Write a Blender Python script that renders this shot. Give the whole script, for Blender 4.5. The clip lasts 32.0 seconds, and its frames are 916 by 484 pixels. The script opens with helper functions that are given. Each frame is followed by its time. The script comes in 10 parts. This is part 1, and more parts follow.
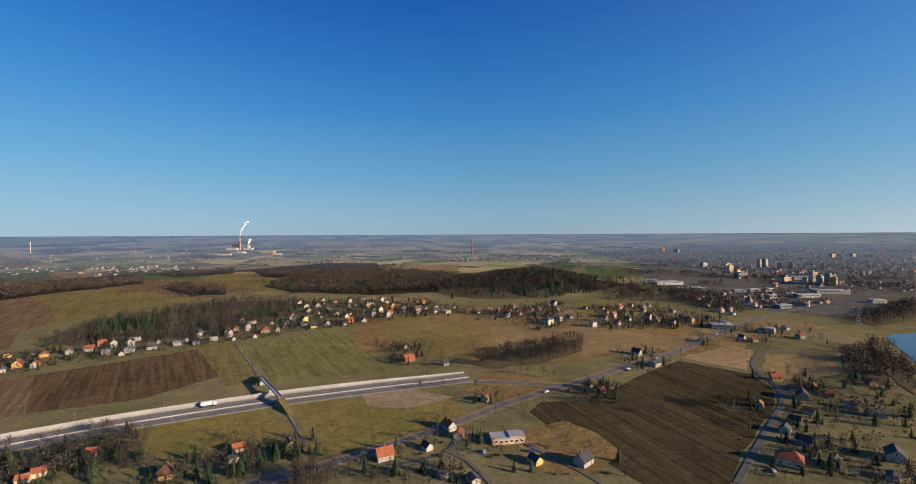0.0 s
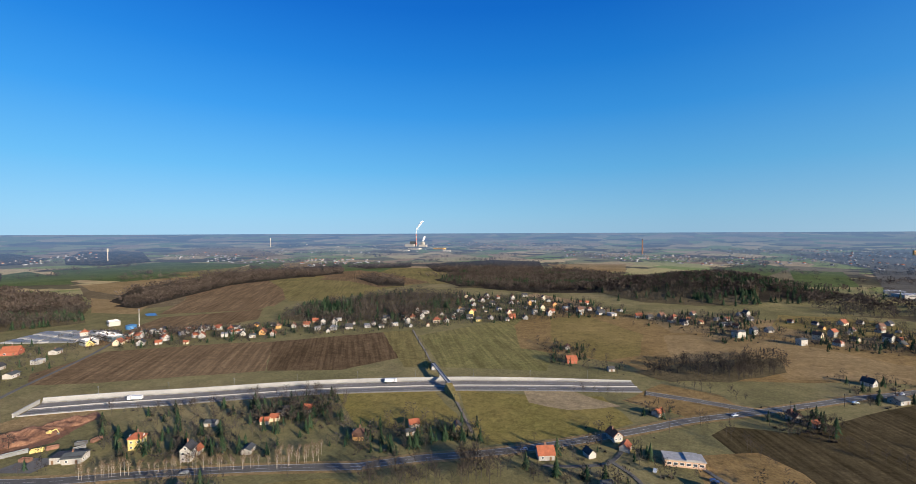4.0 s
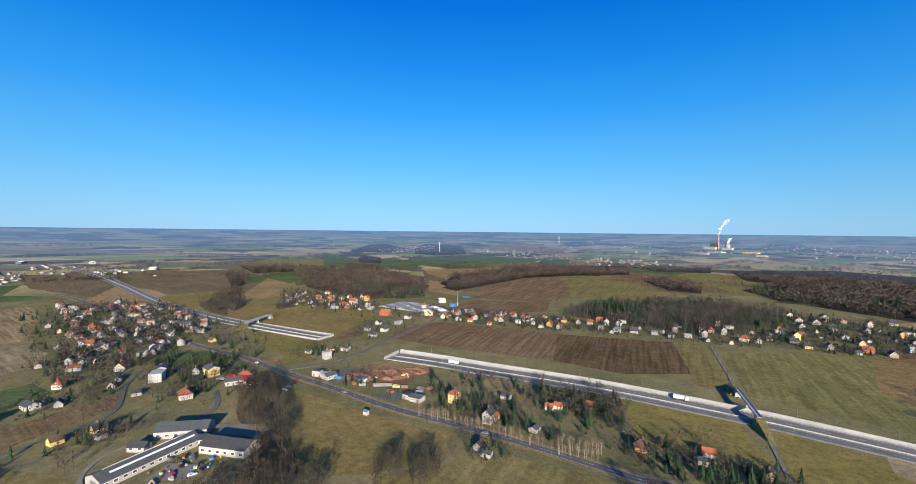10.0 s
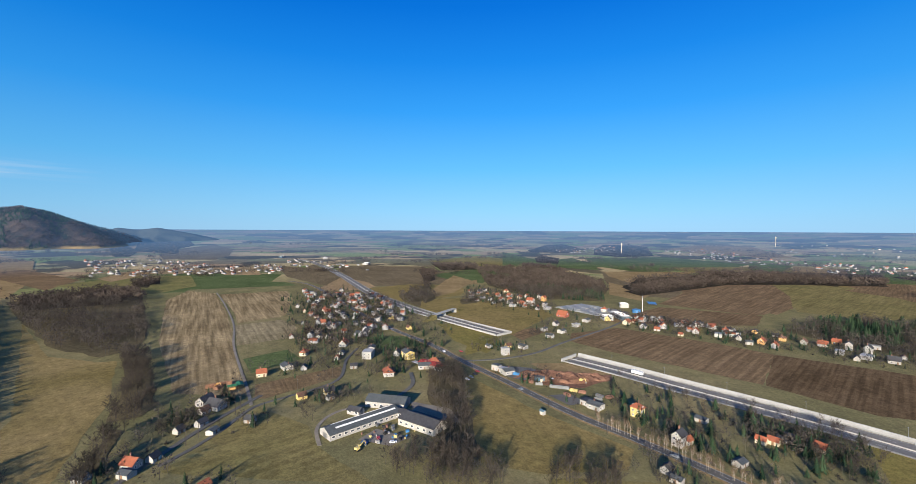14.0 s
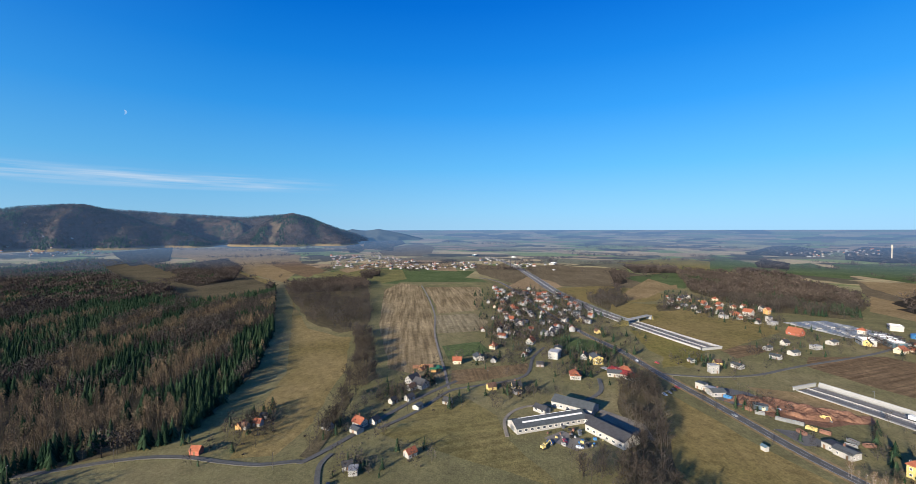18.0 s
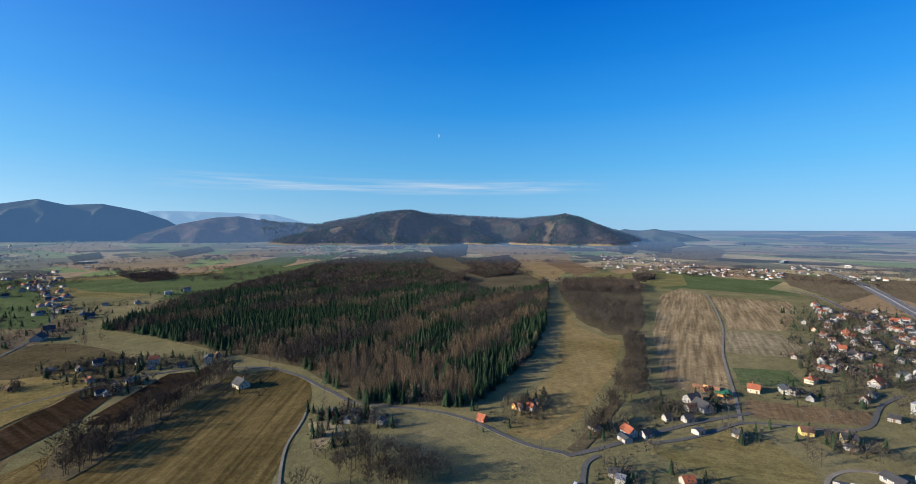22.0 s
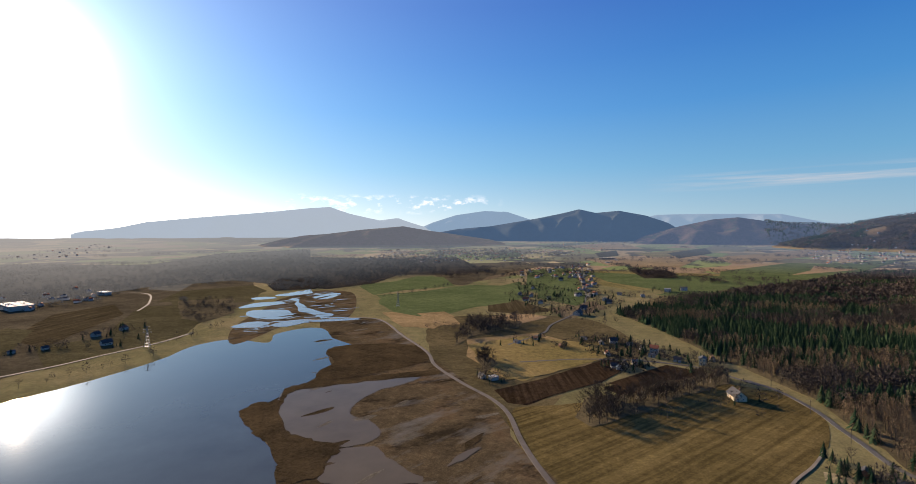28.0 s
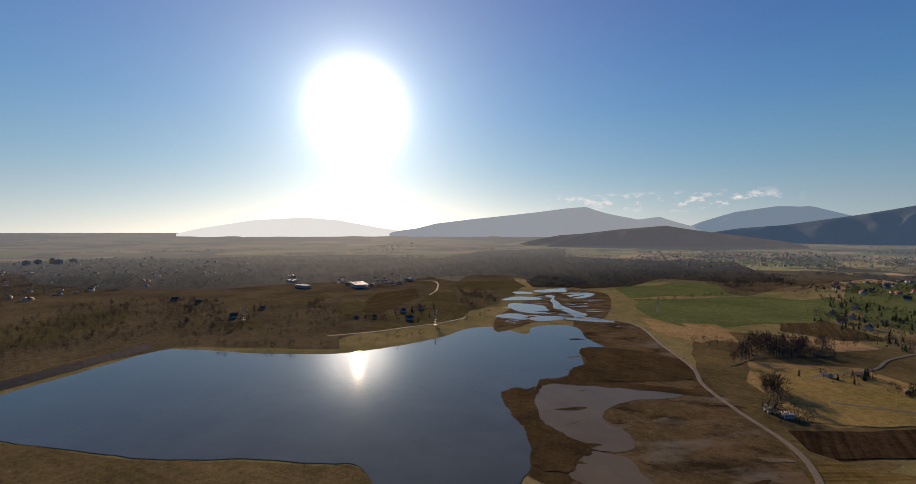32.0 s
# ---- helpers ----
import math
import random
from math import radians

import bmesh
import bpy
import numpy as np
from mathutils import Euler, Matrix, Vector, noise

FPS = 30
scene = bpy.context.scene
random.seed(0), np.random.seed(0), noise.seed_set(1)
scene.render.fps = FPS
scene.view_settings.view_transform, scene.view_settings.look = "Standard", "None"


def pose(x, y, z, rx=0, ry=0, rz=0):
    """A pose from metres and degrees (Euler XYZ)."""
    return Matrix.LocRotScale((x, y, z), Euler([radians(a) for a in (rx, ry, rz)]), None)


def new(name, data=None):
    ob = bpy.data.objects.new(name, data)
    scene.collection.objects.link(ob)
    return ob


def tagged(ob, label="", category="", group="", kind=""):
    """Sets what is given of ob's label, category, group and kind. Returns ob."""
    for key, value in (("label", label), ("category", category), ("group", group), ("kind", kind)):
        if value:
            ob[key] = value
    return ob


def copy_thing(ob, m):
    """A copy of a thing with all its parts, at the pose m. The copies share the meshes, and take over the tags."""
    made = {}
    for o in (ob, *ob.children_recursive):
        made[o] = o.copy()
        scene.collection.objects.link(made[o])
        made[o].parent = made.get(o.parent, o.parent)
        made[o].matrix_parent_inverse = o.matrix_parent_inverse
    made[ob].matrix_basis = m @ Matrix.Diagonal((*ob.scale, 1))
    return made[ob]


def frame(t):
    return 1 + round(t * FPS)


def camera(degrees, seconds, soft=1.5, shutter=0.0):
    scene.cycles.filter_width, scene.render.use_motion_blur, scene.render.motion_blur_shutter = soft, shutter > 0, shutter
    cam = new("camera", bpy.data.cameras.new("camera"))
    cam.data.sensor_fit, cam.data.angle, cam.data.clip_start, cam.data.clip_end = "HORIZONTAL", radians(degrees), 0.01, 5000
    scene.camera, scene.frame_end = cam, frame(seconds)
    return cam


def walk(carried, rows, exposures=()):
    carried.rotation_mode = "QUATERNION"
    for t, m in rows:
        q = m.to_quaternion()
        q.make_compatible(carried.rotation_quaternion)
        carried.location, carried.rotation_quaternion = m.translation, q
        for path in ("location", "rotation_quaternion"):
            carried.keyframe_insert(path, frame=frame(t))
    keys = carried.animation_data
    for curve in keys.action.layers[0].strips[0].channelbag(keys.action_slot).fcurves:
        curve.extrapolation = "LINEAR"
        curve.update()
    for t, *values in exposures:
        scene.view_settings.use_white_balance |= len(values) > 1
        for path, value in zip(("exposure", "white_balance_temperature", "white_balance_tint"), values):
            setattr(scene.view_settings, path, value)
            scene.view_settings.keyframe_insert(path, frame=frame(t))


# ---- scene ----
cam = camera(93.31, 32.0, 0.6)
PATH = [
    (0, pose(0, 0, 120, 89.02, 0.28, -0.00)),
    (0.5, pose(0, 0, 120, 88.88, 0.54, 1.56)),
    (1, pose(0, 0, 120, 88.87, 0.57, 3.52)),
    (1.5, pose(0, 0, 120, 88.89, 0.46, 5.96)),
    (2, pose(0, 0, 120, 88.94, 0.36, 9.25)),
    (2.5, pose(0, 0, 120, 88.94, 0.27, 12.05)),
    (3, pose(0, 0, 120, 88.92, 0.23, 15.17)),
    (3.5, pose(0, 0, 120, 88.91, 0.24, 18.21)),
    (5.5, pose(0, 0, 120, 88.88, -0.19, 30.26)),
    (6, pose(0, 0, 120, 88.96, -0.44, 33.10)),
    (6.5, pose(0, 0, 120, 88.80, -0.26, 36.11)),
    (7, pose(0, 0, 120, 88.80, -0.24, 39.43)),
    (7.5, pose(0, 0, 120, 88.83, -0.27, 42.44)),
    (8, pose(0, 0, 120, 88.82, -0.34, 45.90)),
    (8.5, pose(0, 0, 120, 88.78, -0.41, 49.12)),
    (9, pose(0, 0, 120, 88.69, -0.48, 52.15)),
    (9.5, pose(0, 0, 120, 88.72, -0.51, 54.89)),
    (10, pose(0, 0, 120, 88.65, -0.61, 57.87)),
    (10.5, pose(0, 0, 120, 88.60, -0.69, 60.61)),
    (11, pose(0, 0, 120, 88.60, -0.59, 63.57)),
    (11.5, pose(0, 0, 120, 88.56, -0.46, 66.40)),
    (12, pose(0, 0, 120, 88.57, -0.37, 69.44)),
    (12.5, pose(0, 0, 120, 88.55, -0.34, 72.15)),
    (13, pose(0, 0, 120, 88.45, -0.48, 75.16)),
    (13.5, pose(0, 0, 120, 88.53, -0.36, 78.00)),
    (14, pose(0, 0, 120, 88.52, -0.27, 81.03)),
    (14.5, pose(0, 0, 120, 88.50, -0.14, 83.66)),
    (16.5, pose(0, 0, 120, 88.52, -0.07, 95.76)),
    (17, pose(0, 0, 120, 88.50, -0.16, 99.04)),
    (17.5, pose(0, 0, 120, 88.45, 0.03, 102.05)),
    (18, pose(0, 0, 120, 88.45, 0.07, 105.43)),
    (18.5, pose(0, 0, 120, 88.44, 0.05, 108.64)),
    (19, pose(0, 0, 120, 88.41, -0.09, 112.76)),
    (19.5, pose(0, 0, 120, 88.43, 0.02, 116.99)),
    (20, pose(0, 0, 120, 88.40, 0.12, 122.02)),
    (20.5, pose(0, 0, 120, 88.44, 0.10, 126.50)),
    (21, pose(0, 0, 120, 88.50, -0.01, 131.07)),
    (21.5, pose(0, 0, 120, 88.43, -0.08, 135.55)),
    (22, pose(0, 0, 120, 88.42, -0.12, 140.24)),
    (22.5, pose(0, 0, 120, 88.44, -0.05, 144.50)),
    (23, pose(0, 0, 120, 88.57, -0.07, 149.26)),
    (23.5, pose(0, 0, 120, 88.40, -0.07, 153.88)),
    (24, pose(0, 0, 120, 88.41, -0.06, 159.03)),
    (24.5, pose(0, 0, 120, 88.47, -0.05, 163.55)),
    (25, pose(0, 0, 120, 88.64, 0.08, 168.42)),
    (25.5, pose(0, 0, 120, 88.48, 0.27, 173.36)),
    (27.5, pose(0, 0, 120, 88.60, 0.42, 194.40)),
    (28, pose(0, 0, 120, 88.72, 0.19, 200.05)),
    (28.5, pose(0, 0, 120, 88.74, 0.13, 205.42)),
    (29, pose(0, 0, 120, 88.70, 0.04, 210.68)),
    (29.5, pose(0, 0, 120, 88.73, 0.03, 214.95)),
    (30, pose(0, 0, 120, 88.79, 0.09, 218.93)),
    (30.5, pose(0, 0, 120, 88.81, 0.04, 222.34)),
    (31, pose(0, 0, 120, 88.82, 0.08, 226.06)),
    (31.5, pose(0, 0, 120, 88.80, -0.00, 229.61)),
    (32, pose(0, 0, 120, 88.77, 0.05, 232.90)),
]
walk(cam, PATH, [(0, 0.8, 7300, 17), (3, 1.0, 6700, 12), (6, 1.1, 6000, 8), (10, 1.15, 6000, 8), (19, 1.15, 6000, 8), (23, 1.1, 6050, 9), (25, 1.2, 6500, 12), (28, 1.05, 7400, 19), (30, 0.6, 8000, 22), (32, 0.4, 8200, 22)])

# world and sun
SUN_AZ, SUN_EL = 246.0, 15.6  # degrees, counter-clockwise from +y; above the horizon
world = bpy.data.worlds.new("sky")
scene.world = world
world.use_nodes = True
wt = world.node_tree
sky = wt.nodes.new("ShaderNodeTexSky")
sky.sky_type, sky.sun_disc = "NISHITA", False
sky.sun_elevation, sky.sun_rotation = radians(SUN_EL), radians(360 - SUN_AZ)
sky.altitude, sky.air_density, sky.dust_density, sky.ozone_density = 300, 1.0, 0.85, 3.0
# colour of the air: deep blue overhead and a quarter turn from the sun, pale low down, white round the sun
toward = Vector((-math.sin(radians(SUN_AZ)) * math.cos(radians(SUN_EL)), math.cos(radians(SUN_AZ)) * math.cos(radians(SUN_EL)), math.sin(radians(SUN_EL))))


def sky_math(operation, a, b=None, clamp=False):
    """One arithmetic node of the sky; a and b are sockets or numbers."""
    node = wt.nodes.new("ShaderNodeMath")
    node.operation, node.use_clamp = operation, clamp
    for k, v in enumerate((a, b)):
        if isinstance(v, bpy.types.NodeSocket):
            wt.links.new(v, node.inputs[k])
        elif v is not None:
            node.inputs[k].default_value = v
    return node.outputs[0]


def sky_tint(colour, amount):
    node = wt.nodes.new("ShaderNodeVectorMath")
    node.operation = "SCALE"
    for socket, v in ((node.inputs[0], colour), (node.inputs["Scale"], amount)):
        if isinstance(v, bpy.types.NodeSocket):
            wt.links.new(v, socket)
        else:
            socket.default_value = v
    return node.outputs[0]


def sky_sum(a, b):
    node = wt.nodes.new("ShaderNodeVectorMath")
    wt.links.new(a, node.inputs[0])
    wt.links.new(b, node.inputs[1])
    return node.outputs[0]


place, split, facing, tone = [wt.nodes.new("ShaderNode" + k) for k in ("TexCoord", "SeparateXYZ", "VectorMath", "ValToRGB")]
facing.operation = "DOT_PRODUCT"
facing.inputs[1].default_value = toward
wt.links.new(place.outputs["Generated"], split.inputs[0])
wt.links.new(place.outputs["Generated"], facing.inputs[0])
height = sky_math("MULTIPLY", sky_math("ARCSINE", sky_math("MAXIMUM", split.outputs[2], 0.0)), 180 / math.pi)
cosine = sky_math("MINIMUM", facing.outputs["Value"], 0.99999)
apart = sky_math("MULTIPLY", sky_math("ARCCOSINE", cosine), 180 / math.pi)
AIR = [(0.0, (0.19, 0.325, 0.44)), (2.5, (0.15, 0.315, 0.455)), (8, (0.07, 0.26, 0.465)), (15, (0.02, 0.18, 0.455)), (21, (0.005, 0.126, 0.41)), (27, (0.0, 0.086, 0.36)), (45, (0.0, 0.05, 0.25)), (90, (0.0, 0.045, 0.2))]
while len(tone.color_ramp.elements) < len(AIR):
    tone.color_ramp.elements.new(0.5)
for el, (at, c) in zip(tone.color_ramp.elements, AIR):
    el.position, el.color = at / 90, (*c, 1)
wt.links.new(sky_math("DIVIDE", height, 90.0), tone.inputs[0])
scatter = sky_math("ADD", 0.76, sky_math("MULTIPLY", sky_math("MULTIPLY", cosine, cosine), 0.26))
near_sun = sky_math("DIVIDE", apart, 3.7)
wide = sky_math("MAXIMUM", sky_math("SUBTRACT", sky_math("DIVIDE", 3.6, sky_math("MAXIMUM", apart, 3.0)), 0.034), 0.0)
halo = sky_math("ADD", wide, sky_math("MULTIPLY", sky_math("EXPONENT", sky_math("MULTIPLY", sky_math("MULTIPLY", near_sun, near_sun), -1.0)), 2.4))
low_haze = sky_math("MULTIPLY", sky_math("EXPONENT", sky_math("DIVIDE", height, -3.6)), sky_math("MULTIPLY", halo, 4.4))
blue = sky_tint(tone.outputs[0], scatter)
pale = sky_sum(sky_sum(sky_tint((0.72, 0.98, 1.06), wide), sky_tint((1.0, 1.0, 1.0), sky_math("SUBTRACT", halo, wide))), sky_tint((0.98, 0.9, 0.68), low_haze))
# a share of the physical sky under the fitted tones
total = sky_sum(sky_tint(sky_sum(blue, pale), 10 * 0.9), sky_tint(sky.outputs[0], 0.5 * 0.1))
wt.links.new(total, wt.nodes["Background"].inputs[0])
wt.nodes["Background"].inputs[1].default_value = 0.1
sun_data = bpy.data.lights.new("sun", "SUN")
sun_data.energy, sun_data.angle, sun_data.color = 5.0, radians(0.53), (1.0, 0.85, 0.65)
sun = new("sun", sun_data)
sun.rotation_euler = toward.to_track_quat("Z", "Y").to_euler()

# plan, in metres from the point below the camera
ROADS = []
ROADS.append(("motorway", 22, "motorway", [(-381.2, 167.9), (-343.3, 193.9), (-302, 218.8), (-221.4, 268.9), (-137.4, 308.8), (-96.7, 324.7), (-57.8, 338.5), (-21.2, 350.3), (8.2, 360.4)]))
ROADS.append(("motorway", 21, "motorway", [(-484.6, 130.1), (-524.3, 106.9), (-577.8, 77.7), (-641, 43.3), (-739.8, 2.1), (-859.1, -40.6), (-1144.3, -116.6), (-1408.3, -193.6), (-1691.5, -291.5), (-1860.3, -373.7)]))
ROADS.append(("main_road", 8, "main", [(-126.3, 187.1), (-160.7, 172.9), (-192.8, 158), (-228.2, 140), (-266.9, 118.6), (-331.5, 91.8), (-390.4, 66.1), (-452, 42.6), (-518.3, 8.2), (-584.4, -20.3), (-677, -56.8), (-828.2, -109.1), (-992.6, -177), (-1067.9, -238.8)]))
ROADS.append(("main_road", 8, "main", [(-129, 186.2), (-101.1, 205.7), (-66.6, 225.4), (-28.3, 252.6), (10.8, 284), (38.1, 307.6), (85.4, 340.1), (122, 366.7), (157.2, 392.5), (213.2, 430.2), (297, 503.1), (422.9, 605.4), (525, 673.3), (652.8, 758.3)]))
ROADS.append(("link_road", 9, "main", [(14.1, 349.3), (44.6, 346.1), (80.8, 340.2)]))
ROADS.append(("lane", 6, "lane", [(133.1, 205), (155.1, 228), (181, 254.5), (204.7, 278.7), (227.6, 302.8), (248.2, 335.2), (254, 363.2), (270.4, 396), (293.1, 422.5), (321.9, 439.1), (362.5, 445.1)]))
ROADS.append(("lane", 4, "lane", [(-8.4, 238.9), (4.3, 226.4), (15.1, 206)]))
ROADS.append(("lane", 4, "lane", [(-39.5, 221.1), (-20.5, 227.8), (-6.7, 237.6), (1.6, 264.1)]))
ROADS.append(("lane", 4, "lane", [(29.4, 256.1), (46.2, 235.2), (60.5, 217.4), (68.4, 205.5)]))
ROADS.append(("footpath", 3, "path", [(-85.3, 242.2), (-99, 264.1), (-114.6, 288), (-130.7, 310.3)]))
ROADS.append(("footpath", 3, "path", [(-154.7, 341.2), (-188, 393.1), (-220.9, 440.1), (-247.3, 479.7)]))
ROADS.append(("lane", 5, "lane", [(-236.6, -115.5), (-254.3, -106.4), (-274.7, -99.2), (-306.5, -91), (-323.2, -72.7), (-342.1, -49.3), (-362.9, -39.3), (-409.8, -39.4), (-446.9, -32.1)]))
ROADS.append(("farm_track", 4, "path", [(-310.7, -93.3), (-351.8, -109.3), (-398.6, -128.8), (-476.7, -160), (-589.8, -198.3), (-746.5, -264), (-879.7, -324.6)]))
ROADS.append(("lane", 6, "lane", [(-363.7, 17.6), (-335.9, 17.6), (-314.6, 7.1), (-301.1, -2.9)]))
ROADS.append(("lane", 4, "path", [(-301.1, -2.9), (-296.8, -25), (-286.6, -38), (-268.1, -43.4), (-246.5, -38.5)]))
ROADS.append(("lane", 6, "lane", [(-389.7, 68.7), (-391.2, 102.4), (-406.2, 142.5), (-443.1, 189.6), (-501.2, 270.9), (-566.2, 343.8)]))
ROADS.append(("lane", 6, "lane", [(-328.2, -92), (-299.8, -104), (-273.7, -113.2), (-242.1, -121.8), (-215.9, -128.5), (-192.8, -135.8), (-190.5, -140.9), (-182.9, -156.8), (-180.3, -175.4), (-178.9, -198.4), (-172.9, -219.4), (-162.3, -237.3), (-149.4, -254), (-134, -277.5), (-131.1, -302), (-128.2, -324.6), (-125.6, -351.4), (-115.2, -384), (-99.2, -403.7)]))
ROADS.append(("lane", 5, "lane", [(-202.6, -126.5), (-189.7, -125.6), (-170.1, -114.3)]))
ROADS.append(("farm_track", 2.6, "path", [(-105.8, -284.4), (-95.1, -266.4), (-80.8, -246.6), (-71.5, -228.4), (-60.4, -199.5)]))
ROADS.append(("gravel_track", 6, "gravel", [(402, -482.5), (317.1, -524.6), (231.2, -446.5), (178.3, -394.9), (152.8, -357.3), (115.1, -322.4), (84.3, -298.6), (66.3, -277.2), (51.9, -246.2), (39.4, -223.4), (26.3, -203.4)]))
ROADS.append(("lane", 5, "lane", [(107.2, -448.5), (80.4, -514.4), (77.3, -567.3), (55.9, -661.1), (50.4, -813.8), (72.8, -1106.5), (108.4, -1502), (178.1, -2098.6)]))
ROADS.append(("lane", 5, "lane", [(82.5, -391.4), (27.5, -420.5), (-23.9, -432.7), (-70.8, -427.3), (-92.6, -406.1), (-105.4, -393.5)]))
ROADS.append(("shore_road", 6, "gravel", [(490.8, -180.3), (476.8, -232.8), (473.5, -279.8), (469.8, -331.7), (479, -378.7)]))
ROADS.append(("shore_road", 6, "gravel", [(961.9, -568.9), (876.6, -592.8), (756.4, -516), (694.3, -456)]))
FIELDS = []
FIELDS.append(("sedge", [(221.1, -499), (200.5, -587.3), (40.7, -620.2), (-25.9, -471.2), (19.9, -378.6), (42.8, -274.3), (12.9, -201.1), (30.4, -194.8), (56.7, -252.3), (104.6, -305.9), (166.3, -381.8)]))
FIELDS.append(("plough5", [(209.6, 406.2), (248.7, 366.3), (241.8, 327.7), (218.5, 297.7), (183.6, 262.1), (154.5, 234.1), (124.9, 199.4), (91, 199.7), (69.5, 238.2), (47.1, 289.9), (58.3, 307), (95, 310.9), (134, 346.2), (165.7, 375.5)]))
FIELDS.append(("plough2", [(-367.8, 372.2), (-275.5, 455.9), (-204.2, 366.9), (-233.6, 317), (-294.5, 290.5)]))
FIELDS.append(("plough3", [(-478.9, 212.6), (-497.8, 281.2), (-413.2, 347.8), (-367.8, 372.2), (-294.5, 290.5), (-402.3, 216.1), (-445.7, 195.3)]))
FIELDS.append(("olive", [(-275.5, 455.9), (-247.3, 479.7), (-160.9, 352.5), (-187, 342.8), (-204.2, 366.9)]))
FIELDS.append(("green", [(-227.4, 456.1), (-193.8, 513.2), (-141, 601.7), (-104.7, 604.8), (-88.1, 478.2), (-65.9, 411.8), (-64.5, 376.3), (-104.3, 366.4), (-154.4, 352.9)]))
FIELDS.append(("green2", [(-119.6, 306.2), (-57.8, 316.8), (-16.5, 330.8), (5.7, 291.2), (-29.1, 260), (-73, 230.5), (-87.9, 249.3)]))
FIELDS.append(("green2", [(-199.9, 267.6), (-138, 299.4), (-95.1, 253.7), (-98.1, 237.9), (-157.4, 226.6)]))
FIELDS.append(("dry_slope", [(-134.7, 547.7), (-133.7, 796.2), (4.6, 682.7), (120.4, 599.9), (261.5, 663.1), (352.7, 612.3), (234.4, 464.2), (139.3, 420.1), (24.6, 385), (2.7, 421.6), (-101.9, 441.6)]))
FIELDS.append(("dry_slope", [(26.9, 375.8), (63.5, 366.1), (75.6, 339), (38.5, 313.2), (-2.3, 327.7)]))
FIELDS.append(("dry_slope", [(31.8, 259.3), (68.4, 276.2), (83.2, 259.8), (89.5, 236), (65.4, 212), (37.7, 217.5)]))
FIELDS.append(("dry_slope", [(247.7, 481), (314.8, 513.5), (318, 469.8), (259.7, 409.1), (220.8, 419.6)]))
FIELDS.append(("tan", [(-186.4, 837.8), (-91.6, 864), (-18.4, 795.8), (11.2, 723.4), (-22.2, 680.9), (-83.8, 719.3), (-143.5, 773)]))
FIELDS.append(("olive2", [(-98.4, 609.3), (-54.4, 649.1), (19.2, 552.6), (12, 455.6), (-21.6, 423.2), (-78, 485.2)]))
FIELDS.append(("tan2", [(41.7, 556.7), (140.6, 591.9), (229.4, 504.5), (283.5, 503.4), (236.3, 440.7), (176.9, 441.8), (123, 421.4), (110.8, 466.6), (39.2, 444.3)]))
FIELDS.append(("tan2", [(14.9, 715.6), (107.1, 685.1), (225.3, 772), (308.8, 679.4), (236.1, 552.3), (142.6, 599.9), (50.8, 574.7)]))
FIELDS.append(("tan", [(214.5, 415.8), (292.2, 463.1), (301.3, 439.5), (253.6, 375.7)]))
FIELDS.append(("tan2", [(304, 426.5), (366.7, 425.4), (324.9, 365.1), (269.5, 351.2), (267.5, 378.8)]))
FIELDS.append(("rough_grass", [(-73.5, 327.1), (-38.9, 335.3), (-2.3, 316.7), (-34.6, 297.8), (-63.7, 301.2)]))
FIELDS.append(("rubble", [(-333.1, 105.5), (-351.9, 122.9), (-344.6, 143.2), (-330.9, 156.6), (-335.8, 182.6), (-324, 178.4), (-309, 146.1), (-315.9, 124.5)]))
FIELDS.append(("yard", [(-375.5, 89.6), (-362.9, 121.7), (-339.6, 137.5), (-333.1, 105.5), (-342, 96.5)]))
FIELDS.append(("yard", [(-300, 115.1), (-298.8, 130.8), (-282.2, 136.9), (-279.6, 122.4)]))
FIELDS.append(("tan2", [(-375.8, 126), (-371.1, 158.4), (-343.3, 193.9), (-335.8, 182.6), (-333.3, 157.7), (-349.6, 130.7)]))
FIELDS.append(("green2", [(-703.9, 126.3), (-700.6, 165.2), (-624.3, 182), (-576.8, 144.7), (-575.8, 103.2)]))
FIELDS.append(("plough3", [(-496.2, 136.2), (-514.6, 182.5), (-492.9, 184.5), (-455.1, 144.4)]))
FIELDS.append(("green2", [(-496.6, 88.9), (-473.5, 122.3), (-428.6, 104), (-408.3, 72.9)]))
FIELDS.append(("stubble", [(-914.6, -388.5), (-872.7, -324.8), (-670.8, -233.9), (-557.3, -189.2), (-454.9, -152.7), (-375.6, -120.7), (-330.2, -101.6), (-341.4, -156), (-495.4, -240.3), (-796.5, -373.9)]))
FIELDS.append(("stubble", [(-856.4, -311.6), (-891.3, -199.5), (-781.3, -166.1), (-631.1, -144.9), (-588.6, -192.9), (-668.7, -224)]))
FIELDS.append(("stubble2", [(-575.7, -191.8), (-604.3, -142.2), (-554.5, -111.8), (-499.8, -112.1), (-475.8, -156.1)]))
FIELDS.append(("green3", [(-423.7, -134.6), (-452.8, -101.6), (-416.3, -81.7), (-381, -115)]))
FIELDS.append(("plough4", [(-323.8, -96.1), (-352.6, -102.7), (-390.3, -42.3), (-362.9, -39.3), (-341.1, -65.1), (-321.5, -86.7)]))
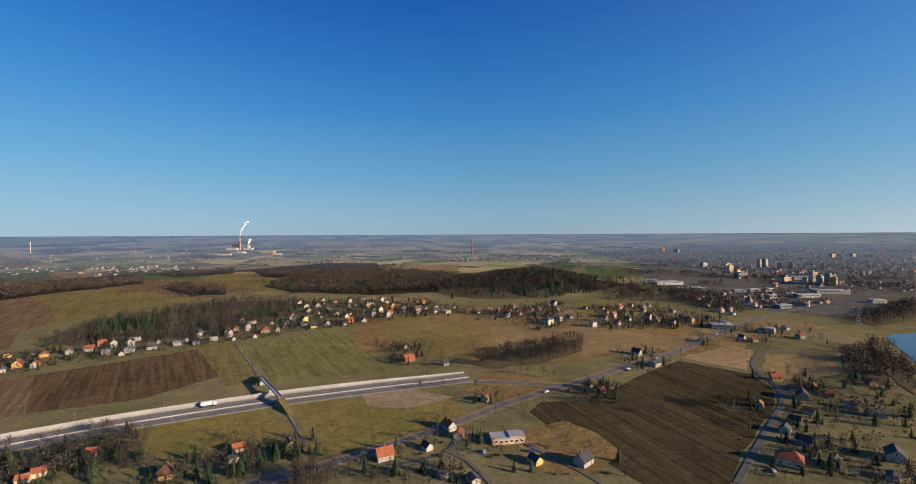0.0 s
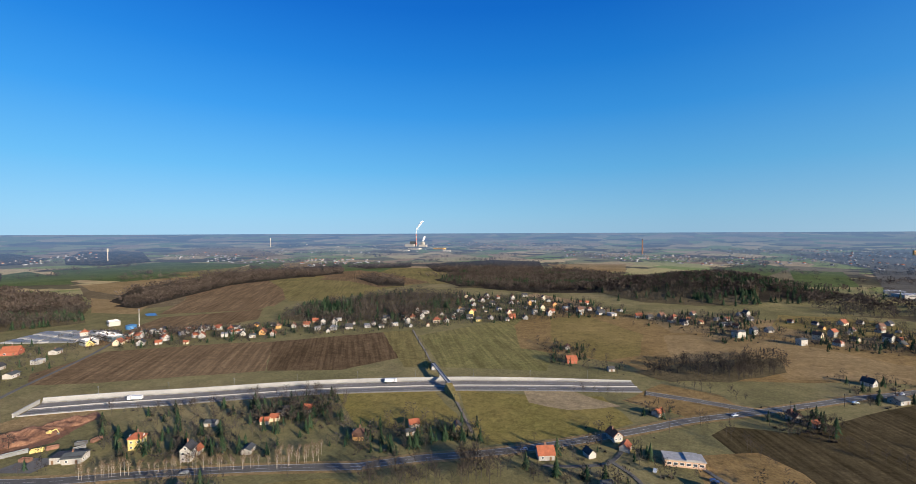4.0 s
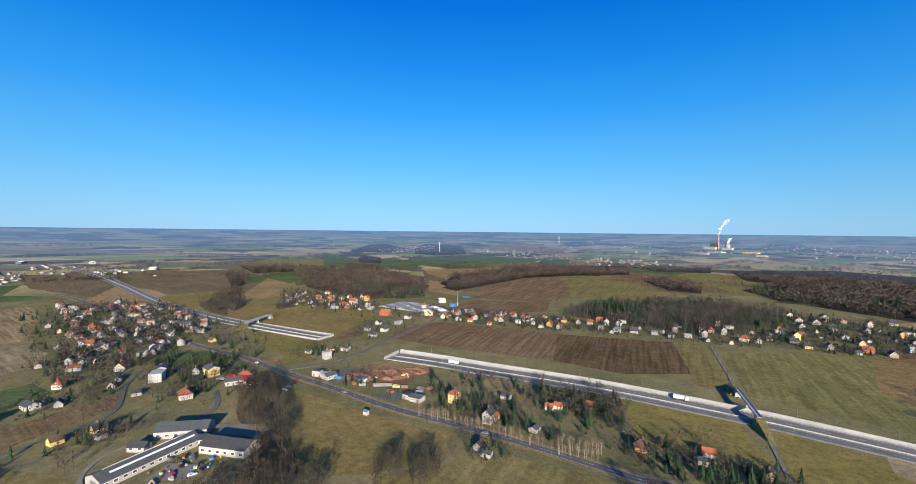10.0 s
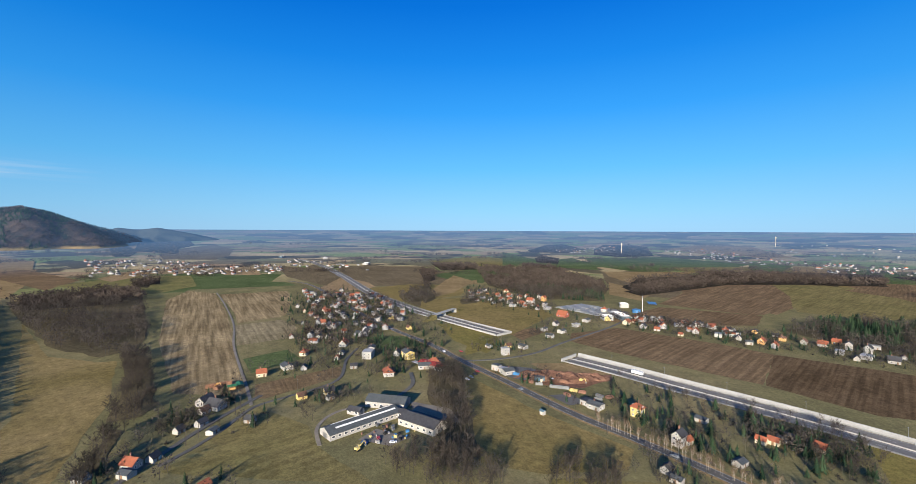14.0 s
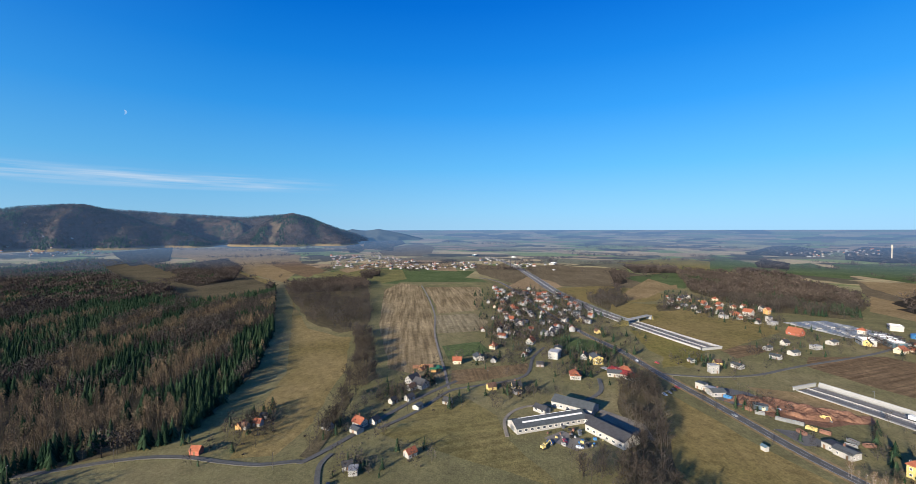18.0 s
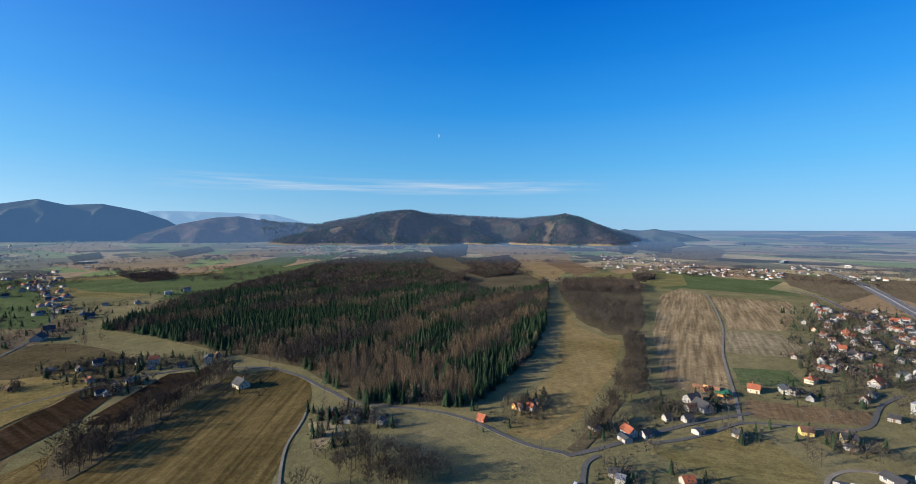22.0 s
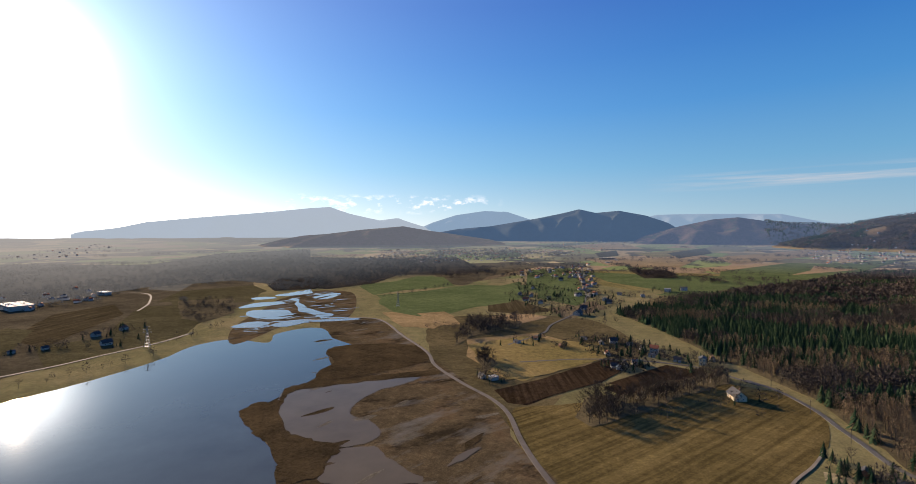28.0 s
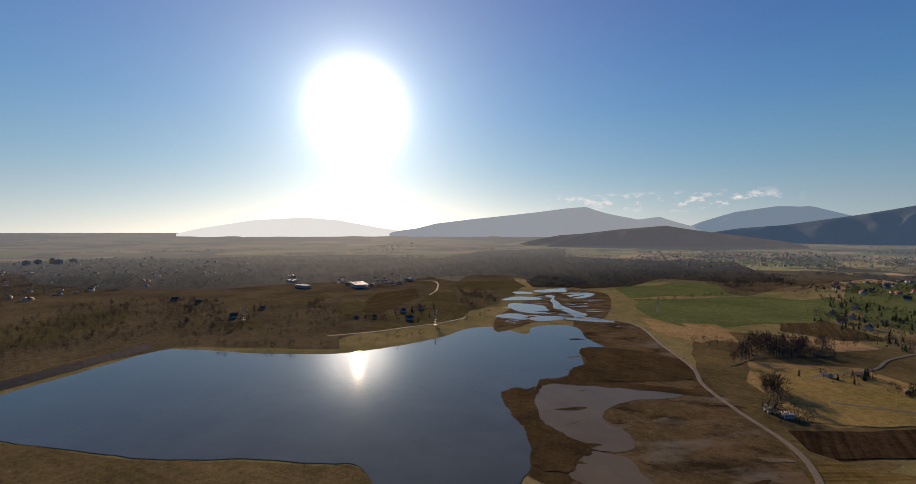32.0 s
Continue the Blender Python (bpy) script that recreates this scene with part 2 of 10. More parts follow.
FIELDS.append(("olive", [(-307.6, -88), (-273.2, -49), (-247.2, -41.5), (-228.4, -24.8), (-203.2, -4.5), (-230.2, -112.4), (-262.1, -101.6)]))
FIELDS.append(("olive2", [(-353.1, 62.3), (-271.2, 99.7), (-216.1, 132.6), (-198.4, 118.5), (-200.3, 77.1), (-216.4, 46.2), (-265, 50)]))
FIELDS.append(("olive", [(-197.5, 76), (-187.5, 122.3), (-178.4, 146.3), (-136.2, 172.2), (-109.4, 176), (-187.8, 72.3)]))
FIELDS.append(("green3", [(-492.7, -26.3), (-492.4, 33.4), (-448.8, 36.4), (-443, -15.4)]))
FIELDS.append(("brown_far", [(-1193.6, -71), (-1449.1, 97.4), (-1145, 200.5), (-1012.2, 177.4), (-926, 62.4), (-938.9, -3.3)]))
FIELDS.append(("brown_far", [(-1230.2, -275), (-1578.6, -263), (-1206.8, -144.6), (-1079.8, -180)]))
FIELDS.append(("green3", [(-1124.1, -698.9), (-1280.5, -556.2), (-1232.7, -289.4), (-990.5, -265.5), (-933.2, -405.7), (-932.3, -580)]))
FIELDS.append(("olive2", [(-704.9, 56.9), (-723.8, 107.1), (-653.2, 170.3), (-669.3, 223.9), (-590.2, 233.6), (-482.3, 140.1), (-576.6, 101.3)]))
FIELDS.append(("meadow", [(-622.9, -458.8), (-458.5, -317.5), (-432, -258.9), (-434.1, -245.1), (-329.3, -192.2), (-231.3, -159.4), (-193.5, -154.1), (-184.2, -174.7), (-213.9, -193.1), (-309.7, -235.7), (-440.7, -328.1)]))
FIELDS.append(("meadow", [(-612.2, -727.9), (-1052.2, -979.6), (-876.3, -703.3), (-697.8, -573.6), (-580.2, -597.2)]))
FIELDS.append(("golden", [(64.9, -289.3), (36.6, -303.7), (-2.5, -325.9), (-30.6, -348.7), (-72.3, -391.7), (-114.7, -382.8), (-128.4, -342.9), (-112.3, -293.8), (-86.5, -251.2), (-62.8, -214.6), (-50.5, -186.7), (35.1, -204.4), (48.1, -231.9), (64.8, -267.2)]))
FIELDS.append(("plough", [(86, -316), (35.7, -377.2), (2.6, -428.8), (-10, -416.1), (-3.2, -390.2), (16.1, -365.6), (57.2, -294.8), (71.2, -294.1)]))
FIELDS.append(("plough", [(9, -347.3), (-26.9, -388.6), (-71.3, -428.1), (-70.3, -405.5), (-31.9, -363.1), (-3.9, -335.5)]))
FIELDS.append(("olive2", [(119.5, -411.7), (117, -474.1), (76.4, -501), (14.1, -448.5), (19.2, -416.4), (51.7, -377.4), (69.2, -341.5), (102.6, -352.5)]))
FIELDS.append(("green3", [(253.9, -883.7), (218.8, -1039), (156.4, -777.3), (174.2, -689.6), (203.6, -706.8)]))
FIELDS.append(("green3", [(212.2, -1185.6), (109, -1275.6), (46.3, -789.2), (112.7, -765.7)]))
FIELDS.append(("brown_far", [(100.5, -682), (34.8, -782.5), (11.2, -715.9), (60.8, -606.5)]))
FIELDS.append(("green3", [(-70.1, -895.1), (-679.2, -1894.7), (-1068.1, -2209.8), (-437.2, -1220.1), (-152.3, -891.9)]))
FIELDS.append(("tan", [(-233.3, -1584.4), (-586.1, -1945.4), (-697.4, -1664.4), (-318.3, -1288.8)]))
FIELDS.append(("stubble2", [(-97.4, -262), (-118.5, -263.2), (-108.2, -232.1), (-88.1, -227.6)]))
FIELDS.append(("green3", [(538, -829.3), (475.8, -1095.1), (378.8, -940.5), (435.8, -721.7)]))
FIELDS.append(("green3", [(399, -680.6), (333.6, -897.7), (186.6, -946.9), (168.5, -705.7), (249.9, -620), (327.3, -593.4)]))
FIELDS.append(("tan2", [(327.8, -567.4), (249.9, -620), (188.5, -528.7), (252.6, -488)]))
FIELDS.append(("tan2", [(156.4, -458.1), (86.9, -512.2), (12.9, -457.5), (21.3, -403.7), (87.8, -346.8), (134.3, -393)]))
FIELDS.append(("marsh", [(225.5, -239.3), (284.1, -362.3), (375.3, -491.7), (303.1, -516.7), (168.9, -380.9), (88.9, -299.3), (52, -238.8), (29.1, -195.3), (145.4, -153.6), (186.4, -190.8)]))
FIELDS.append(("reeds", [(244.9, -232.4), (256.3, -272.4), (234.2, -280.2), (225.3, -298.2), (179.2, -357.3), (162, -328.4), (195, -287.1), (225, -265.8), (222.3, -240.5), (204, -221.5), (174.6, -200.9), (141, -198.7), (138.2, -182.1), (129.4, -164), (148.7, -157.1), (179.2, -186.4), (215.1, -208.4)]))
FIELDS.append(("marsh", [(375.3, -491.7), (303.1, -516.7), (168.9, -380.9), (88.9, -299.3), (52, -238.8), (29.1, -195.3), (87.8, -174.2), (110.2, -170.9), (140.2, -200.3), (130.4, -243.1), (151.7, -302.4), (211.2, -311), (255.8, -330.3), (306, -405.8), (266.3, -392.8)]))
FIELDS.append(("sedge", [(351.3, 61.1), (290.1, 7.6), (246.3, -46.2), (220, -74.2), (205.7, -90.3), (178.7, -85.4), (280.8, 49.2)]))
FIELDS.append(("wet_pasture", [(527.1, 90.6), (558.9, 52.9), (585.4, -11.6), (644.1, 65.5), (632.2, 108.3)]))
FIELDS.append(("brown_far", [(811.1, -370.7), (835.9, -494.4), (660, -439.8), (581.7, -343.9), (614.9, -300.4)]))
FIELDS.append(("green3", [(-1581.1, 385.8), (-1731.7, 463.3), (-1737.8, 609.5), (-1413.2, 516.1)]))
FIELDS.append(("green3", [(-1715.1, 696.6), (-1602.3, 788.9), (-1252.8, 640.5), (-1370.4, 549.2)]))
FIELDS.append(("green3", [(-1805.5, 855.9), (-1777.9, 1287.3), (-1210.6, 876.6), (-1379.3, 687.7)]))
FIELDS.append(("brown_far", [(-1213.1, 628), (-1075, 778.4), (-943.3, 717.9), (-708, 512.7), (-743.5, 441.5), (-946.4, 502.3)]))
FIELDS.append(("green3", [(-1332.6, 240), (-1304.2, 261.3), (-1005.5, 226.3), (-972.6, 211.8), (-982, 176.6)]))
FIELDS.append(("plough3", [(-937.3, 687.2), (-886.5, 880.1), (-597.5, 633.4), (-544.9, 520.7), (-655.6, 440.7), (-712.4, 528.9)]))
FIELDS.append(("olive", [(-907.7, 908.2), (-835.5, 1011.7), (-685.4, 914.5), (-554.3, 794.3), (-567.6, 687.6), (-589.9, 628.7)]))
FIELDS.append(("plough3", [(-865.5, 1065.3), (-882.9, 1264.2), (-779, 1313.7), (-658.4, 1201.1), (-498.7, 1038.3), (-420.5, 1027.9), (-457.8, 921.9), (-512.1, 825.7), (-566.7, 812), (-713, 951.2)]))
FIELDS.append(("green", [(-779, 1313.7), (-623.2, 1342.3), (-371.4, 1153.9), (-419.7, 1045.3), (-505.2, 1051.9), (-668.8, 1219.9)]))
FIELDS.append(("green3", [(-1455.9, 1355.1), (-1331.1, 1410), (-1133.5, 1169.8), (-1157.7, 1077.6)]))
FIELDS.append(("brown_far", [(-1075.2, 1109.7), (-1213.5, 1509.7), (-979.8, 1186.4), (-1024.3, 1085.2)]))
FIELDS.append(("brown_far", [(-2568.3, -1139.4), (-2459, -880), (-1993.8, -703.4), (-1852.7, -876.6), (-2142.3, -1034)]))
FIELDS.append(("tan2", [(-1672.6, -2376.9), (-2057, -1702.3), (-1433, -1013.5), (-1088.8, -834.6), (-1196, -1173.5), (-1652.9, -1899.5)]))
FIELDS.append(("meadow", [(-1217.9, -1339.6), (-1378.5, -1384.1), (-921.7, -782.8), (-895.4, -920.6)]))
FIELDS.append(("tan", [(131, -1985.8), (-333.2, -2528.2), (-414.6, -2243.3), (7.4, -1586)]))
FIELDS.append(("tan2", [(-438.8, -2248.3), (-1059.1, -2952.3), (-1042.9, -2644.7), (-413.6, -1831.7)]))
FIELDS.append(("green3", [(1284.6, -1127.1), (1022, -1292.3), (873.3, -1161.6), (1096.8, -1003.8)]))
FIELDS.append(("tan", [(1065.1, -974.7), (909.7, -1149.9), (785.5, -944.7), (864.9, -844.4)]))
FIELDS.append(("green3", [(141.8, 1384.5), (470.6, 1979.4), (500.3, 1714.2), (303.1, 1275)]))
FIELDS.append(("brown_far", [(288.2, 987.6), (449.3, 838.8), (443.3, 703), (328.5, 768.7)]))
FIELDS.append(("tan", [(-887.1, -145.7), (-1210.6, -121.5), (-1289, -20.3), (-998.1, -3.8), (-881.2, -55.5)]))
FIELDS.append(("brown_far", [(548.4, -1304.6), (381.8, -1751.2), (250, -1239.5), (336, -938.3), (404.4, -978.9)]))
FIELDS.append(("green3", [(394.4, -668.1), (371.2, -793.9), (312.1, -933.2), (237.3, -943), (187.6, -754.8), (232.1, -581.6), (261.4, -557.8), (314.2, -577.5), (372.7, -634.4)]))
FIELDS.append(("green3", [(550.4, -855.7), (453, -1077), (372.3, -946.1), (411.4, -838.4), (443.1, -737.3)]))
FIELDS.append(("green3", [(261.6, -1362.3), (129.9, -1480.4), (53.5, -815.8), (121.6, -809.3), (178.4, -904.5)]))
FIELDS.append(("olive", [(91.5, -1405.1), (-280.6, -1389.6), (-220.5, -1092), (-38.7, -950), (63.2, -1049)]))
FIELDS.append(("tan2", [(291.1, -524.9), (241.9, -583.6), (214.6, -547.9), (212.3, -492.1), (262.4, -496)]))
FIELDS.append(("tan", [(168.3, -587.8), (129.6, -635.9), (88.1, -615), (127.7, -532.5)]))
FIELDS.append(("heath", [(535.3, -39.4), (1070.2, -80.7), (1046.9, -283.9), (984.6, -455.2), (1074.8, -730.1), (888.6, -875.4), (596.2, -587.1), (474.3, -321.6), (478.4, -208), (468.1, -186.7)]))
FIELDS.append(("heath", [(762.6, -280.2), (857, -422.8), (810.7, -459.3), (705.6, -361.8), (653.2, -284.5)]))
FIELDS.append(("heath", [(662.7, -288.7), (694.2, -355.9), (649.8, -421.3), (556.5, -333.5), (583.5, -276.2)]))
FIELDS.append(("wet_pasture", [(650.6, -89.9), (633.8, -142.1), (574.1, -128.6), (619.9, -92.1)]))
FIELDS.append(("wet_pasture", [(816.6, -210.3), (820.9, -301.8), (770.4, -295.5), (740.8, -226.7)]))
FIELDS.append(("wet_pasture", [(803.3, -584.5), (702.8, -718.7), (596.2, -587.1), (666, -493.6)]))
FIELDS.append(("heath", [(594.8, -44), (472.9, -188.6), (427.6, -170.4), (537.5, -39.5)]))
FIELDS.append(("heath", [(441, 98.4), (1870.4, 410.4), (1871.9, -126.7), (640.3, -61.1), (541.6, -40.8), (513.8, 33), (482.8, 83.2)]))
FIELDS.append(("wet_pasture", [(789.6, 134.8), (839.6, 72.3), (842.4, -2.6), (699, 16), (642.5, 83.8), (632.2, 108.3)]))
FIELDS.append(("wet_pasture", [(579.1, -274.9), (548.8, -334.3), (600.1, -452.9), (536.3, -432.5), (474.3, -321.6), (471.1, -229.8)]))
FIELDS.append(("brown_far", [(-1417.6, -161.9), (-1531.8, -73.9), (-1381.2, 99.2), (-1015.2, 68), (-942.5, -7.7), (-1113.5, -104.4)]))
FIELDS.append(("olive2", [(-759, 61.4), (-754.1, 138.5), (-635.3, 138.2), (-592.8, 77.2), (-707.2, 37.3)]))
FIELDS.append(("green2", [(-552.3, 60.7), (-533.3, 109.8), (-451.2, 119.6), (-411.1, 94.1), (-462.5, 69.8)]))
FIELDS.append(("green2", [(-1706.5, 138.9), (-2007.6, 414.3), (-1524.5, 585.9), (-1384.4, 285.6)]))
FIELDS.append(("olive2", [(-909.1, -44.3), (-993.1, 71.2), (-875.6, 160.9), (-788.7, 127.7), (-731.3, 38.6), (-751.5, -24.8)]))
FIELDS.append(("tan2", [(-1311.9, 205.8), (-1317.8, 257), (-958.2, 197.6), (-937.7, 151.9)]))
FIELDS.append(("olive2", [(-854, 910.2), (-857.2, 1188.1), (-598.5, 1026.1), (-533.9, 741.1), (-611.7, 706.3)]))
FIELDS.append(("green2", [(-683.9, 1171.9), (-459.5, 1235.1), (-340.6, 1104.4), (-417.2, 942.5)]))
FIELDS.append(("tan", [(-185, 823.4), (-149.9, 889.1), (-78.5, 844.7), (-69.1, 746.6), (-117.4, 766.1)]))
FIELDS.append(("green3", [(-222.3, -1121.9), (-296.5, -1492.1), (-604.3, -1936.1), (-682.2, -1910.9), (-554.2, -1595.1), (-331.2, -1224.9)]))
FIELDS.append(("green3", [(625.2, -2187), (545.2, -2468.7), (413.8, -2089.8), (510.8, -1877)]))
FIELDS.append(("green3", [(-1164.9, 111.5), (-1395.5, 301.7), (-1288.8, 396.5), (-976, 164.1)]))
FIELDS.append(("brown_far", [(-1489, -161), (-1448, 97), (-974, 78), (-944, -33), (-1196, -86)]))
FIELDS.append(("brown_far", [(-1523, -374), (-1389, -199), (-1131, -122), (-965, -138), (-1157, -259)]))
FIELDS.append(("green3", [(-1124, -699), (-1206, -524), (-1033, -231), (-977, -196), (-931, -395), (-893, -388), (-894, -556)]))
FIELDS.append(("tan", [(-1347, -490), (-1364, -387), (-1212, -338), (-1230, -434)]))
FIELDS.append(("brown_far", [(-2446, -1061), (-2584, -991), (-2175, -779), (-1832, -675), (-1847, -820)]))
FIELDS.append(("olive2", [(-705, 57), (-755, 112), (-706, 188), (-485, 129), (-521, 106), (-603, 73)]))
FIELDS.append(("tan2", [(-919, 98), (-1150, 170), (-1008, 198), (-826, 122), (-752, 61)]))
FIELDS.append(("plough3", [(-653, 441), (-859, 673), (-848, 845), (-700, 741), (-584, 624), (-548, 536), (-614, 482)]))
FIELDS.append(("plough3", [(-537, 281), (-626, 424), (-540, 528), (-484, 464), (-500, 393), (-517, 314)]))
FIELDS.append(("olive", [(-828, 833), (-847, 914), (-796, 996), (-605, 828), (-498, 767), (-522, 655), (-560, 605), (-699, 747)]))
FIELDS.append(("plough3", [(-827, 1017), (-845, 1195), (-663, 1140), (-618, 1144), (-514, 952), (-556, 899), (-660, 935), (-747, 969)]))
FIELDS.append(("green3", [(-1036, 1296), (-1054, 1540), (-902, 1549), (-687, 1272), (-669, 1114), (-816, 1212), (-865, 1092)]))
FIELDS.append(("plough3", [(-1152, 1217), (-1230, 1456), (-1121, 1402), (-903, 1110), (-922, 1013)]))
FIELDS.append(("green3", [(-1797, 936), (-1821, 1259), (-1393, 1302), (-1189, 997), (-1194, 722), (-1351, 705)]))
FIELDS.append(("tan2", [(-1209, 631), (-1162, 909), (-986, 665), (-940, 554), (-1076, 579)]))
FIELDS.append(("tan2", [(-949, 511), (-838, 508), (-828, 559), (-688, 429), (-766, 413)]))
FIELDS.append(("green3", [(-2295, 609), (-1658, 603), (-1817, 801), (-1351, 705), (-1374, 563), (-1404, 373)]))
FIELDS.append(("olive", [(-1315, 933), (-1320, 1394), (-1063, 1145), (-1007, 962), (-1168, 871)]))
FIELDS.append(("tan2", [(-2359, 1630), (-2633, 2056), (-2425, 2263), (-1630, 1754), (-1727, 1681), (-2015, 1575)]))
FIELDS.append(("olive", [(-898, 845), (-899, 904), (-771, 926), (-713, 1160), (-765, 1332), (-636, 1365), (-394, 1145), (-344, 960), (-461, 934), (-490, 795), (-490, 651), (-557, 609), (-723, 768)]))
FIELDS.append(("plough3", [(-881, 829), (-878, 877), (-698, 737), (-590, 631), (-543, 553), (-608, 572)]))
FIELDS.append(("plough3", [(-752, 926), (-838, 1137), (-749, 1192), (-449, 964), (-513, 832), (-655, 922)]))
FIELDS.append(("green3", [(-1510, 1423), (-1315, 1400), (-1085, 1106), (-1151, 1083)]))
FIELDS.append(("tan2", [(-1315, 1400), (-1195, 1438), (-922, 1099), (-970, 1039)]))
FIELDS.append(("green3", [(-1194, 1460), (-1032, 1575), (-855, 1489), (-815, 1244), (-925, 1170)]))
FIELDS.append(("tan2", [(-281, 1672), (-1, 1751), (-1, 1416), (-195, 1383)]))
FIELDS.append(("green3", [(473, 1621), (602, 1613), (472, 1181), (348, 1140)]))
FIELDS.append(("brown_far", [(339, 1112), (469, 1135), (398, 931), (289, 906)]))
FIELDS.append(("olive2", [(215, 773), (315, 737), (324, 654), (228, 611), (174, 658)]))
FIELDS.append(("tan2", [(295, 551), (423, 606), (471, 547), (378, 502), (295, 489)]))
FIELDS.append(("green3", [(222, -1214), (186, -1350), (142, -1064), (75, -980), (46, -789), (59, -720), (132, -787), (170, -995)]))
FIELDS.append(("green3", [(254, -884), (193, -971), (161, -918), (178, -728), (193, -669)]))
FIELDS.append(("green3", [(96, -1344), (-117, -1307), (-259, -1324), (-530, -1761), (-520, -1578), (-278, -1127), (-152, -892), (-67, -991), (16, -1094)]))
FIELDS.append(("tan2", [(-10, -1869), (-217, -2139), (-332, -2081), (-199, -1605), (-56, -1554)]))
FIELDS.append(("plough5", [(213, -741), (168, -753), (90, -668), (125, -623), (181, -628)]))
FIELDS.append(("tan", [(351, -3038), (14, -3512), (-167, -2894), (118, -2733)]))
FIELDS.append(("olive", [(-88, -2421), (-383, -2818), (-432, -2521), (-171, -2162)]))
FIELDS.append(("olive2", [(-1035, -1474), (-1240, -1579), (-788, -832), (-676, -752), (-766, -1031)]))
FIELDS.append(("tan2", [(-1916, -2375), (-2198, -1810), (-1766, -1257), (-1052, -766), (-851, -651), (-1007, -892), (-1472, -1441), (-1478, -1690)]))
FIELDS.append(("plough3", [(-1344, -1106), (-1441, -1051), (-1136, -717), (-951, -661)]))
FIELDS.append(("green", [(-1025, -695), (-1235, -660), (-1213, -509), (-989, -404), (-857, -436), (-916, -551)]))
FIELDS.append(("tan", [(-1165, -701), (-1401, -731), (-1278, -636), (-1090, -625)]))
FIELDS.append(("brown_far", [(-2468, -1144), (-2963, -1101), (-2593, -870), (-2021, -695), (-2044, -859)]))
FIELDS.append(("tan2", [(-2725, -1724), (-3427, -1836), (-2805, -1270), (-2238, -1169)]))
FIELDS.append(("heath", [(507, -1174), (558, -1548), (344, -1714), (251, -1491), (319, -1130), (318, -917), (376, -935)]))
FIELDS.append(("green3", [(509, -830), (511, -1069), (433, -1075), (337, -901), (440, -763)]))
FIELDS.append(("green3", [(429, -720), (348, -835), (210, -944), (169, -724), (243, -605), (289, -568), (360, -643)]))
FIELDS.append(("tan2", [(276, -578), (243, -605), (215, -575), (232, -537)]))
FIELDS.append(("wet_pasture", [(747, -521), (844, -638), (780, -768), (674, -700), (644, -602), (710, -550)]))
FIELDS.append(("wet_pasture", [(575, -341), (729, -482), (685, -517), (533, -435), (465, -351), (492, -308)]))
FIELDS.append(("plough5", [(649, -283), (782, -393), (794, -484), (683, -428), (602, -320), (562, -274)]))
FIELDS.append(("heath", [(933, -496), (943, -640), (805, -532), (794, -484), (859, -432)]))
FIELDS.append(("wet_pasture", [(675, -261), (726, -316), (677, -321), (568, -247), (551, -219)]))
FIELDS.append(("heath", [(943, -640), (1294, -978), (1127, -946), (844, -638)]))
FIELDS.append(("tan", [(1278, -1102), (1020, -1263), (882, -1079), (889, -876)]))
FIELDS.append(("town_ground", [(749, 2565), (1751, 3114), (2410, 2895), (2712, 2563), (659, 621), (536, 603), (472, 675), (486, 863), (443, 1004), (731, 1767)]))
FIELDS.append(("reeds", [(237, -220), (237, -235), (227, -244), (238, -265), (229, -281), (190, -314), (146, -344), (143, -332), (183, -303), (211, -279), (228, -260), (214, -233), (188, -209), (167, -204), (144, -202), (142, -187), (137, -174), (151, -163), (163, -173), (163, -185), (191, -193), (209, -202), (226, -211)]))
FIELDS.append(("plough", [(83, -311), (9, -427), (-13, -416), (10, -360), (60, -296)]))
FIELDS.append(("plough", [(6, -358), (-43, -426), (-75, -412), (-20, -353)]))
FIELDS.append(("olive2", [(148, -434), (97, -493), (14, -481), (7, -434), (52, -367), (82, -341), (126, -396)]))
FIELDS.append(("reeds", [(276, -365), (266, -393), (207, -413), (165, -372), (192, -318), (221, -292), (239, -301), (246, -334)]))
LAKE = [(436.2, 92), (456.7, 78.8), (487.8, 39), (531.8, -20), (511.7, -53.6), (461.5, -98.3), (417.2, -153.1), (406, -185.2), (401.2, -237), (406.1, -286.7), (420.7, -332.6), (406, -368.3), (357, -370.2), (378.2, -404.8), (365.7, -444), (339, -445.2), (303.4, -412.4), (262.1, -392.6), (251.9, -377.3), (259.4, -347.2), (235.9, -318.4), (231.5, -274), (230.5, -248.8), (229.2, -220.7), (218.9, -207.4), (194.2, -196.3), (177.6, -185.4), (160.1, -171.6), (150.6, -158.5), (142.6, -140.4), (134, -112), (157.1, -81.5), (182, -88.5), (206.9, -91.5), (222.3, -75), (248.8, -46.7), (270.6, -17), (293.9, 7.7), (356.3, 61.9), (383.4, 85.8)]
POND = [(217, -232), (234, -260), (212, -281), (185, -305), (154, -330), (155, -308), (168, -286), (171, -259), (164, -241), (146, -237), (131, -222), (139, -204), (153, -203), (180, -204), (198, -214)]
POND_SMALL = [(138, -179), (143, -199), (127, -209), (116, -202), (102, -195), (87, -186), (129, -170)]
POND_EAST = [(488, 490.6), (516.3, 507.3), (550.5, 497.8), (460.3, 396.5), (402.9, 363.9), (442.5, 426.1)]
PUDDLES = []
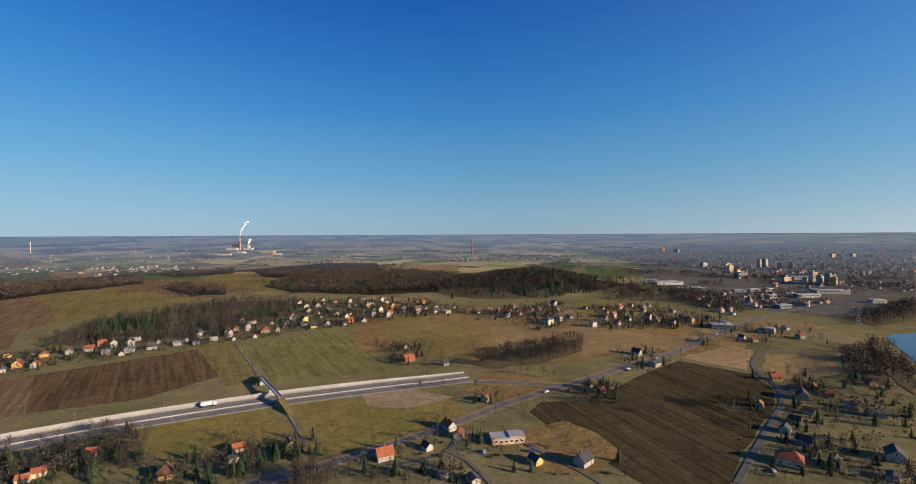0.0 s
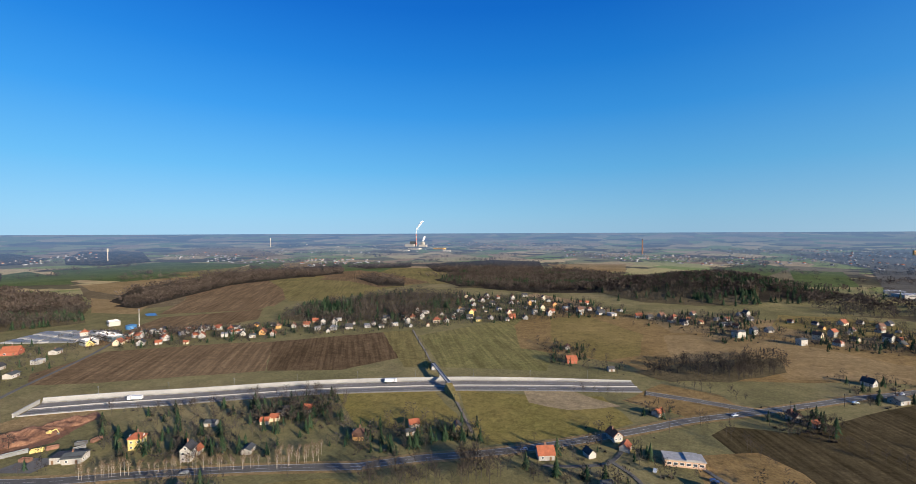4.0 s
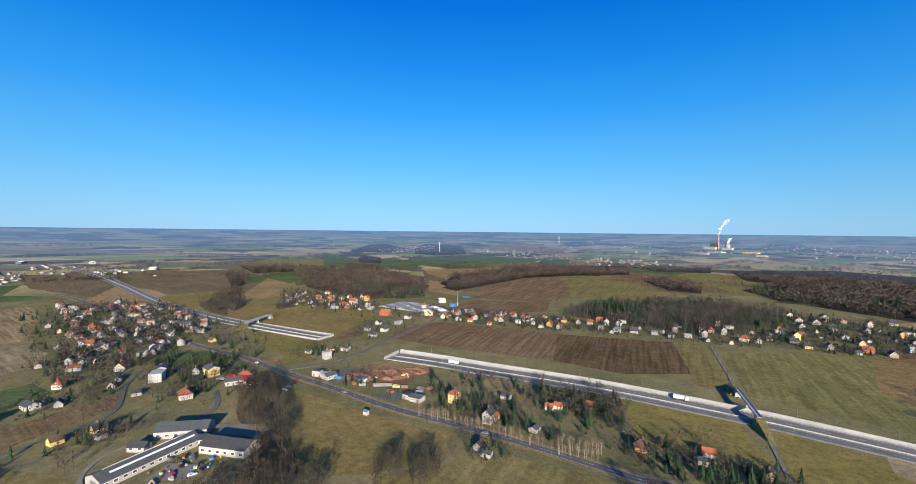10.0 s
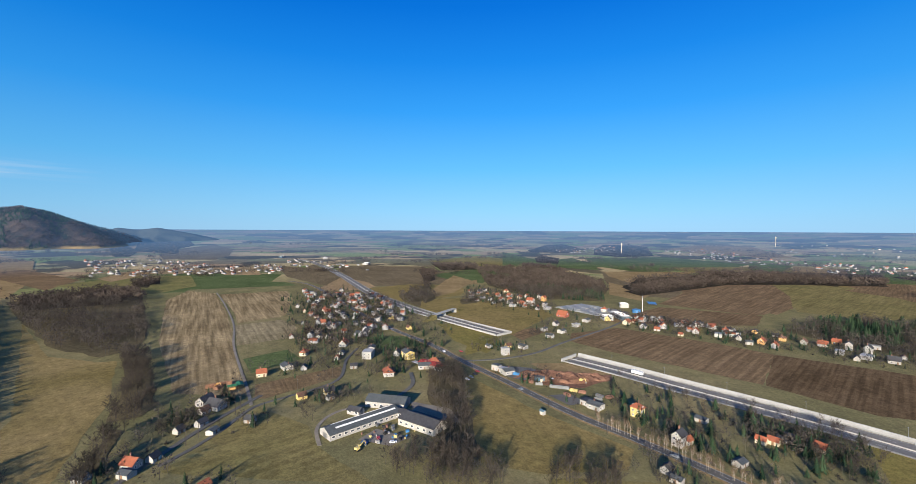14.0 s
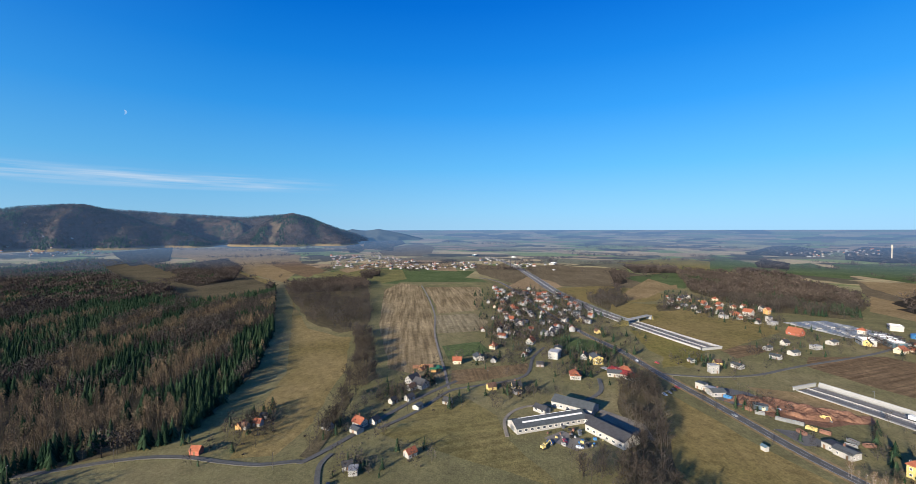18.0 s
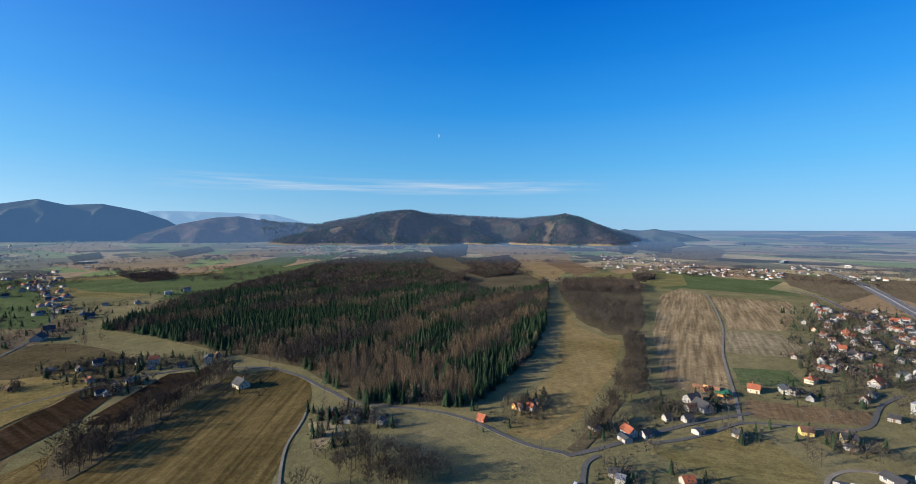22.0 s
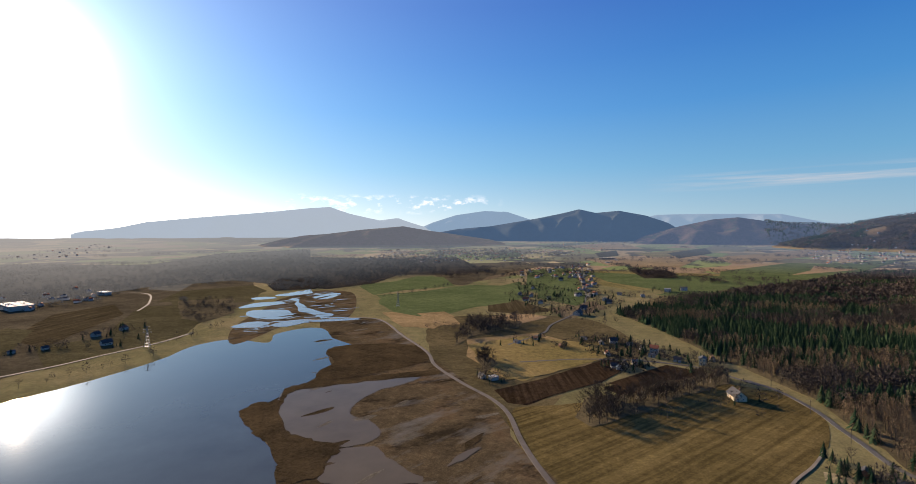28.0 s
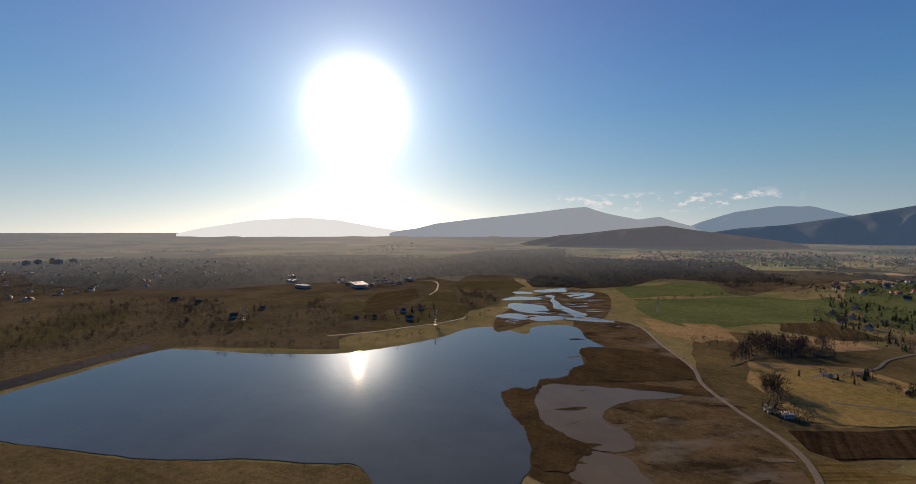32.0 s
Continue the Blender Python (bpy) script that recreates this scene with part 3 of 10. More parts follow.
PUDDLES.append([(457, -417), (517.9, -527.9), (569.9, -622.5), (581, -733.7), (502, -742), (410.2, -623.1), (353.4, -507.8), (389, -466.8), (400.4, -436.7), (385.2, -351.1)])
PUDDLES.append([(561, -524), (580, -571), (555, -600), (531, -582), (550, -541)])
PUDDLES.append([(513, -485), (527, -519), (488, -542), (443, -506), (434, -482), (472, -465)])
PUDDLES.append([(611, -662), (608, -752), (570, -706), (584, -649)])
PUDDLES.append([(462, -420), (468, -449), (435, -452), (437, -418)])
PUDDLES.append([(550, -624), (550, -644), (464, -561), (421, -544), (388, -525), (371, -497), (409, -515), (456, -537), (511, -589)])
PUDDLES.append([(527, -663), (535, -722), (503, -713), (497, -646)])
PUDDLES.append([(392, -486), (367, -517), (335, -515), (370, -479)])
PUDDLES.append([(626, -616), (604, -645), (584, -628), (598, -596)])
PUDDLES.append([(420, -437), (418, -483), (394, -485), (399, -443)])
GARDENS = []
GARDENS.append([(195.8, 641.7), (344, 621.9), (306.6, 538.1), (173.4, 542.9)])
GARDENS.append([(789.6, 134.8), (960.2, 60.2), (928.3, -89.2), (640.3, -61.1), (589.1, 13.8), (574.9, 98.7)])
GARDENS.append([(592.7, -132.8), (661.6, -172.5), (719.8, -287.1), (545.6, -223.8), (482.7, -175.1), (525.8, -127)])
GARDENS.append([(694.5, -51.7), (732.2, -116.3), (685.1, -153.8), (557.7, -115.2), (558.3, -63.6), (571, -42.1)])
GARDENS.append([(-332, 185.1), (-279.8, 213.1), (-213, 258.7), (-184.9, 242.8), (-170.6, 207.5), (-183.8, 171.5), (-230.3, 140.1), (-286.3, 155.7)])
GARDENS.append([(-163.6, 222.4), (-115.7, 235), (-84.1, 238.8), (-71, 224.5), (-130.5, 188.1)])
GARDENS.append([(-48.9, 246.1), (-30, 256.7), (5.1, 260.1), (24.1, 238.6), (12.3, 206), (-46.8, 206.5)])
GARDENS.append([(-820.3, -201.9), (-856.9, -29.8), (-655.1, 44.2), (-512, 75.9), (-406.2, 54.8), (-356.5, -12.4), (-365.1, -48.3), (-420.6, -84.9)])
GARDENS.append([(-275.3, -142.1), (-301.3, -131.9), (-319, -96.4), (-298.6, -87.1), (-261.3, -98.6), (-244.8, -112.3)])
GARDENS.append([(-608.9, 319.1), (-431.1, 445.3), (-238.8, 670.1), (-193.1, 542.6), (-374.2, 386.6), (-514.4, 269.5)])
GARDENS.append([(-301.5, 781.2), (-68, 806), (4.2, 672.9), (-103.4, 597.2), (-203, 527.1)])
GARDENS.append([(273.3, 365.9), (340.1, 350.1), (310.4, 291.6), (218, 204.3), (146.5, 204.9), (208.9, 274.3)])
GARDENS.append([(-258.5, 241.4), (-226, 261.1), (-185, 258.3), (-159.4, 222.2), (-191.4, 204.3), (-219.5, 204.6)])
GARDENS.append([(46.4, -511), (-16, -504.7), (-91.5, -452.7), (-67.9, -409.7), (1.4, -385.2), (29.5, -451.7)])
GARDENS.append([(-248.5, -148.2), (-338.2, -117.4), (-310.2, -98.3), (-228.2, -119.9)])
GARDENS.append([(-938.4, 168.8), (-897, 198.5), (-777.9, 283.8), (-609.9, 240.9), (-662, 166.2), (-758.7, 136.2)])
GARDENS.append([(284.7, -1192.1), (113.5, -971.4), (-6.6, -871.6), (3.1, -732.5), (46.7, -597.4), (130.2, -661.2)])
GARDENS.append([(-105.8, -284.4), (-137.4, -265.8), (-130.1, -235.7), (-98.8, -219.7), (-89.7, -241.4)])
GARDENS.append([(-468.3, -27.9), (-447.9, 60.4), (-362, 24.6), (-356.5, -12.4)])
GARDENS.append([(84.1, 353.9), (129.3, 346.2), (113.6, 304.2), (80.6, 304.6)])
GARDENS.append([(176.9, 441.8), (212.6, 441.1), (180.9, 375.2), (142.4, 367.9)])
GARDENS.append([(-181.5, -212.3), (-249.8, -199.4), (-232.9, -176.9), (-179.5, -166), (-174.2, -193.1)])
GARDENS.append([(4.2, 681.5), (98.8, 726.7), (182.1, 746.1), (137.7, 562), (97.8, 534.5), (60.6, 581.3), (9.5, 590.9)])
GARDENS.append([(-93.2, 474.7), (-29, 469.1), (-13, 420.1), (-64.5, 403.1)])
WOODS = []
WOODS.append(("mixed", [(0.6, -672.4), (-194.5, -994.6), (-739.4, -1640.5), (-1327.9, -1946.2), (-1123.5, -1072.6), (-772.2, -612.1), (-422.8, -338.6), (-316.6, -269.3), (-211.1, -222.2), (-184.7, -221.9), (-138.3, -267.6), (-136.2, -313.7), (-133.4, -373.2), (-101, -446.2), (-45.7, -588.6)]))
WOODS.append(("decid", [(-805.2, -615.5), (-979.2, -575.3), (-892.9, -459.8), (-570.1, -288), (-475.3, -246.8), (-447.8, -268.5), (-489.7, -335.2), (-622.9, -458.8)]))
WOODS.append(("decid", [(-460.3, -255.6), (-480.6, -243.7), (-320.9, -157.4), (-299.4, -158.5), (-293.8, -173.4), (-367, -201.9)]))
WOODS.append(("decid", [(-346.2, 30.5), (-378.5, 56.3), (-353.5, 60.5), (-265, 50), (-225.4, 46.4), (-214.2, 32.1), (-223, 19.8), (-260.3, 35.3), (-298.7, 28.3)]))
WOODS.append(("decid", [(-224.1, -7.8), (-229.2, 18.8), (-218.1, 51.2), (-188.2, 55.4), (-200.5, -12)]))
WOODS.append(("mixed", [(-1294.7, 268.4), (-1222.2, 470.8), (-931.5, 488.3), (-687, 361.8), (-736.8, 254.6), (-931.5, 213)]))
WOODS.append(("mixed", [(-452.9, 467.9), (-501.7, 591.7), (-421.7, 795.1), (-278.2, 779.9), (-254.2, 659.1), (-278.4, 543.3), (-343.2, 492.3)]))
WOODS.append(("decid", [(8.1, 400.3), (51.2, 444.1), (137, 492.2), (129.2, 442.6), (78.6, 399.1), (33.7, 382.5)]))
WOODS.append(("mixed", [(-314.7, 1035.8), (-140.1, 1226.9), (86.7, 1152.1), (316.5, 1084.5), (282.5, 925.1), (129.2, 826.1), (-29.8, 899.1), (-205.9, 924.4)]))
WOODS.append(("decid", [(728.3, -547.3), (662.7, -605.6), (539.3, -494.6), (518.2, -425.9), (574.5, -435.6)]))
WOODS.append(("decid", [(1133, -485.5), (1219.3, -624.4), (1246.5, -842.9), (1490.1, -1364.5), (1471.2, -1687.8), (879.5, -1760.3), (624.3, -1337.6), (536, -888.2), (575.3, -764.6), (907.6, -830.3), (977.5, -660.5), (914.8, -391.5)]))
WOODS.append(("decid", [(990.8, -1643.2), (720.8, -1941), (356.1, -1263.9), (457.3, -1135.8), (631.8, -1078.8)]))
WOODS.append(("decid", [(-195.4, -139.3), (-236.9, -151.8), (-287.4, -165.6), (-283, -155.3), (-223.7, -139.8), (-195.6, -132.9)]))
WOODS.append(("decid", [(-80.2, -224.8), (-115.5, -223.5), (-122.6, -179.2), (-127.7, -153.2), (-62.7, -191.7)]))
WOODS.append(("decid", [(-122.1, 186.7), (-108.9, 214), (-72.3, 223.7), (-48.4, 223.1), (-57.9, 196.5), (-111.3, 160.7)]))
WOODS.append(("decid", [(-196.6, 77.2), (-209.5, 93.1), (-190, 109.7), (-167.1, 99.7), (-187.8, 72.3)]))
WOODS.append(("decid", [(174.9, 299.3), (187.5, 303.3), (196.5, 289), (181, 286.4)]))
WOODS.append(("decid", [(370.9, 417.1), (424.4, 437.2), (336.2, 336.6), (321.3, 350.4)]))
WOODS.append(("decid", [(445.8, 472.7), (436.9, 426.2), (372, 349.7), (332.4, 312.3), (363.9, 364.5)]))
WOODS.append(("mixed", [(-1420.4, 278.2), (-1269.4, 520.3), (-848.4, 457.1), (-733.9, 383.6), (-738.2, 257.9), (-1001.9, 231.9)]))
WOODS.append(("decid", [(-799.5, 464.3), (-903.1, 625.6), (-960.7, 806), (-910.7, 852.2), (-800.9, 598.2), (-740.9, 461.9)]))
WOODS.append(("decid", [(-669.2, 979.3), (-660.6, 1066.2), (-536.8, 994.6), (-474.1, 879.3), (-533.5, 862)]))
WOODS.append(("decid", [(125.1, -392.1), (117.9, -407.3), (101.9, -380.8), (104.5, -352)]))
WOODS.append(("decid", [(-926, 62.4), (-972.8, 84.8), (-761.2, 81.6), (-704.9, 56.9)]))
WOODS.append(("decid", [(1070.2, -80.7), (1190, 60), (1420, 190), (1700, 240), (2350, 520), (2440, 150), (2269.6, -173.4), (2290.5, -422.1), (2156.9, -943), (1649, -1120.8), (2001.7, -1727.4), (1818, -2250.2), (1122.5, -1389.3), (1074.8, -730.1), (984.6, -455.2), (1046.9, -283.9), (1034.3, -149.5)]))
WOODS.append(("decid", [(-842.7, -629.4), (-890.9, -579.5), (-906.1, -483.7), (-764.9, -428.3), (-722.8, -525.6)]))
WOODS.append(("mixed", [(-461, 1019), (-471, 1316), (-452, 1489), (-275, 1409), (-8, 1292), (-1, 898), (-168, 861), (-351, 911)]))
WOODS.append(("decid", [(-1110, 1045), (-1059, 1079), (-975, 1172), (-807, 977), (-890, 960), (-993, 935)]))
WOODS.append(("decid", [(-980, 1343), (-948, 1447), (-812, 1562), (-712, 1369), (-827, 1262)]))
WOODS.append(("decid", [(277, 907), (398, 931), (484, 881), (463, 675), (411, 651), (380, 767), (267, 771)]))
WOODS.append(("decid", [(536, 603), (768, 723), (637, 600), (529, 546)]))
WOODS.append(("decid", [(-861, 493), (-1036, 646), (-1048, 798), (-1160, 975), (-1116, 1182), (-1020, 1380), (-796, 1092), (-853, 904), (-875, 700), (-794, 520), (-815, 484)]))
WOODS.append(("decid", [(-1444, 449), (-1567, 513), (-1412, 561), (-1282, 514), (-1329, 423)]))
WOODS.append(("decid", [(-1801, 623), (-1999, 721), (-1803, 732), (-1507, 612), (-1581, 554)]))
WOODS.append(("decid", [(-2418, 1200), (-2851, 1495), (-2592, 1658), (-1884, 1242), (-1854, 1048), (-2011, 1003)]))
WOODS.append(("mixed", [(-2419, 792), (-2919, 1096), (-2956, 1233), (-2449, 1161), (-2170, 953), (-2249, 757)]))
WOODS.append(("mixed", [(-353, 880), (-352, 1168), (-262, 1407), (-120, 1405), (-17, 1221), (144, 1211), (278, 1608), (327, 1345), (200, 819), (107, 791), (27, 798), (-67, 906), (-211, 949)]))
WOODS.append(("decid", [(-722, 1502), (-558, 1849), (-339, 1812), (-248, 1418), (-352, 1168), (-552, 1231)]))
WOODS.append(("decid", [(-2350, -1246), (-3095, -1610), (-3482, -1646), (-2785, -1235), (-2177, -966), (-2284, -1103)]))
WOODS.append(("decid", [(-2521, -1452), (-2735, -1475), (-2352, -1225), (-2012, -1085), (-2013, -1142)]))
WOODS.append(("decid", [(-1569, 147), (-1544, 313), (-1311, 266), (-1290, 155)]))
WOODS.append(("decid", [(-1049, -562), (-1159, -599), (-1071, -528), (-974, -490), (-980, -520)]))
WOODS.append(("decid", [(-1340, 90), (-1333, 134), (-1049, 110), (-984, 79)]))
WOODS.append(("decid", [(-809, 18), (-907, 61), (-765, 62), (-680, 46), (-742, 21)]))
WOODS.append(("decid", [(-740, 120), (-759, 154), (-708, 149), (-692, 117)]))
WOODS.append(("decid", [(-799, -913), (-1225, -1365), (-1495, -1427), (-1169, -1048), (-853, -794), (-741, -783)]))
WOODS.append(("decid", [(-1604, -2220), (-2016, -2306), (-1321, -1531), (-1098, -1437)]))
WOODS.append(("decid", [(-3708, -1763), (-3788, -1635), (-2886, -1185), (-2489, -1126)]))
WOODS.append(("decid", [(104, -2414), (-2, -2691), (-13, -2238), (70, -2085)]))
WOODS.append(("decid", [(-37, -1452), (-152, -1499), (-155, -1249), (-69, -1202)]))
WOODS.append(("decid", [(-253, -2495), (-506, -2950), (-461, -2509), (-263, -2116)]))
WOODS.append(("decid", [(-1140, -581), (-1172, -562), (-1044, -501), (-1018, -516)]))
WOODS.append(("decid", [(738, -767), (836, -917), (770, -969), (657, -899), (602, -757), (663, -708)]))
WOODS.append(("decid", [(886, -67), (857, -117), (726, -121), (646, -74), (676, -50)]))
WOODS.append(("decid", [(770, -247), (742, -270), (652, -237), (677, -217)]))
WOODS.append(("decid", [(26, -287), (16, -329), (-11, -340), (-33, -375), (-88, -425), (-86, -393), (-39, -339), (-19, -312), (4, -284), (13, -276)]))
WOODS.append(("decid", [(161, -425), (181, -544), (153, -569), (120, -574), (112, -532), (134, -507), (153, -470)]))
TREE_LINES = []
TREE_LINES.append(("birch", 1.8, [(-249.6, 126.8), (-228.2, 140), (-208.1, 152.3), (-186, 161.1), (-174.5, 168.6)]))
TREE_LINES.append(("birch", 1.8, [(-168.7, 167.5), (-161, 175.6), (-149.9, 184.2)]))
TREE_LINES.append(("birch", 2, [(-171.4, 174.8), (-153, 190.6)]))
TREE_LINES.append(("decid", 7, [(15.9, -303.2), (1.1, -319.1), (-18.4, -331.6), (-43.3, -352.2), (-75.6, -383)]))
TREE_LINES.append(("decid", 6, [(18.7, -287.5), (4.5, -292.6), (-6.3, -306)]))
TREE_LINES.append(("decid", 9, [(551.1, -36.2), (499.9, -84), (465.5, -121.6), (447.5, -164.3), (426.3, -208.1)]))
TREE_LINES.append(("decid", 9, [(433.2, -211.5), (425.9, -251.6), (425.4, -300.3)]))
TREE_LINES.append(("decid", 10, [(467, -317.4), (458.2, -361.3), (493.8, -450.7)]))
TREE_LINES.append(("conifer", 5, [(-127.8, 201.2), (-113.1, 215.1), (-95.3, 231.2), (-74, 233.6)]))
TREE_LINES.append(("decid", 12, [(-276, -44.7), (-290, -52), (-311.9, -26.3)]))
TREE_LINES.append(("decid", 8, [(37.6, 369.5), (57.6, 369.2), (84.1, 353.9)]))
TREE_LINES.append(("decid", 9, [(-129.8, 246.9), (-103.2, 239.9), (-71.8, 233.2), (-51.3, 226.9)]))
TREE_LINES.append(("decid", 7, [(39.3, 305.1), (53.9, 294.7), (64.5, 271.6), (73.5, 251.9)]))
TREE_LINES.append(("decid", 8, [(88.9, 304.5), (105.4, 304.3), (121.7, 293.8), (132.3, 282.3)]))
TREE_LINES.append(("decid", 14, [(-224, 258.7), (-209.3, 262.4), (-184, 247.4), (-166.6, 228)]))
TREE_LINES.append(("decid", 12, [(-330.2, 186.4), (-282.3, 189.7), (-265, 223.2), (-239.9, 248.1), (-201.7, 258.9)]))
TREE_LINES.append(("conifer", 14, [(-262.2, 155.6), (-221.2, 168.5), (-197.6, 179.7), (-201.1, 219.4), (-187.6, 240.9)]))
TREE_LINES.append(("decid", 12, [(-299.4, 164.9), (-269.9, 172.6), (-229, 183.4), (-207, 193.1), (-182, 215.3), (-184.2, 243.3)]))
TREE_LINES.append(("decid", 10, [(-182, -136.5), (-214.1, -143.7), (-258.5, -149.5), (-304.8, -160.1)]))
TREE_LINES.append(("decid", 8, [(-512.4, 8.1), (-590.2, 39.9), (-529, 71.2)]))
TREE_LINES.append(("decid", 10, [(-93.2, 474.7), (-74.1, 461.7), (-55.4, 439.7)]))
TREE_LINES.append(("decid", 10, [(-37.5, 330.5), (-20.2, 336.3), (-0.1, 333.2)]))
TREE_LINES.append(("conifer", 12, [(-142.7, 578.1), (-149.3, 672.7), (-123, 663.9)]))
TREE_LINES.append(("decid", 18, [(-546.6, 293.7), (-499, 327.2), (-451.1, 361), (-402.7, 395), (-354, 429.3), (-295.6, 449.7), (-247.6, 483.4)]))
TREE_LINES.append(("decid", 18, [(-246.5, 664.6), (-192.6, 641.9), (-169, 720.1), (-116, 668.9), (-59.6, 708.9)]))
TREE_LINES.append(("decid", 16, [(244.7, 302.6), (236.6, 274), (216.9, 243.4), (212.4, 224.5)]))
TREE_LINES.append(("decid", 14, [(275.8, 365.9), (287.4, 344), (303.3, 330.6)]))
TREE_LINES.append(("decid", 10, [(243.5, 552.1), (295.3, 550.9), (374.4, 606.6)]))
TREE_LINES.append(("decid", 14, [(-310.8, -62.9), (-317.6, -49.5), (-311.9, -26.3), (-319, -11.1)]))
TREE_LINES.append(("decid", 12, [(-383.2, -64.2), (-450.8, -48.8), (-373.2, -22.2), (-355.4, -7.9)]))
TREE_LINES.append(("decid", 16, [(-571, -115.1), (-501.8, -66.2), (-555.6, -46.7), (-624.2, -21.7), (-733.8, -79.3)]))
TREE_LINES.append(("decid", 16, [(-620.7, -6), (-540, 22.4), (-503.4, 47.4)]))
TREE_LINES.append(("decid", 14, [(-808.3, -144.2), (-963.3, -126.9), (-861.2, -51.3), (-714.6, 11.2)]))
TREE_LINES.append(("decid", 16, [(168.4, -854.7), (150, -959.2), (93.3, -799.2), (140.9, -715.2)]))
TREE_LINES.append(("decid", 14, [(185.7, -1428.5), (114.2, -1731.4), (7.5, -1613.1), (-81.8, -1514.2)]))
TREE_LINES.append(("decid", 12, [(30, -565.4), (-4.8, -615.2), (42.1, -642), (12.4, -759.1)]))
TREE_LINES.append(("conifer", 9, [(-90.3, -242.8), (-119.2, -265), (-130.6, -252.8)]))
TREE_LINES.append(("decid", 9, [(-85.7, -221.5), (-95.4, -212.1), (-112.7, -191.5), (-130.3, -174.7)]))
TREE_LINES.append(("decid", 7, [(-86.2, -351), (-46.3, -319.6), (-22.8, -301.1), (-3.6, -303)]))
TREE_LINES.append(("decid", 12, [(-26.9, -484.9), (-47, -473), (-64, -439.6), (-88, -425.4)]))
TREE_LINES.append(("decid", 12, [(-307.5, -33.9), (-363, -59), (-367, -13.5), (-389.7, 3.9)]))
TREE_LINES.append(("birch", 2.4, [(1.1, -319.1), (-22.7, -338.9), (-53.5, -369.8), (-85.9, -403.7)]))
TREE_LINES.append(("decid", 4, [(20.3, -312.3), (4.9, -317.7), (4.5, -292.6), (15.6, -298.2)]))
TREE_LINES.append(("decid", 5, [(193.4, -483.7), (162.9, -526), (130.6, -573.1), (103.7, -618.3), (82.3, -694.7)]))
TREE_LINES.append(("decid", 5, [(170.9, -466.1), (143.8, -501.3), (117.8, -545.1)]))
TREE_LINES.append(("decid", 5, [(229.2, -504.8), (185, -505), (160.8, -539.5), (133.8, -587.4), (105.8, -630.8)]))
TREE_LINES.append(("decid", 6, [(219.5, -489.2), (173.5, -488.5), (150, -523.3)]))
TREE_LINES.append(("decid", 7, [(410.7, -699.6), (380.8, -753.1), (353.1, -887.2)]))
TREE_LINES.append(("decid", 8, [(353.1, -887.2), (313.1, -1015.7), (249.1, -1043.7)]))
TREE_LINES.append(("decid", 10, [(-223.2, -132.9), (-257.6, -139.5), (-279.4, -130.9), (-298.9, -123.8), (-303.7, -108.1)]))
TREE_LINES.append(("decid", 9, [(-262.8, -140.8), (-280.5, -136.7), (-292.6, -128.1), (-292.8, -113.3)]))
HOUSES = {}
HOUSES["bridge"] = [(-200, 234, 22, 8.5, 1, "rc"), (-211, 215, 30, 7.8, 2, "rc"), (-145, 213, 16, 9.2, 2, "bo"), (-215, 230, 30, 5.5, 1, "gw"), (-123, 239, 37, 9.2, 1, "rg"), (-95, 242, 118, 7.0, 1, "dy"), (-120, 229, 33, 6.1, 1, "gg"), (-40, 230, 25, 12.1, 1, "rw"), (-6, 265, 124, 10.8, 1, "rw"), (-0, 254, 78, 9.2, 1, "rw"), (-18, 240, 130, 8.1, 1, "dw"), (40, 225, 123, 9.2, 1, "dy"), (65, 224, 41, 12.3, 1, "dw"), (20, 310, 48, 6.7, 1, "rw")]
HOUSES["bridge_b"] = [(100, 332, 119, 7.2, 1, "rw"), (108, 325, 33, 5.5, 1, "rw"), (-8, 213, 28, 5.5, 1, "gw"), (7, 208, 114, 6.5, 1, "gg"), (-56, 456, 102, 9.9, 1, "rw"), (-47, 409, 23, 12.8, 1, "rr"), (-12, 396, 26, 7.7, 1, "dw"), (178, 391, 37, 14.1, 1, "gw"), (177, 428, 130, 12.4, 1, "dw"), (341, 555, 34, 20.1, 2, "gw")]
HOUSES["lane"] = [(259, 351, 170, 11.0, 1, "ro"), (256, 327, 147, 8.7, 1, "dw"), (249, 311, 54, 12.8, 1, "dw"), (270, 329, 51, 7.2, 1, "rw"), (232, 285, 138, 8.3, 1, "rw"), (213, 272, 137, 8.6, 1, "dg"), (197, 259, 45, 9.4, 1, "dw"), (196, 243, 130, 10.0, 1, "dg"), (194, 221, 41, 6.9, 1, "dw"), (172, 223, 142, 16.0, 1, "rc"), (208, 297, 49, 7.9, 1, "rw"), (268, 294, 142, 10.0, 1, "gw"), (273, 280, 152, 11.5, 1, "gg"), (273, 317, 150, 6.1, 1, "rw")]
HOUSES["lane_b"] = [(231, 227, 52, 13.7, 1, "dw"), (324, 339, 84, 9.0, 1, "rb"), (211, 208, 41, 8.5, 1, "gg")]
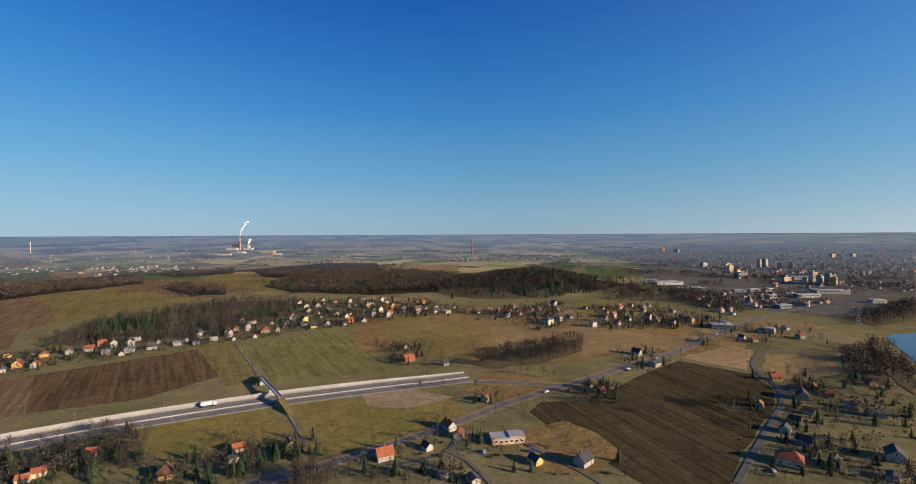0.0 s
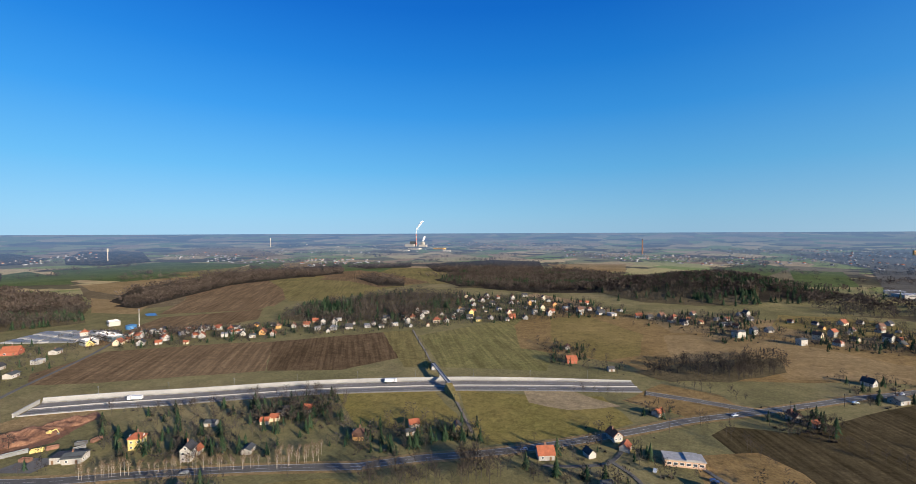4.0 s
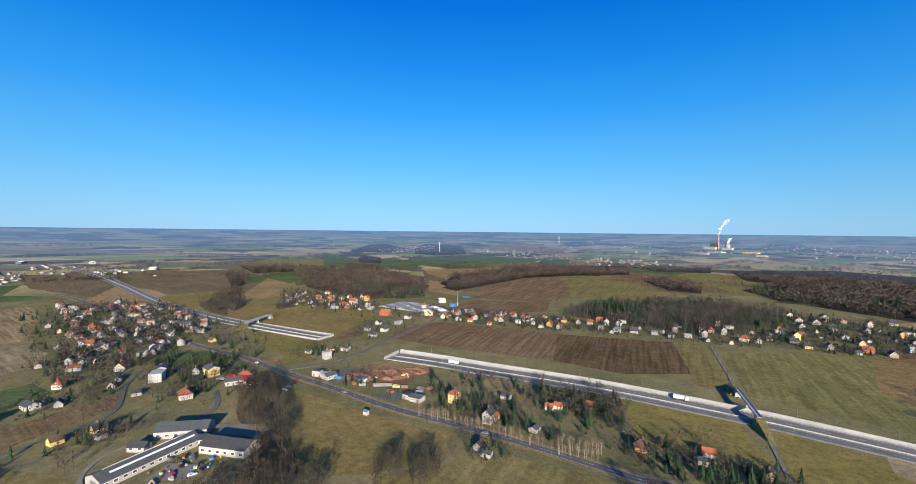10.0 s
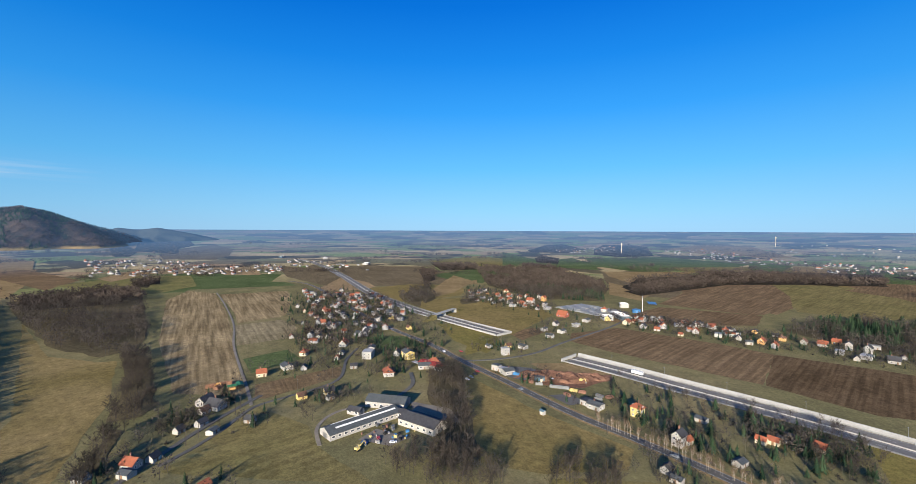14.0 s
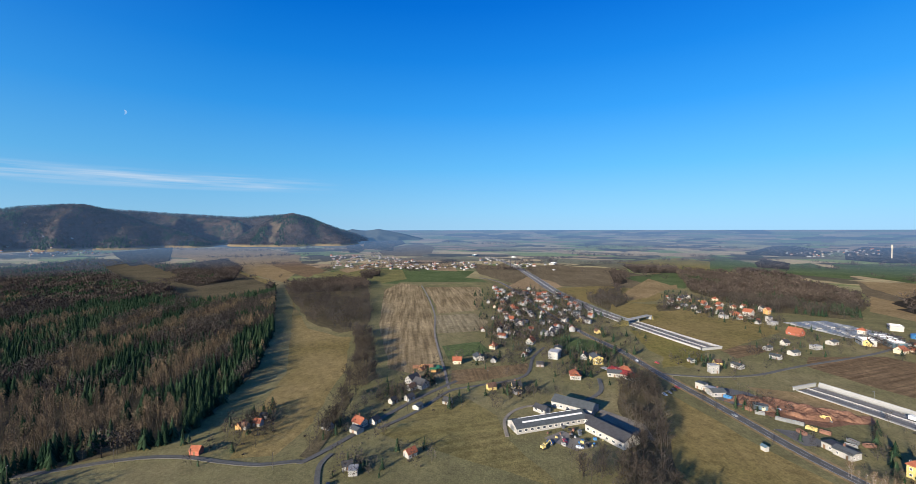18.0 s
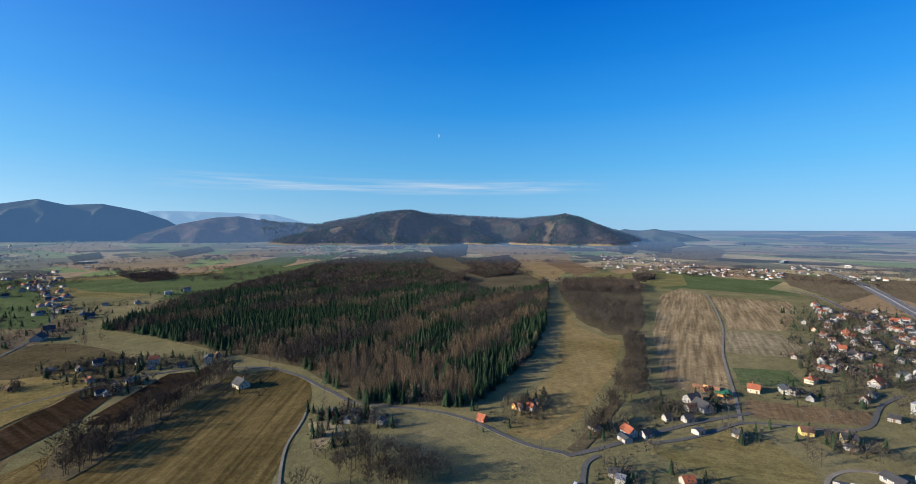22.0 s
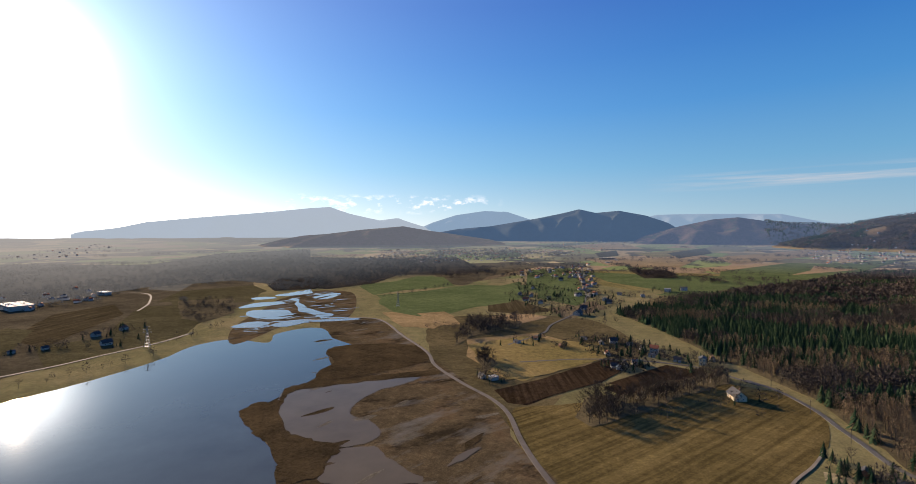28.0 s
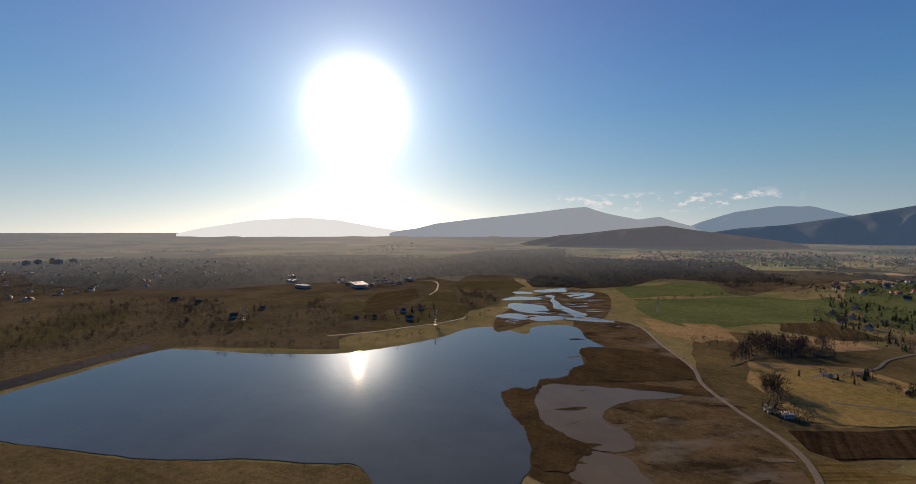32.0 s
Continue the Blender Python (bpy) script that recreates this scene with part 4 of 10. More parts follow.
HOUSES["orchard"] = [(-256, 159, 31, 9.9, 2, "ry"), (-243, 195, 26, 9.3, 2, "gg"), (-213, 209, 29, 7.7, 2, "rc"), (-213, 223, 25, 5.5, 1, "gw"), (-201, 235, 19, 8.1, 1, "rc"), (-218, 161, 121, 7.4, 2, "dw"), (-219, 167, 109, 5.5, 1, "rw"), (-194, 178, 112, 6.8, 1, "gg"), (-272, 138, 33, 12.7, 1, "gw"), (-194, 137, 123, 8.5, 1, "dw"), (-185, 136, 30, 5.7, 1, "gw"), (-146, 214, 19, 7.5, 1, "bo"), (-330, 120, 29, 8.2, 1, "gc"), (-350, 98, 108, 13.8, 1, "gw")]
HOUSES["orchard_b"] = [(-432, 101, 22, 9.3, 2, "gw"), (-405, 111, 108, 9.9, 2, "ww"), (-430, 121, 108, 8.9, 1, "by"), (-424, 135, 33, 11.7, 1, "gw"), (-464, 179, 44, 12.7, 1, "gw"), (-483, 201, 119, 13.6, 1, "gw"), (-522, 209, 124, 11.1, 1, "dw"), (-538, 258, 126, 14.8, 1, "gw"), (-512, 232, 118, 13.7, 1, "ww"), (-496, 184, 127, 11.3, 1, "gw")]
HOUSES["redroofs"] = [(-767, 196, 24, 14.1, 1, "rw"), (-761, 216, 22, 15.9, 1, "rw"), (-723, 191, 20, 13.4, 1, "rw"), (-670, 212, 23, 15.8, 1, "rw"), (-662, 193, 25, 15.2, 1, "ww"), (-687, 231, 44, 17.8, 2, "rw"), (-741, 229, 131, 11.6, 1, "rc"), (-753, 246, 131, 12.0, 1, "rw"), (-793, 153, 105, 10.9, 1, "dw"), (-820, 173, 109, 12.9, 1, "dw"), (-749, 163, 29, 13.2, 1, "gw"), (-725, 171, 23, 10.5, 1, "dw"), (-631, 239, 124, 15.8, 1, "ww"), (-576, 241, 38, 22.4, 1, "rr")]
HOUSES["redroofs_b"] = [(-821, 226, 27, 12.4, 1, "rc"), (-780, 273, 48, 12.7, 1, "rw"), (-631, 223, 136, 10.0, 1, "dw"), (-806, 198, 20, 9.4, 1, "go"), (-694, 170, 126, 6.6, 1, "gg"), (-837, 187, 14, 13.7, 1, "dw"), (-693, 197, 123, 13.4, 1, "dw"), (-831, 155, 26, 6.9, 2, "rw"), (-655, 210, 125, 9.5, 1, "rg"), (-852, 183, 26, 8.4, 1, "dw"), (-802, 166, 118, 9.2, 1, "rw"), (-710, 262, 129, 12.7, 2, "ro"), (-718, 205, 24, 12.8, 1, "ro"), (-728, 261, 136, 10.9, 2, "dw")]
HOUSES["redroofs_c"] = [(-697, 218, 125, 9.0, 1, "gw"), (-797, 184, 19, 6.2, 1, "bo"), (-652, 243, 126, 10.7, 2, "gw"), (-645, 227, 128, 9.9, 1, "rw"), (-663, 226, 135, 10.3, 1, "bw"), (-684, 210, 21, 13.0, 1, "bc"), (-752, 143, 17, 13.1, 2, "bg"), (-761, 233, 30, 9.0, 1, "dw"), (-722, 148, 29, 8.9, 2, "bg"), (-740, 268, 49, 7.4, 1, "dw")]
HOUSES["fieldside"] = [(-541, 291, 137, 15.6, 1, "dy"), (-517, 304, 128, 15.5, 1, "rc"), (-493, 312, 135, 14.1, 1, "dw"), (-478, 321, 46, 10.3, 1, "rw"), (-518, 353, 135, 11.2, 1, "rw"), (-498, 368, 132, 12.6, 1, "rw"), (-460, 359, 137, 13.3, 1, "rw"), (-441, 373, 137, 14.7, 1, "ww"), (-458, 397, 128, 15.5, 1, "rw"), (-424, 384, 138, 10.7, 1, "dg"), (-407, 397, 124, 13.4, 1, "ro"), (-415, 431, 126, 12.8, 1, "bo"), (-387, 451, 30, 12.8, 1, "rw"), (-373, 466, 128, 11.5, 2, "dw")]
HOUSES["fieldside_b"] = [(-371, 494, 39, 16.4, 1, "ww"), (-360, 439, 125, 13.6, 1, "ww"), (-342, 448, 118, 17.6, 1, "ww"), (-327, 458, 41, 13.6, 1, "dw"), (-310, 474, 129, 15.0, 1, "ww"), (-291, 477, 35, 10.8, 1, "gg"), (-281, 494, 38, 12.3, 1, "ww"), (-272, 513, 127, 11.2, 2, "bw"), (-318, 563, 28, 10.9, 1, "bw"), (-296, 589, 123, 11.1, 2, "rw"), (-280, 585, 41, 14.0, 1, "ww"), (-239, 534, 31, 16.7, 1, "rc"), (-299, 555, 41, 13.7, 1, "bw"), (-336, 482, 128, 6.7, 1, "bw")]
HOUSES["fieldside_c"] = [(-501, 344, 132, 6.9, 1, "rc"), (-309, 488, 130, 12.0, 1, "gw"), (-580, 326, 134, 8.1, 2, "ro"), (-523, 319, 43, 10.0, 1, "rc"), (-541, 345, 130, 12.9, 1, "dw"), (-592, 312, 47, 11.9, 2, "rw"), (-287, 534, 118, 9.0, 2, "rw"), (-239, 506, 118, 8.4, 1, "rc"), (-506, 382, 135, 6.2, 2, "ro"), (-389, 395, 121, 11.4, 1, "rw"), (-225, 561, 40, 6.4, 1, "bw"), (-267, 547, 119, 11.4, 2, "dw"), (-227, 539, 127, 12.0, 1, "rw"), (-253, 583, 124, 9.4, 1, "bg")]
HOUSES["fieldside_d"] = [(-398, 440, 120, 10.7, 1, "bg"), (-357, 469, 118, 12.1, 2, "dw"), (-392, 474, 32, 11.3, 1, "ro"), (-258, 495, 119, 8.0, 2, "dw"), (-431, 438, 46, 6.8, 1, "dw"), (-565, 325, 40, 7.7, 1, "rw"), (-316, 532, 40, 13.8, 1, "gc"), (-489, 383, 132, 12.2, 1, "bw"), (-340, 434, 129, 9.4, 1, "dg"), (-450, 429, 132, 12.0, 1, "go"), (-281, 545, 119, 12.4, 1, "rc"), (-405, 380, 43, 10.6, 1, "gg"), (-304, 506, 129, 11.8, 2, "gg"), (-234, 585, 128, 11.3, 1, "gw")]
HOUSES["fieldside_e"] = [(-450, 332, 37, 7.9, 1, "rc")]
HOUSES["hilltop"] = [(-212, 595, 126, 13.4, 2, "dy"), (-188, 559, 32, 11.1, 1, "dy"), (-237, 615, 33, 12.5, 1, "ww"), (-255, 721, 126, 16.2, 1, "rw"), (-236, 720, 126, 19.5, 1, "rw"), (-236, 677, 128, 13.5, 1, "rw"), (-244, 777, 119, 18.9, 1, "dw"), (-220, 767, 124, 12.9, 1, "rw"), (-209, 696, 30, 13.5, 1, "dw"), (-182, 716, 118, 13.5, 1, "bw"), (-164, 629, 127, 11.9, 1, "rp"), (-150, 595, 32, 14.0, 1, "rr"), (-179, 806, 30, 15.0, 1, "dw"), (-150, 739, 32, 15.3, 1, "ww")]
HOUSES["hilltop_b"] = [(-121, 670, 116, 13.7, 2, "bc"), (-108, 706, 118, 12.6, 2, "ro"), (-104, 655, 32, 11.7, 1, "rw"), (-88, 693, 38, 13.7, 1, "ww"), (-84, 718, 127, 12.5, 1, "dw"), (-65, 689, 34, 16.3, 1, "dw"), (-35, 668, 38, 16.8, 1, "dw"), (-19, 662, 128, 17.8, 1, "ww"), (17, 661, 13, 13.2, 1, "rw"), (47, 675, 48, 14.4, 1, "bw"), (62, 666, 45, 14.0, 1, "rw"), (71, 627, 41, 9.4, 1, "dw"), (79, 659, 46, 9.9, 1, "rc"), (115, 674, 47, 11.0, 1, "gw")]
HOUSES["hilltop_c"] = [(129, 680, 38, 9.7, 1, "rw"), (152, 721, 34, 11.4, 1, "dw"), (127, 647, 40, 6.9, 1, "dg"), (118, 574, 131, 13.1, 2, "gw"), (157, 687, 33, 10.7, 1, "dw"), (-204, 674, 130, 9.5, 1, "dw"), (-227, 601, 27, 10.9, 2, "dw"), (-131, 595, 117, 12.9, 1, "dg"), (-64, 669, 35, 13.5, 2, "bw"), (-217, 625, 37, 6.6, 1, "rg"), (-86, 672, 30, 9.7, 1, "rw"), (-63, 654, 129, 8.8, 1, "rw"), (-176, 578, 122, 12.9, 1, "dw"), (-73, 764, 33, 7.7, 2, "rg")]
HOUSES["hilltop_d"] = [(-152, 575, 41, 6.1, 1, "dw"), (-198, 628, 34, 6.9, 2, "gc"), (-150, 714, 118, 11.2, 2, "do"), (-60, 751, 33, 12.4, 1, "rw"), (-246, 640, 116, 7.3, 1, "bo"), (-172, 725, 116, 10.1, 1, "rc"), (-53, 696, 117, 11.9, 1, "rw"), (-127, 761, 116, 13.0, 1, "gw"), (-8, 704, 124, 10.3, 2, "gw"), (-138, 775, 123, 11.4, 2, "dc"), (-148, 678, 124, 10.5, 1, "gg"), (-126, 636, 42, 10.8, 2, "gw"), (-191, 762, 122, 11.6, 2, "rw"), (-38, 708, 126, 12.5, 1, "gc")]
HOUSES["hilltop_e"] = [(-280, 759, 129, 12.9, 1, "dc"), (-185, 652, 123, 13.2, 1, "gw"), (-205, 571, 34, 12.5, 1, "dw"), (-135, 689, 124, 10.2, 1, "dg"), (-234, 752, 132, 6.5, 2, "rw"), (-295, 754, 131, 12.1, 1, "rg"), (-104, 633, 121, 12.7, 2, "rw"), (-221, 582, 117, 8.1, 1, "dw"), (-164, 652, 131, 7.8, 2, "gg"), (-215, 712, 31, 9.5, 1, "dw"), (-215, 659, 129, 9.1, 1, "rw")]
HOUSES["eastslope"] = [(31, 655, 30, 11.1, 1, "dw"), (57, 641, 125, 12.4, 1, "rw"), (71, 632, 133, 13.7, 1, "dw"), (91, 706, 41, 12.0, 1, "bw"), (117, 639, 46, 13.9, 1, "gw"), (122, 578, 35, 15.3, 2, "gw"), (160, 616, 35, 13.4, 1, "dw"), (160, 721, 122, 12.2, 2, "dw"), (174, 558, 35, 13.5, 2, "gw"), (228, 685, 128, 10.0, 1, "dw"), (260, 696, 44, 16.8, 1, "rc"), (284, 711, 132, 10.3, 1, "dw"), (282, 659, 42, 14.3, 1, "bw"), (313, 711, 45, 13.8, 1, "dw")]
HOUSES["eastslope_b"] = [(326, 657, 40, 14.3, 1, "dg"), (320, 612, 36, 14.8, 1, "dw"), (284, 573, 125, 12.5, 1, "dw"), (408, 709, 39, 17.1, 1, "gw"), (364, 520, 42, 15.1, 1, "gw"), (373, 514, 45, 16.2, 2, "ww"), (406, 535, 31, 14.2, 1, "dw"), (389, 490, 16, 11.9, 1, "rw"), (323, 491, 125, 9.5, 1, "dw"), (327, 477, 16, 9.3, 1, "rc"), (269, 478, 36, 8.1, 1, "dw"), (268, 584, 46, 12.3, 1, "do"), (209, 568, 133, 12.3, 1, "rw"), (76, 655, 48, 7.1, 1, "rw")]
HOUSES["eastslope_c"] = [(155, 688, 32, 8.7, 2, "dg"), (221, 615, 43, 13.2, 2, "rg"), (199, 591, 138, 13.2, 2, "bc"), (280, 614, 42, 6.8, 2, "rw"), (225, 656, 122, 9.7, 1, "bo"), (266, 605, 133, 13.0, 2, "bw"), (295, 688, 33, 12.6, 1, "bg"), (130, 632, 139, 10.5, 1, "rg"), (316, 595, 137, 10.8, 1, "bw"), (92, 644, 42, 9.0, 1, "rc"), (327, 588, 39, 8.9, 1, "ro"), (301, 664, 43, 8.3, 1, "gw"), (243, 635, 39, 9.5, 1, "gg"), (140, 597, 44, 12.1, 2, "dw")]
HOUSES["eastslope_d"] = [(313, 579, 34, 10.6, 2, "do"), (235, 597, 126, 10.0, 1, "dc"), (273, 554, 124, 7.0, 2, "dw"), (203, 690, 132, 7.1, 1, "rw"), (59, 656, 126, 10.2, 1, "rw"), (352, 606, 129, 11.3, 1, "gg"), (255, 657, 40, 9.5, 1, "bw")]
HOUSES["farmroad"] = [(-319, -62, 123, 9.2, 2, "by"), (-324, -44, 122, 9.5, 1, "dy"), (-315, -42, 123, 5.5, 1, "gw"), (-361, -1, 6, 15.1, 1, "rw"), (-373, -104, 106, 10.5, 1, "rc"), (-390, -88, 30, 14.5, 1, "gw"), (-386, -73, 3, 8.6, 1, "dw"), (-430, -81, 167, 11.4, 1, "rc"), (-501, -108, 15, 6.6, 1, "rw"), (-413, -20, 167, 16.1, 2, "ww"), (-439, -18, 176, 13.2, 1, "gw"), (-384, -31, 95, 8.8, 1, "dw"), (-411, -48, 175, 8.4, 2, "rw"), (-459, -47, 166, 15.6, 1, "rw")]
HOUSES["farmroad_b"] = [(-428, -46, 174, 6.8, 2, "gw"), (-520, -53, 106, 8.3, 2, "rw"), (-495, -77, 176, 12.2, 1, "gw"), (-495, -68, 165, 8.9, 1, "dw"), (-547, -72, 27, 16.0, 1, "dw"), (-568, -85, 108, 12.7, 1, "rw"), (-657, -123, 14, 8.8, 1, "rc"), (-661, -95, 19, 13.4, 1, "rc"), (-643, -89, 111, 13.0, 1, "rw"), (-616, -63, 17, 11.2, 1, "gw"), (-407, 17, 19, 16.2, 2, "gy"), (-417, 7, 164, 9.8, 1, "dw"), (-375, 30, 91, 15.1, 1, "gw"), (-382, 39, 98, 13.7, 1, "rr")]
HOUSES["farmroad_c"] = [(-590, 2, 24, 11.0, 1, "dy"), (-570, -34, 18, 11.8, 1, "gw"), (-542, -18, 20, 8.8, 1, "bw"), (-527, 23, 28, 10.0, 1, "by"), (-654, 19, 28, 10.8, 1, "gw"), (-679, -49, 24, 12.5, 1, "rw"), (-735, -66, 23, 13.4, 1, "bw"), (-803, -96, 106, 16.4, 1, "dw"), (-703, -42, 19, 14.6, 1, "gp"), (-628, -22, 16, 13.1, 1, "ww"), (-624, -2, 113, 14.6, 1, "ww"), (-696, -11, 27, 13.0, 1, "rw"), (-284, -86, 76, 6.1, 1, "dw"), (-283, -114, 156, 8.8, 1, "dw")]
HOUSES["farmroad_d"] = [(-309, -115, 64, 14.9, 1, "dw"), (-271, -103, 166, 6.3, 1, "gw"), (-302, -120, 155, 8.9, 1, "bw"), (-275, -123, 160, 5.5, 1, "dg"), (-693, -116, 101, 10.8, 1, "bw"), (-749, -134, 21, 11.7, 1, "rw"), (-698, -141, 17, 10.8, 1, "dw"), (-775, -116, 26, 13.9, 1, "rw"), (-697, -88, 25, 12.6, 1, "gw"), (-874, -94, 15, 13.9, 1, "dw"), (-847, -146, 27, 15.1, 1, "ww"), (-796, -67, 106, 12.7, 1, "rc"), (-612, -99, 112, 9.6, 1, "bw"), (-572, -109, 20, 8.9, 1, "dg")]
HOUSES["farmroad_e"] = [(-532, -92, 14, 8.3, 1, "rw")]
HOUSES["mill"] = [(-184, -197, 100, 7.7, 1, "rr"), (-221, -189, 95, 5.5, 1, "rw"), (-215, -196, 176, 5.5, 1, "ro"), (-231, -192, 89, 5.5, 1, "gw"), (-228, -145, 77, 6.4, 1, "dw"), (-237, -128, 70, 10.9, 1, "rw"), (-229, -126, 69, 9.4, 1, "gw"), (-243, -121, 167, 5.9, 1, "dw"), (-317, -125, 161, 13.9, 1, "dw"), (-189, -106, 23, 7.8, 1, "ww"), (-192, -111, 124, 5.5, 1, "dw"), (-212, -85, 149, 6.1, 1, "rg"), (-215, -194, 96, 5.5, 1, "bw"), (-118, -249, 51, 5.5, 1, "gw")]
HOUSES["mill_b"] = [(-115, -264, 64, 5.5, 1, "dr"), (-127, -257, 116, 5.5, 1, "gw"), (-122, -248, 118, 5.5, 1, "dw"), (-133, -235, 42, 5.5, 1, "gw")]
HOUSES["southvillage"] = [(-82, -357, 103, 15.5, 1, "dc"), (93, -338, 51, 9.3, 1, "ww"), (103, -339, 138, 6.0, 1, "dg"), (-36, -463, 168, 11.2, 2, "rw"), (-26, -473, 109, 6.3, 1, "dw"), (-33, -450, 166, 9.0, 1, "gw"), (-54, -442, 170, 8.6, 1, "dw"), (-74, -439, 77, 7.5, 2, "gc"), (-85, -456, 83, 6.8, 1, "bw"), (-18, -420, 9, 7.5, 1, "kg"), (-8, -411, 96, 8.3, 1, "dc"), (14, -484, 103, 8.9, 1, "dw"), (2, -494, 16, 11.2, 1, "dw"), (-14, -489, 11, 8.8, 1, "gw")]
HOUSES["southvillage_b"] = [(33, -499, 155, 9.3, 1, "gw"), (-3, -400, 98, 6.4, 1, "kw"), (1, -403, 14, 5.5, 1, "dw"), (7, -444, 109, 8.1, 1, "rw"), (100, -459, 151, 10.1, 1, "gw"), (83, -480, 160, 5.8, 1, "bw"), (53, -457, 118, 5.5, 1, "bb"), (51, -646, 76, 24.0, 1, "dg"), (46, -695, 4, 16.2, 1, "dw"), (18, -795, 92, 16.4, 1, "gw"), (11, -765, 178, 17.5, 1, "dw"), (-7, -876, 2, 13.9, 1, "gw"), (-47, -866, 94, 15.4, 1, "gw"), (-97, -949, 177, 18.7, 2, "ww")]
HOUSES["southvillage_c"] = [(-130, -979, 2, 19.0, 2, "gw"), (172, -815, 94, 14.0, 1, "dw"), (148, -750, 177, 14.6, 1, "rw"), (164, -907, 99, 13.2, 1, "dw"), (118, -727, 83, 12.3, 1, "dw"), (147, -800, 95, 13.6, 1, "bw"), (112, -782, 176, 11.2, 1, "gw"), (65, -992, 177, 13.9, 1, "dw"), (57, -1117, 89, 15.5, 1, "dw"), (128, -1093, 5, 15.6, 1, "dw"), (114, -1171, 90, 19.3, 1, "bw"), (30, -1765, 12, 24.0, 1, "ww"), (-2, -1916, 101, 24.0, 1, "ww")]
HOUSES["lakeshore"] = [(515, -305, 81, 14.4, 1, "dw"), (569, -326, 108, 12.6, 1, "dg"), (574, -360, 98, 11.4, 1, "bw"), (554, -271, 82, 8.8, 1, "dw"), (569, -251, 79, 8.8, 1, "gw"), (676, -114, 76, 14.7, 1, "dw"), (724, -163, 73, 13.1, 1, "gg"), (849, -90, 83, 12.4, 1, "dw"), (912, -61, 68, 14.8, 1, "dg")]
RIDGES = []
RIDGES.append(("wooded_ridge", 3600, 300, [(113.84, -58), (116.16, 21), (118.85, 89), (120.76, 127), (123.76, 193), (126.71, 239), (129.58, 223), (132.38, 212), (137.03, 226), (143.12, 246), (148.53, 272), (151, 252), (155.48, 193), (159.39, 145), (161.51, 102), (162.83, 79), (164.69, 22)]))
RIDGES.append(("front_ridge", 3250, 230, [(129.28, -104), (133.04, -2), (135.99, 64), (138.85, 120), (141.63, 178), (144.32, 234), (146.27, 260), (147.86, 258), (150.01, 229), (153.52, 174), (157.83, 111), (161.25, 74), (163.94, 31), (166.44, -37)]))
RIDGES.append(("end_hill", 3200, 200, [(113.86, -102), (116.54, -29), (119.24, 57), (121.94, 143), (124.26, 203), (126.34, 229), (128.1, 209), (130.01, 152), (132.28, 72), (134.53, -8), (137.1, -94)]))
RIDGES.append(("hill_far", 3800, 300, [(109.2, 36), (112.29, 87), (115.78, 133), (117.55, 117), (119.23, 132), (121.89, 76), (124.52, 36)]))
RIDGES.append(("near_hills", 3650, 280, [(151.12, 14), (154.2, 107), (158.77, 161), (163.21, 174), (167.14, 220), (169.56, 208), (172.89, 161), (176.68, 89), (178.49, 25)]))
RIDGES.append(("pyramid_mountain", 4000, 300, [(172.25, 105), (174.17, 194), (176.66, 259), (179.61, 302), (182.41, 287), (184.41, 322), (186.53, 287), (189.81, 242), (193.6, 200), (195.89, 174), (199.94, 152), (203.66, 108)]))
RIDGES.append(("snow_ridge", 4550, 200, [(155.73, 104), (158.01, 153), (161.01, 218), (163.21, 265), (166.08, 274), (170.23, 281), (173.52, 283), (175.42, 280), (177.87, 234)]))
RIDGES.append(("dome_mountain", 4550, 200, [(185.22, 113), (188.15, 186), (191.15, 266), (193.42, 328), (196.49, 343), (200.35, 301), (203.45, 222), (206.53, 118)]))
RIDGES.append(("great_mountain", 4500, 220, [(201.91, 118), (203.45, 154), (205.76, 209), (208.04, 269), (210.3, 245), (213.99, 309), (216.5, 377), (218.96, 363), (222.35, 331), (226.21, 298), (230.41, 266), (235.84, 215), (238.32, 165), (241.95, 128)]))
RIDGES.append(("field_hills", 3400, 300, [(192.66, 16), (195.73, 62), (200.36, 104), (204.22, 137), (207.28, 169), (212.54, 143), (216.89, 112), (219.69, 100), (222.39, 71), (225, 31)]))
RIDGES.append(("sun_mountain", 4550, 220, [(239.38, 127), (243.91, 182), (248.3, 246), (252.52, 273), (258.45, 238), (263.85, 160), (266.08, 112)]))
MOUND = (161, 987)
VILLAGES = []
VILLAGES.append(("ridge_foot", 18, [(-1389.8, -2522.8), (-1701.4, -2403.1), (-1485.2, -2098.1), (-1244.4, -2259.4)]))
VILLAGES.append(("ridge_village", 44, [(-854.4, -2589), (-1211.8, -2438.6), (-891.8, -1796.1), (-693.4, -1796.6), (-737.5, -2236.1)]))
VILLAGES.append(("plain_town", 220, [(473.5, 3022.7), (2639.8, 2491.3), (1776.4, 1675.7), (711.6, 1666.1), (346.5, 2212.5)]))
VILLAGES.append(("east_town", 130, [(853.5, 1594.3), (1725.5, 1627.6), (835.4, 787.2), (678.2, 971.6)]))
VILLAGES.append(("north_town", 90, [(-2583.4, 2532.1), (-398.5, 3629.8), (-294.4, 2681.6), (-1677.1, 1822.2)]))
VILLAGES.append(("far_town", 140, [(1322.3, -2351.1), (615.8, -2828.9), (400.9, -1992), (628.4, -1523.5), (1039.9, -1677)]))
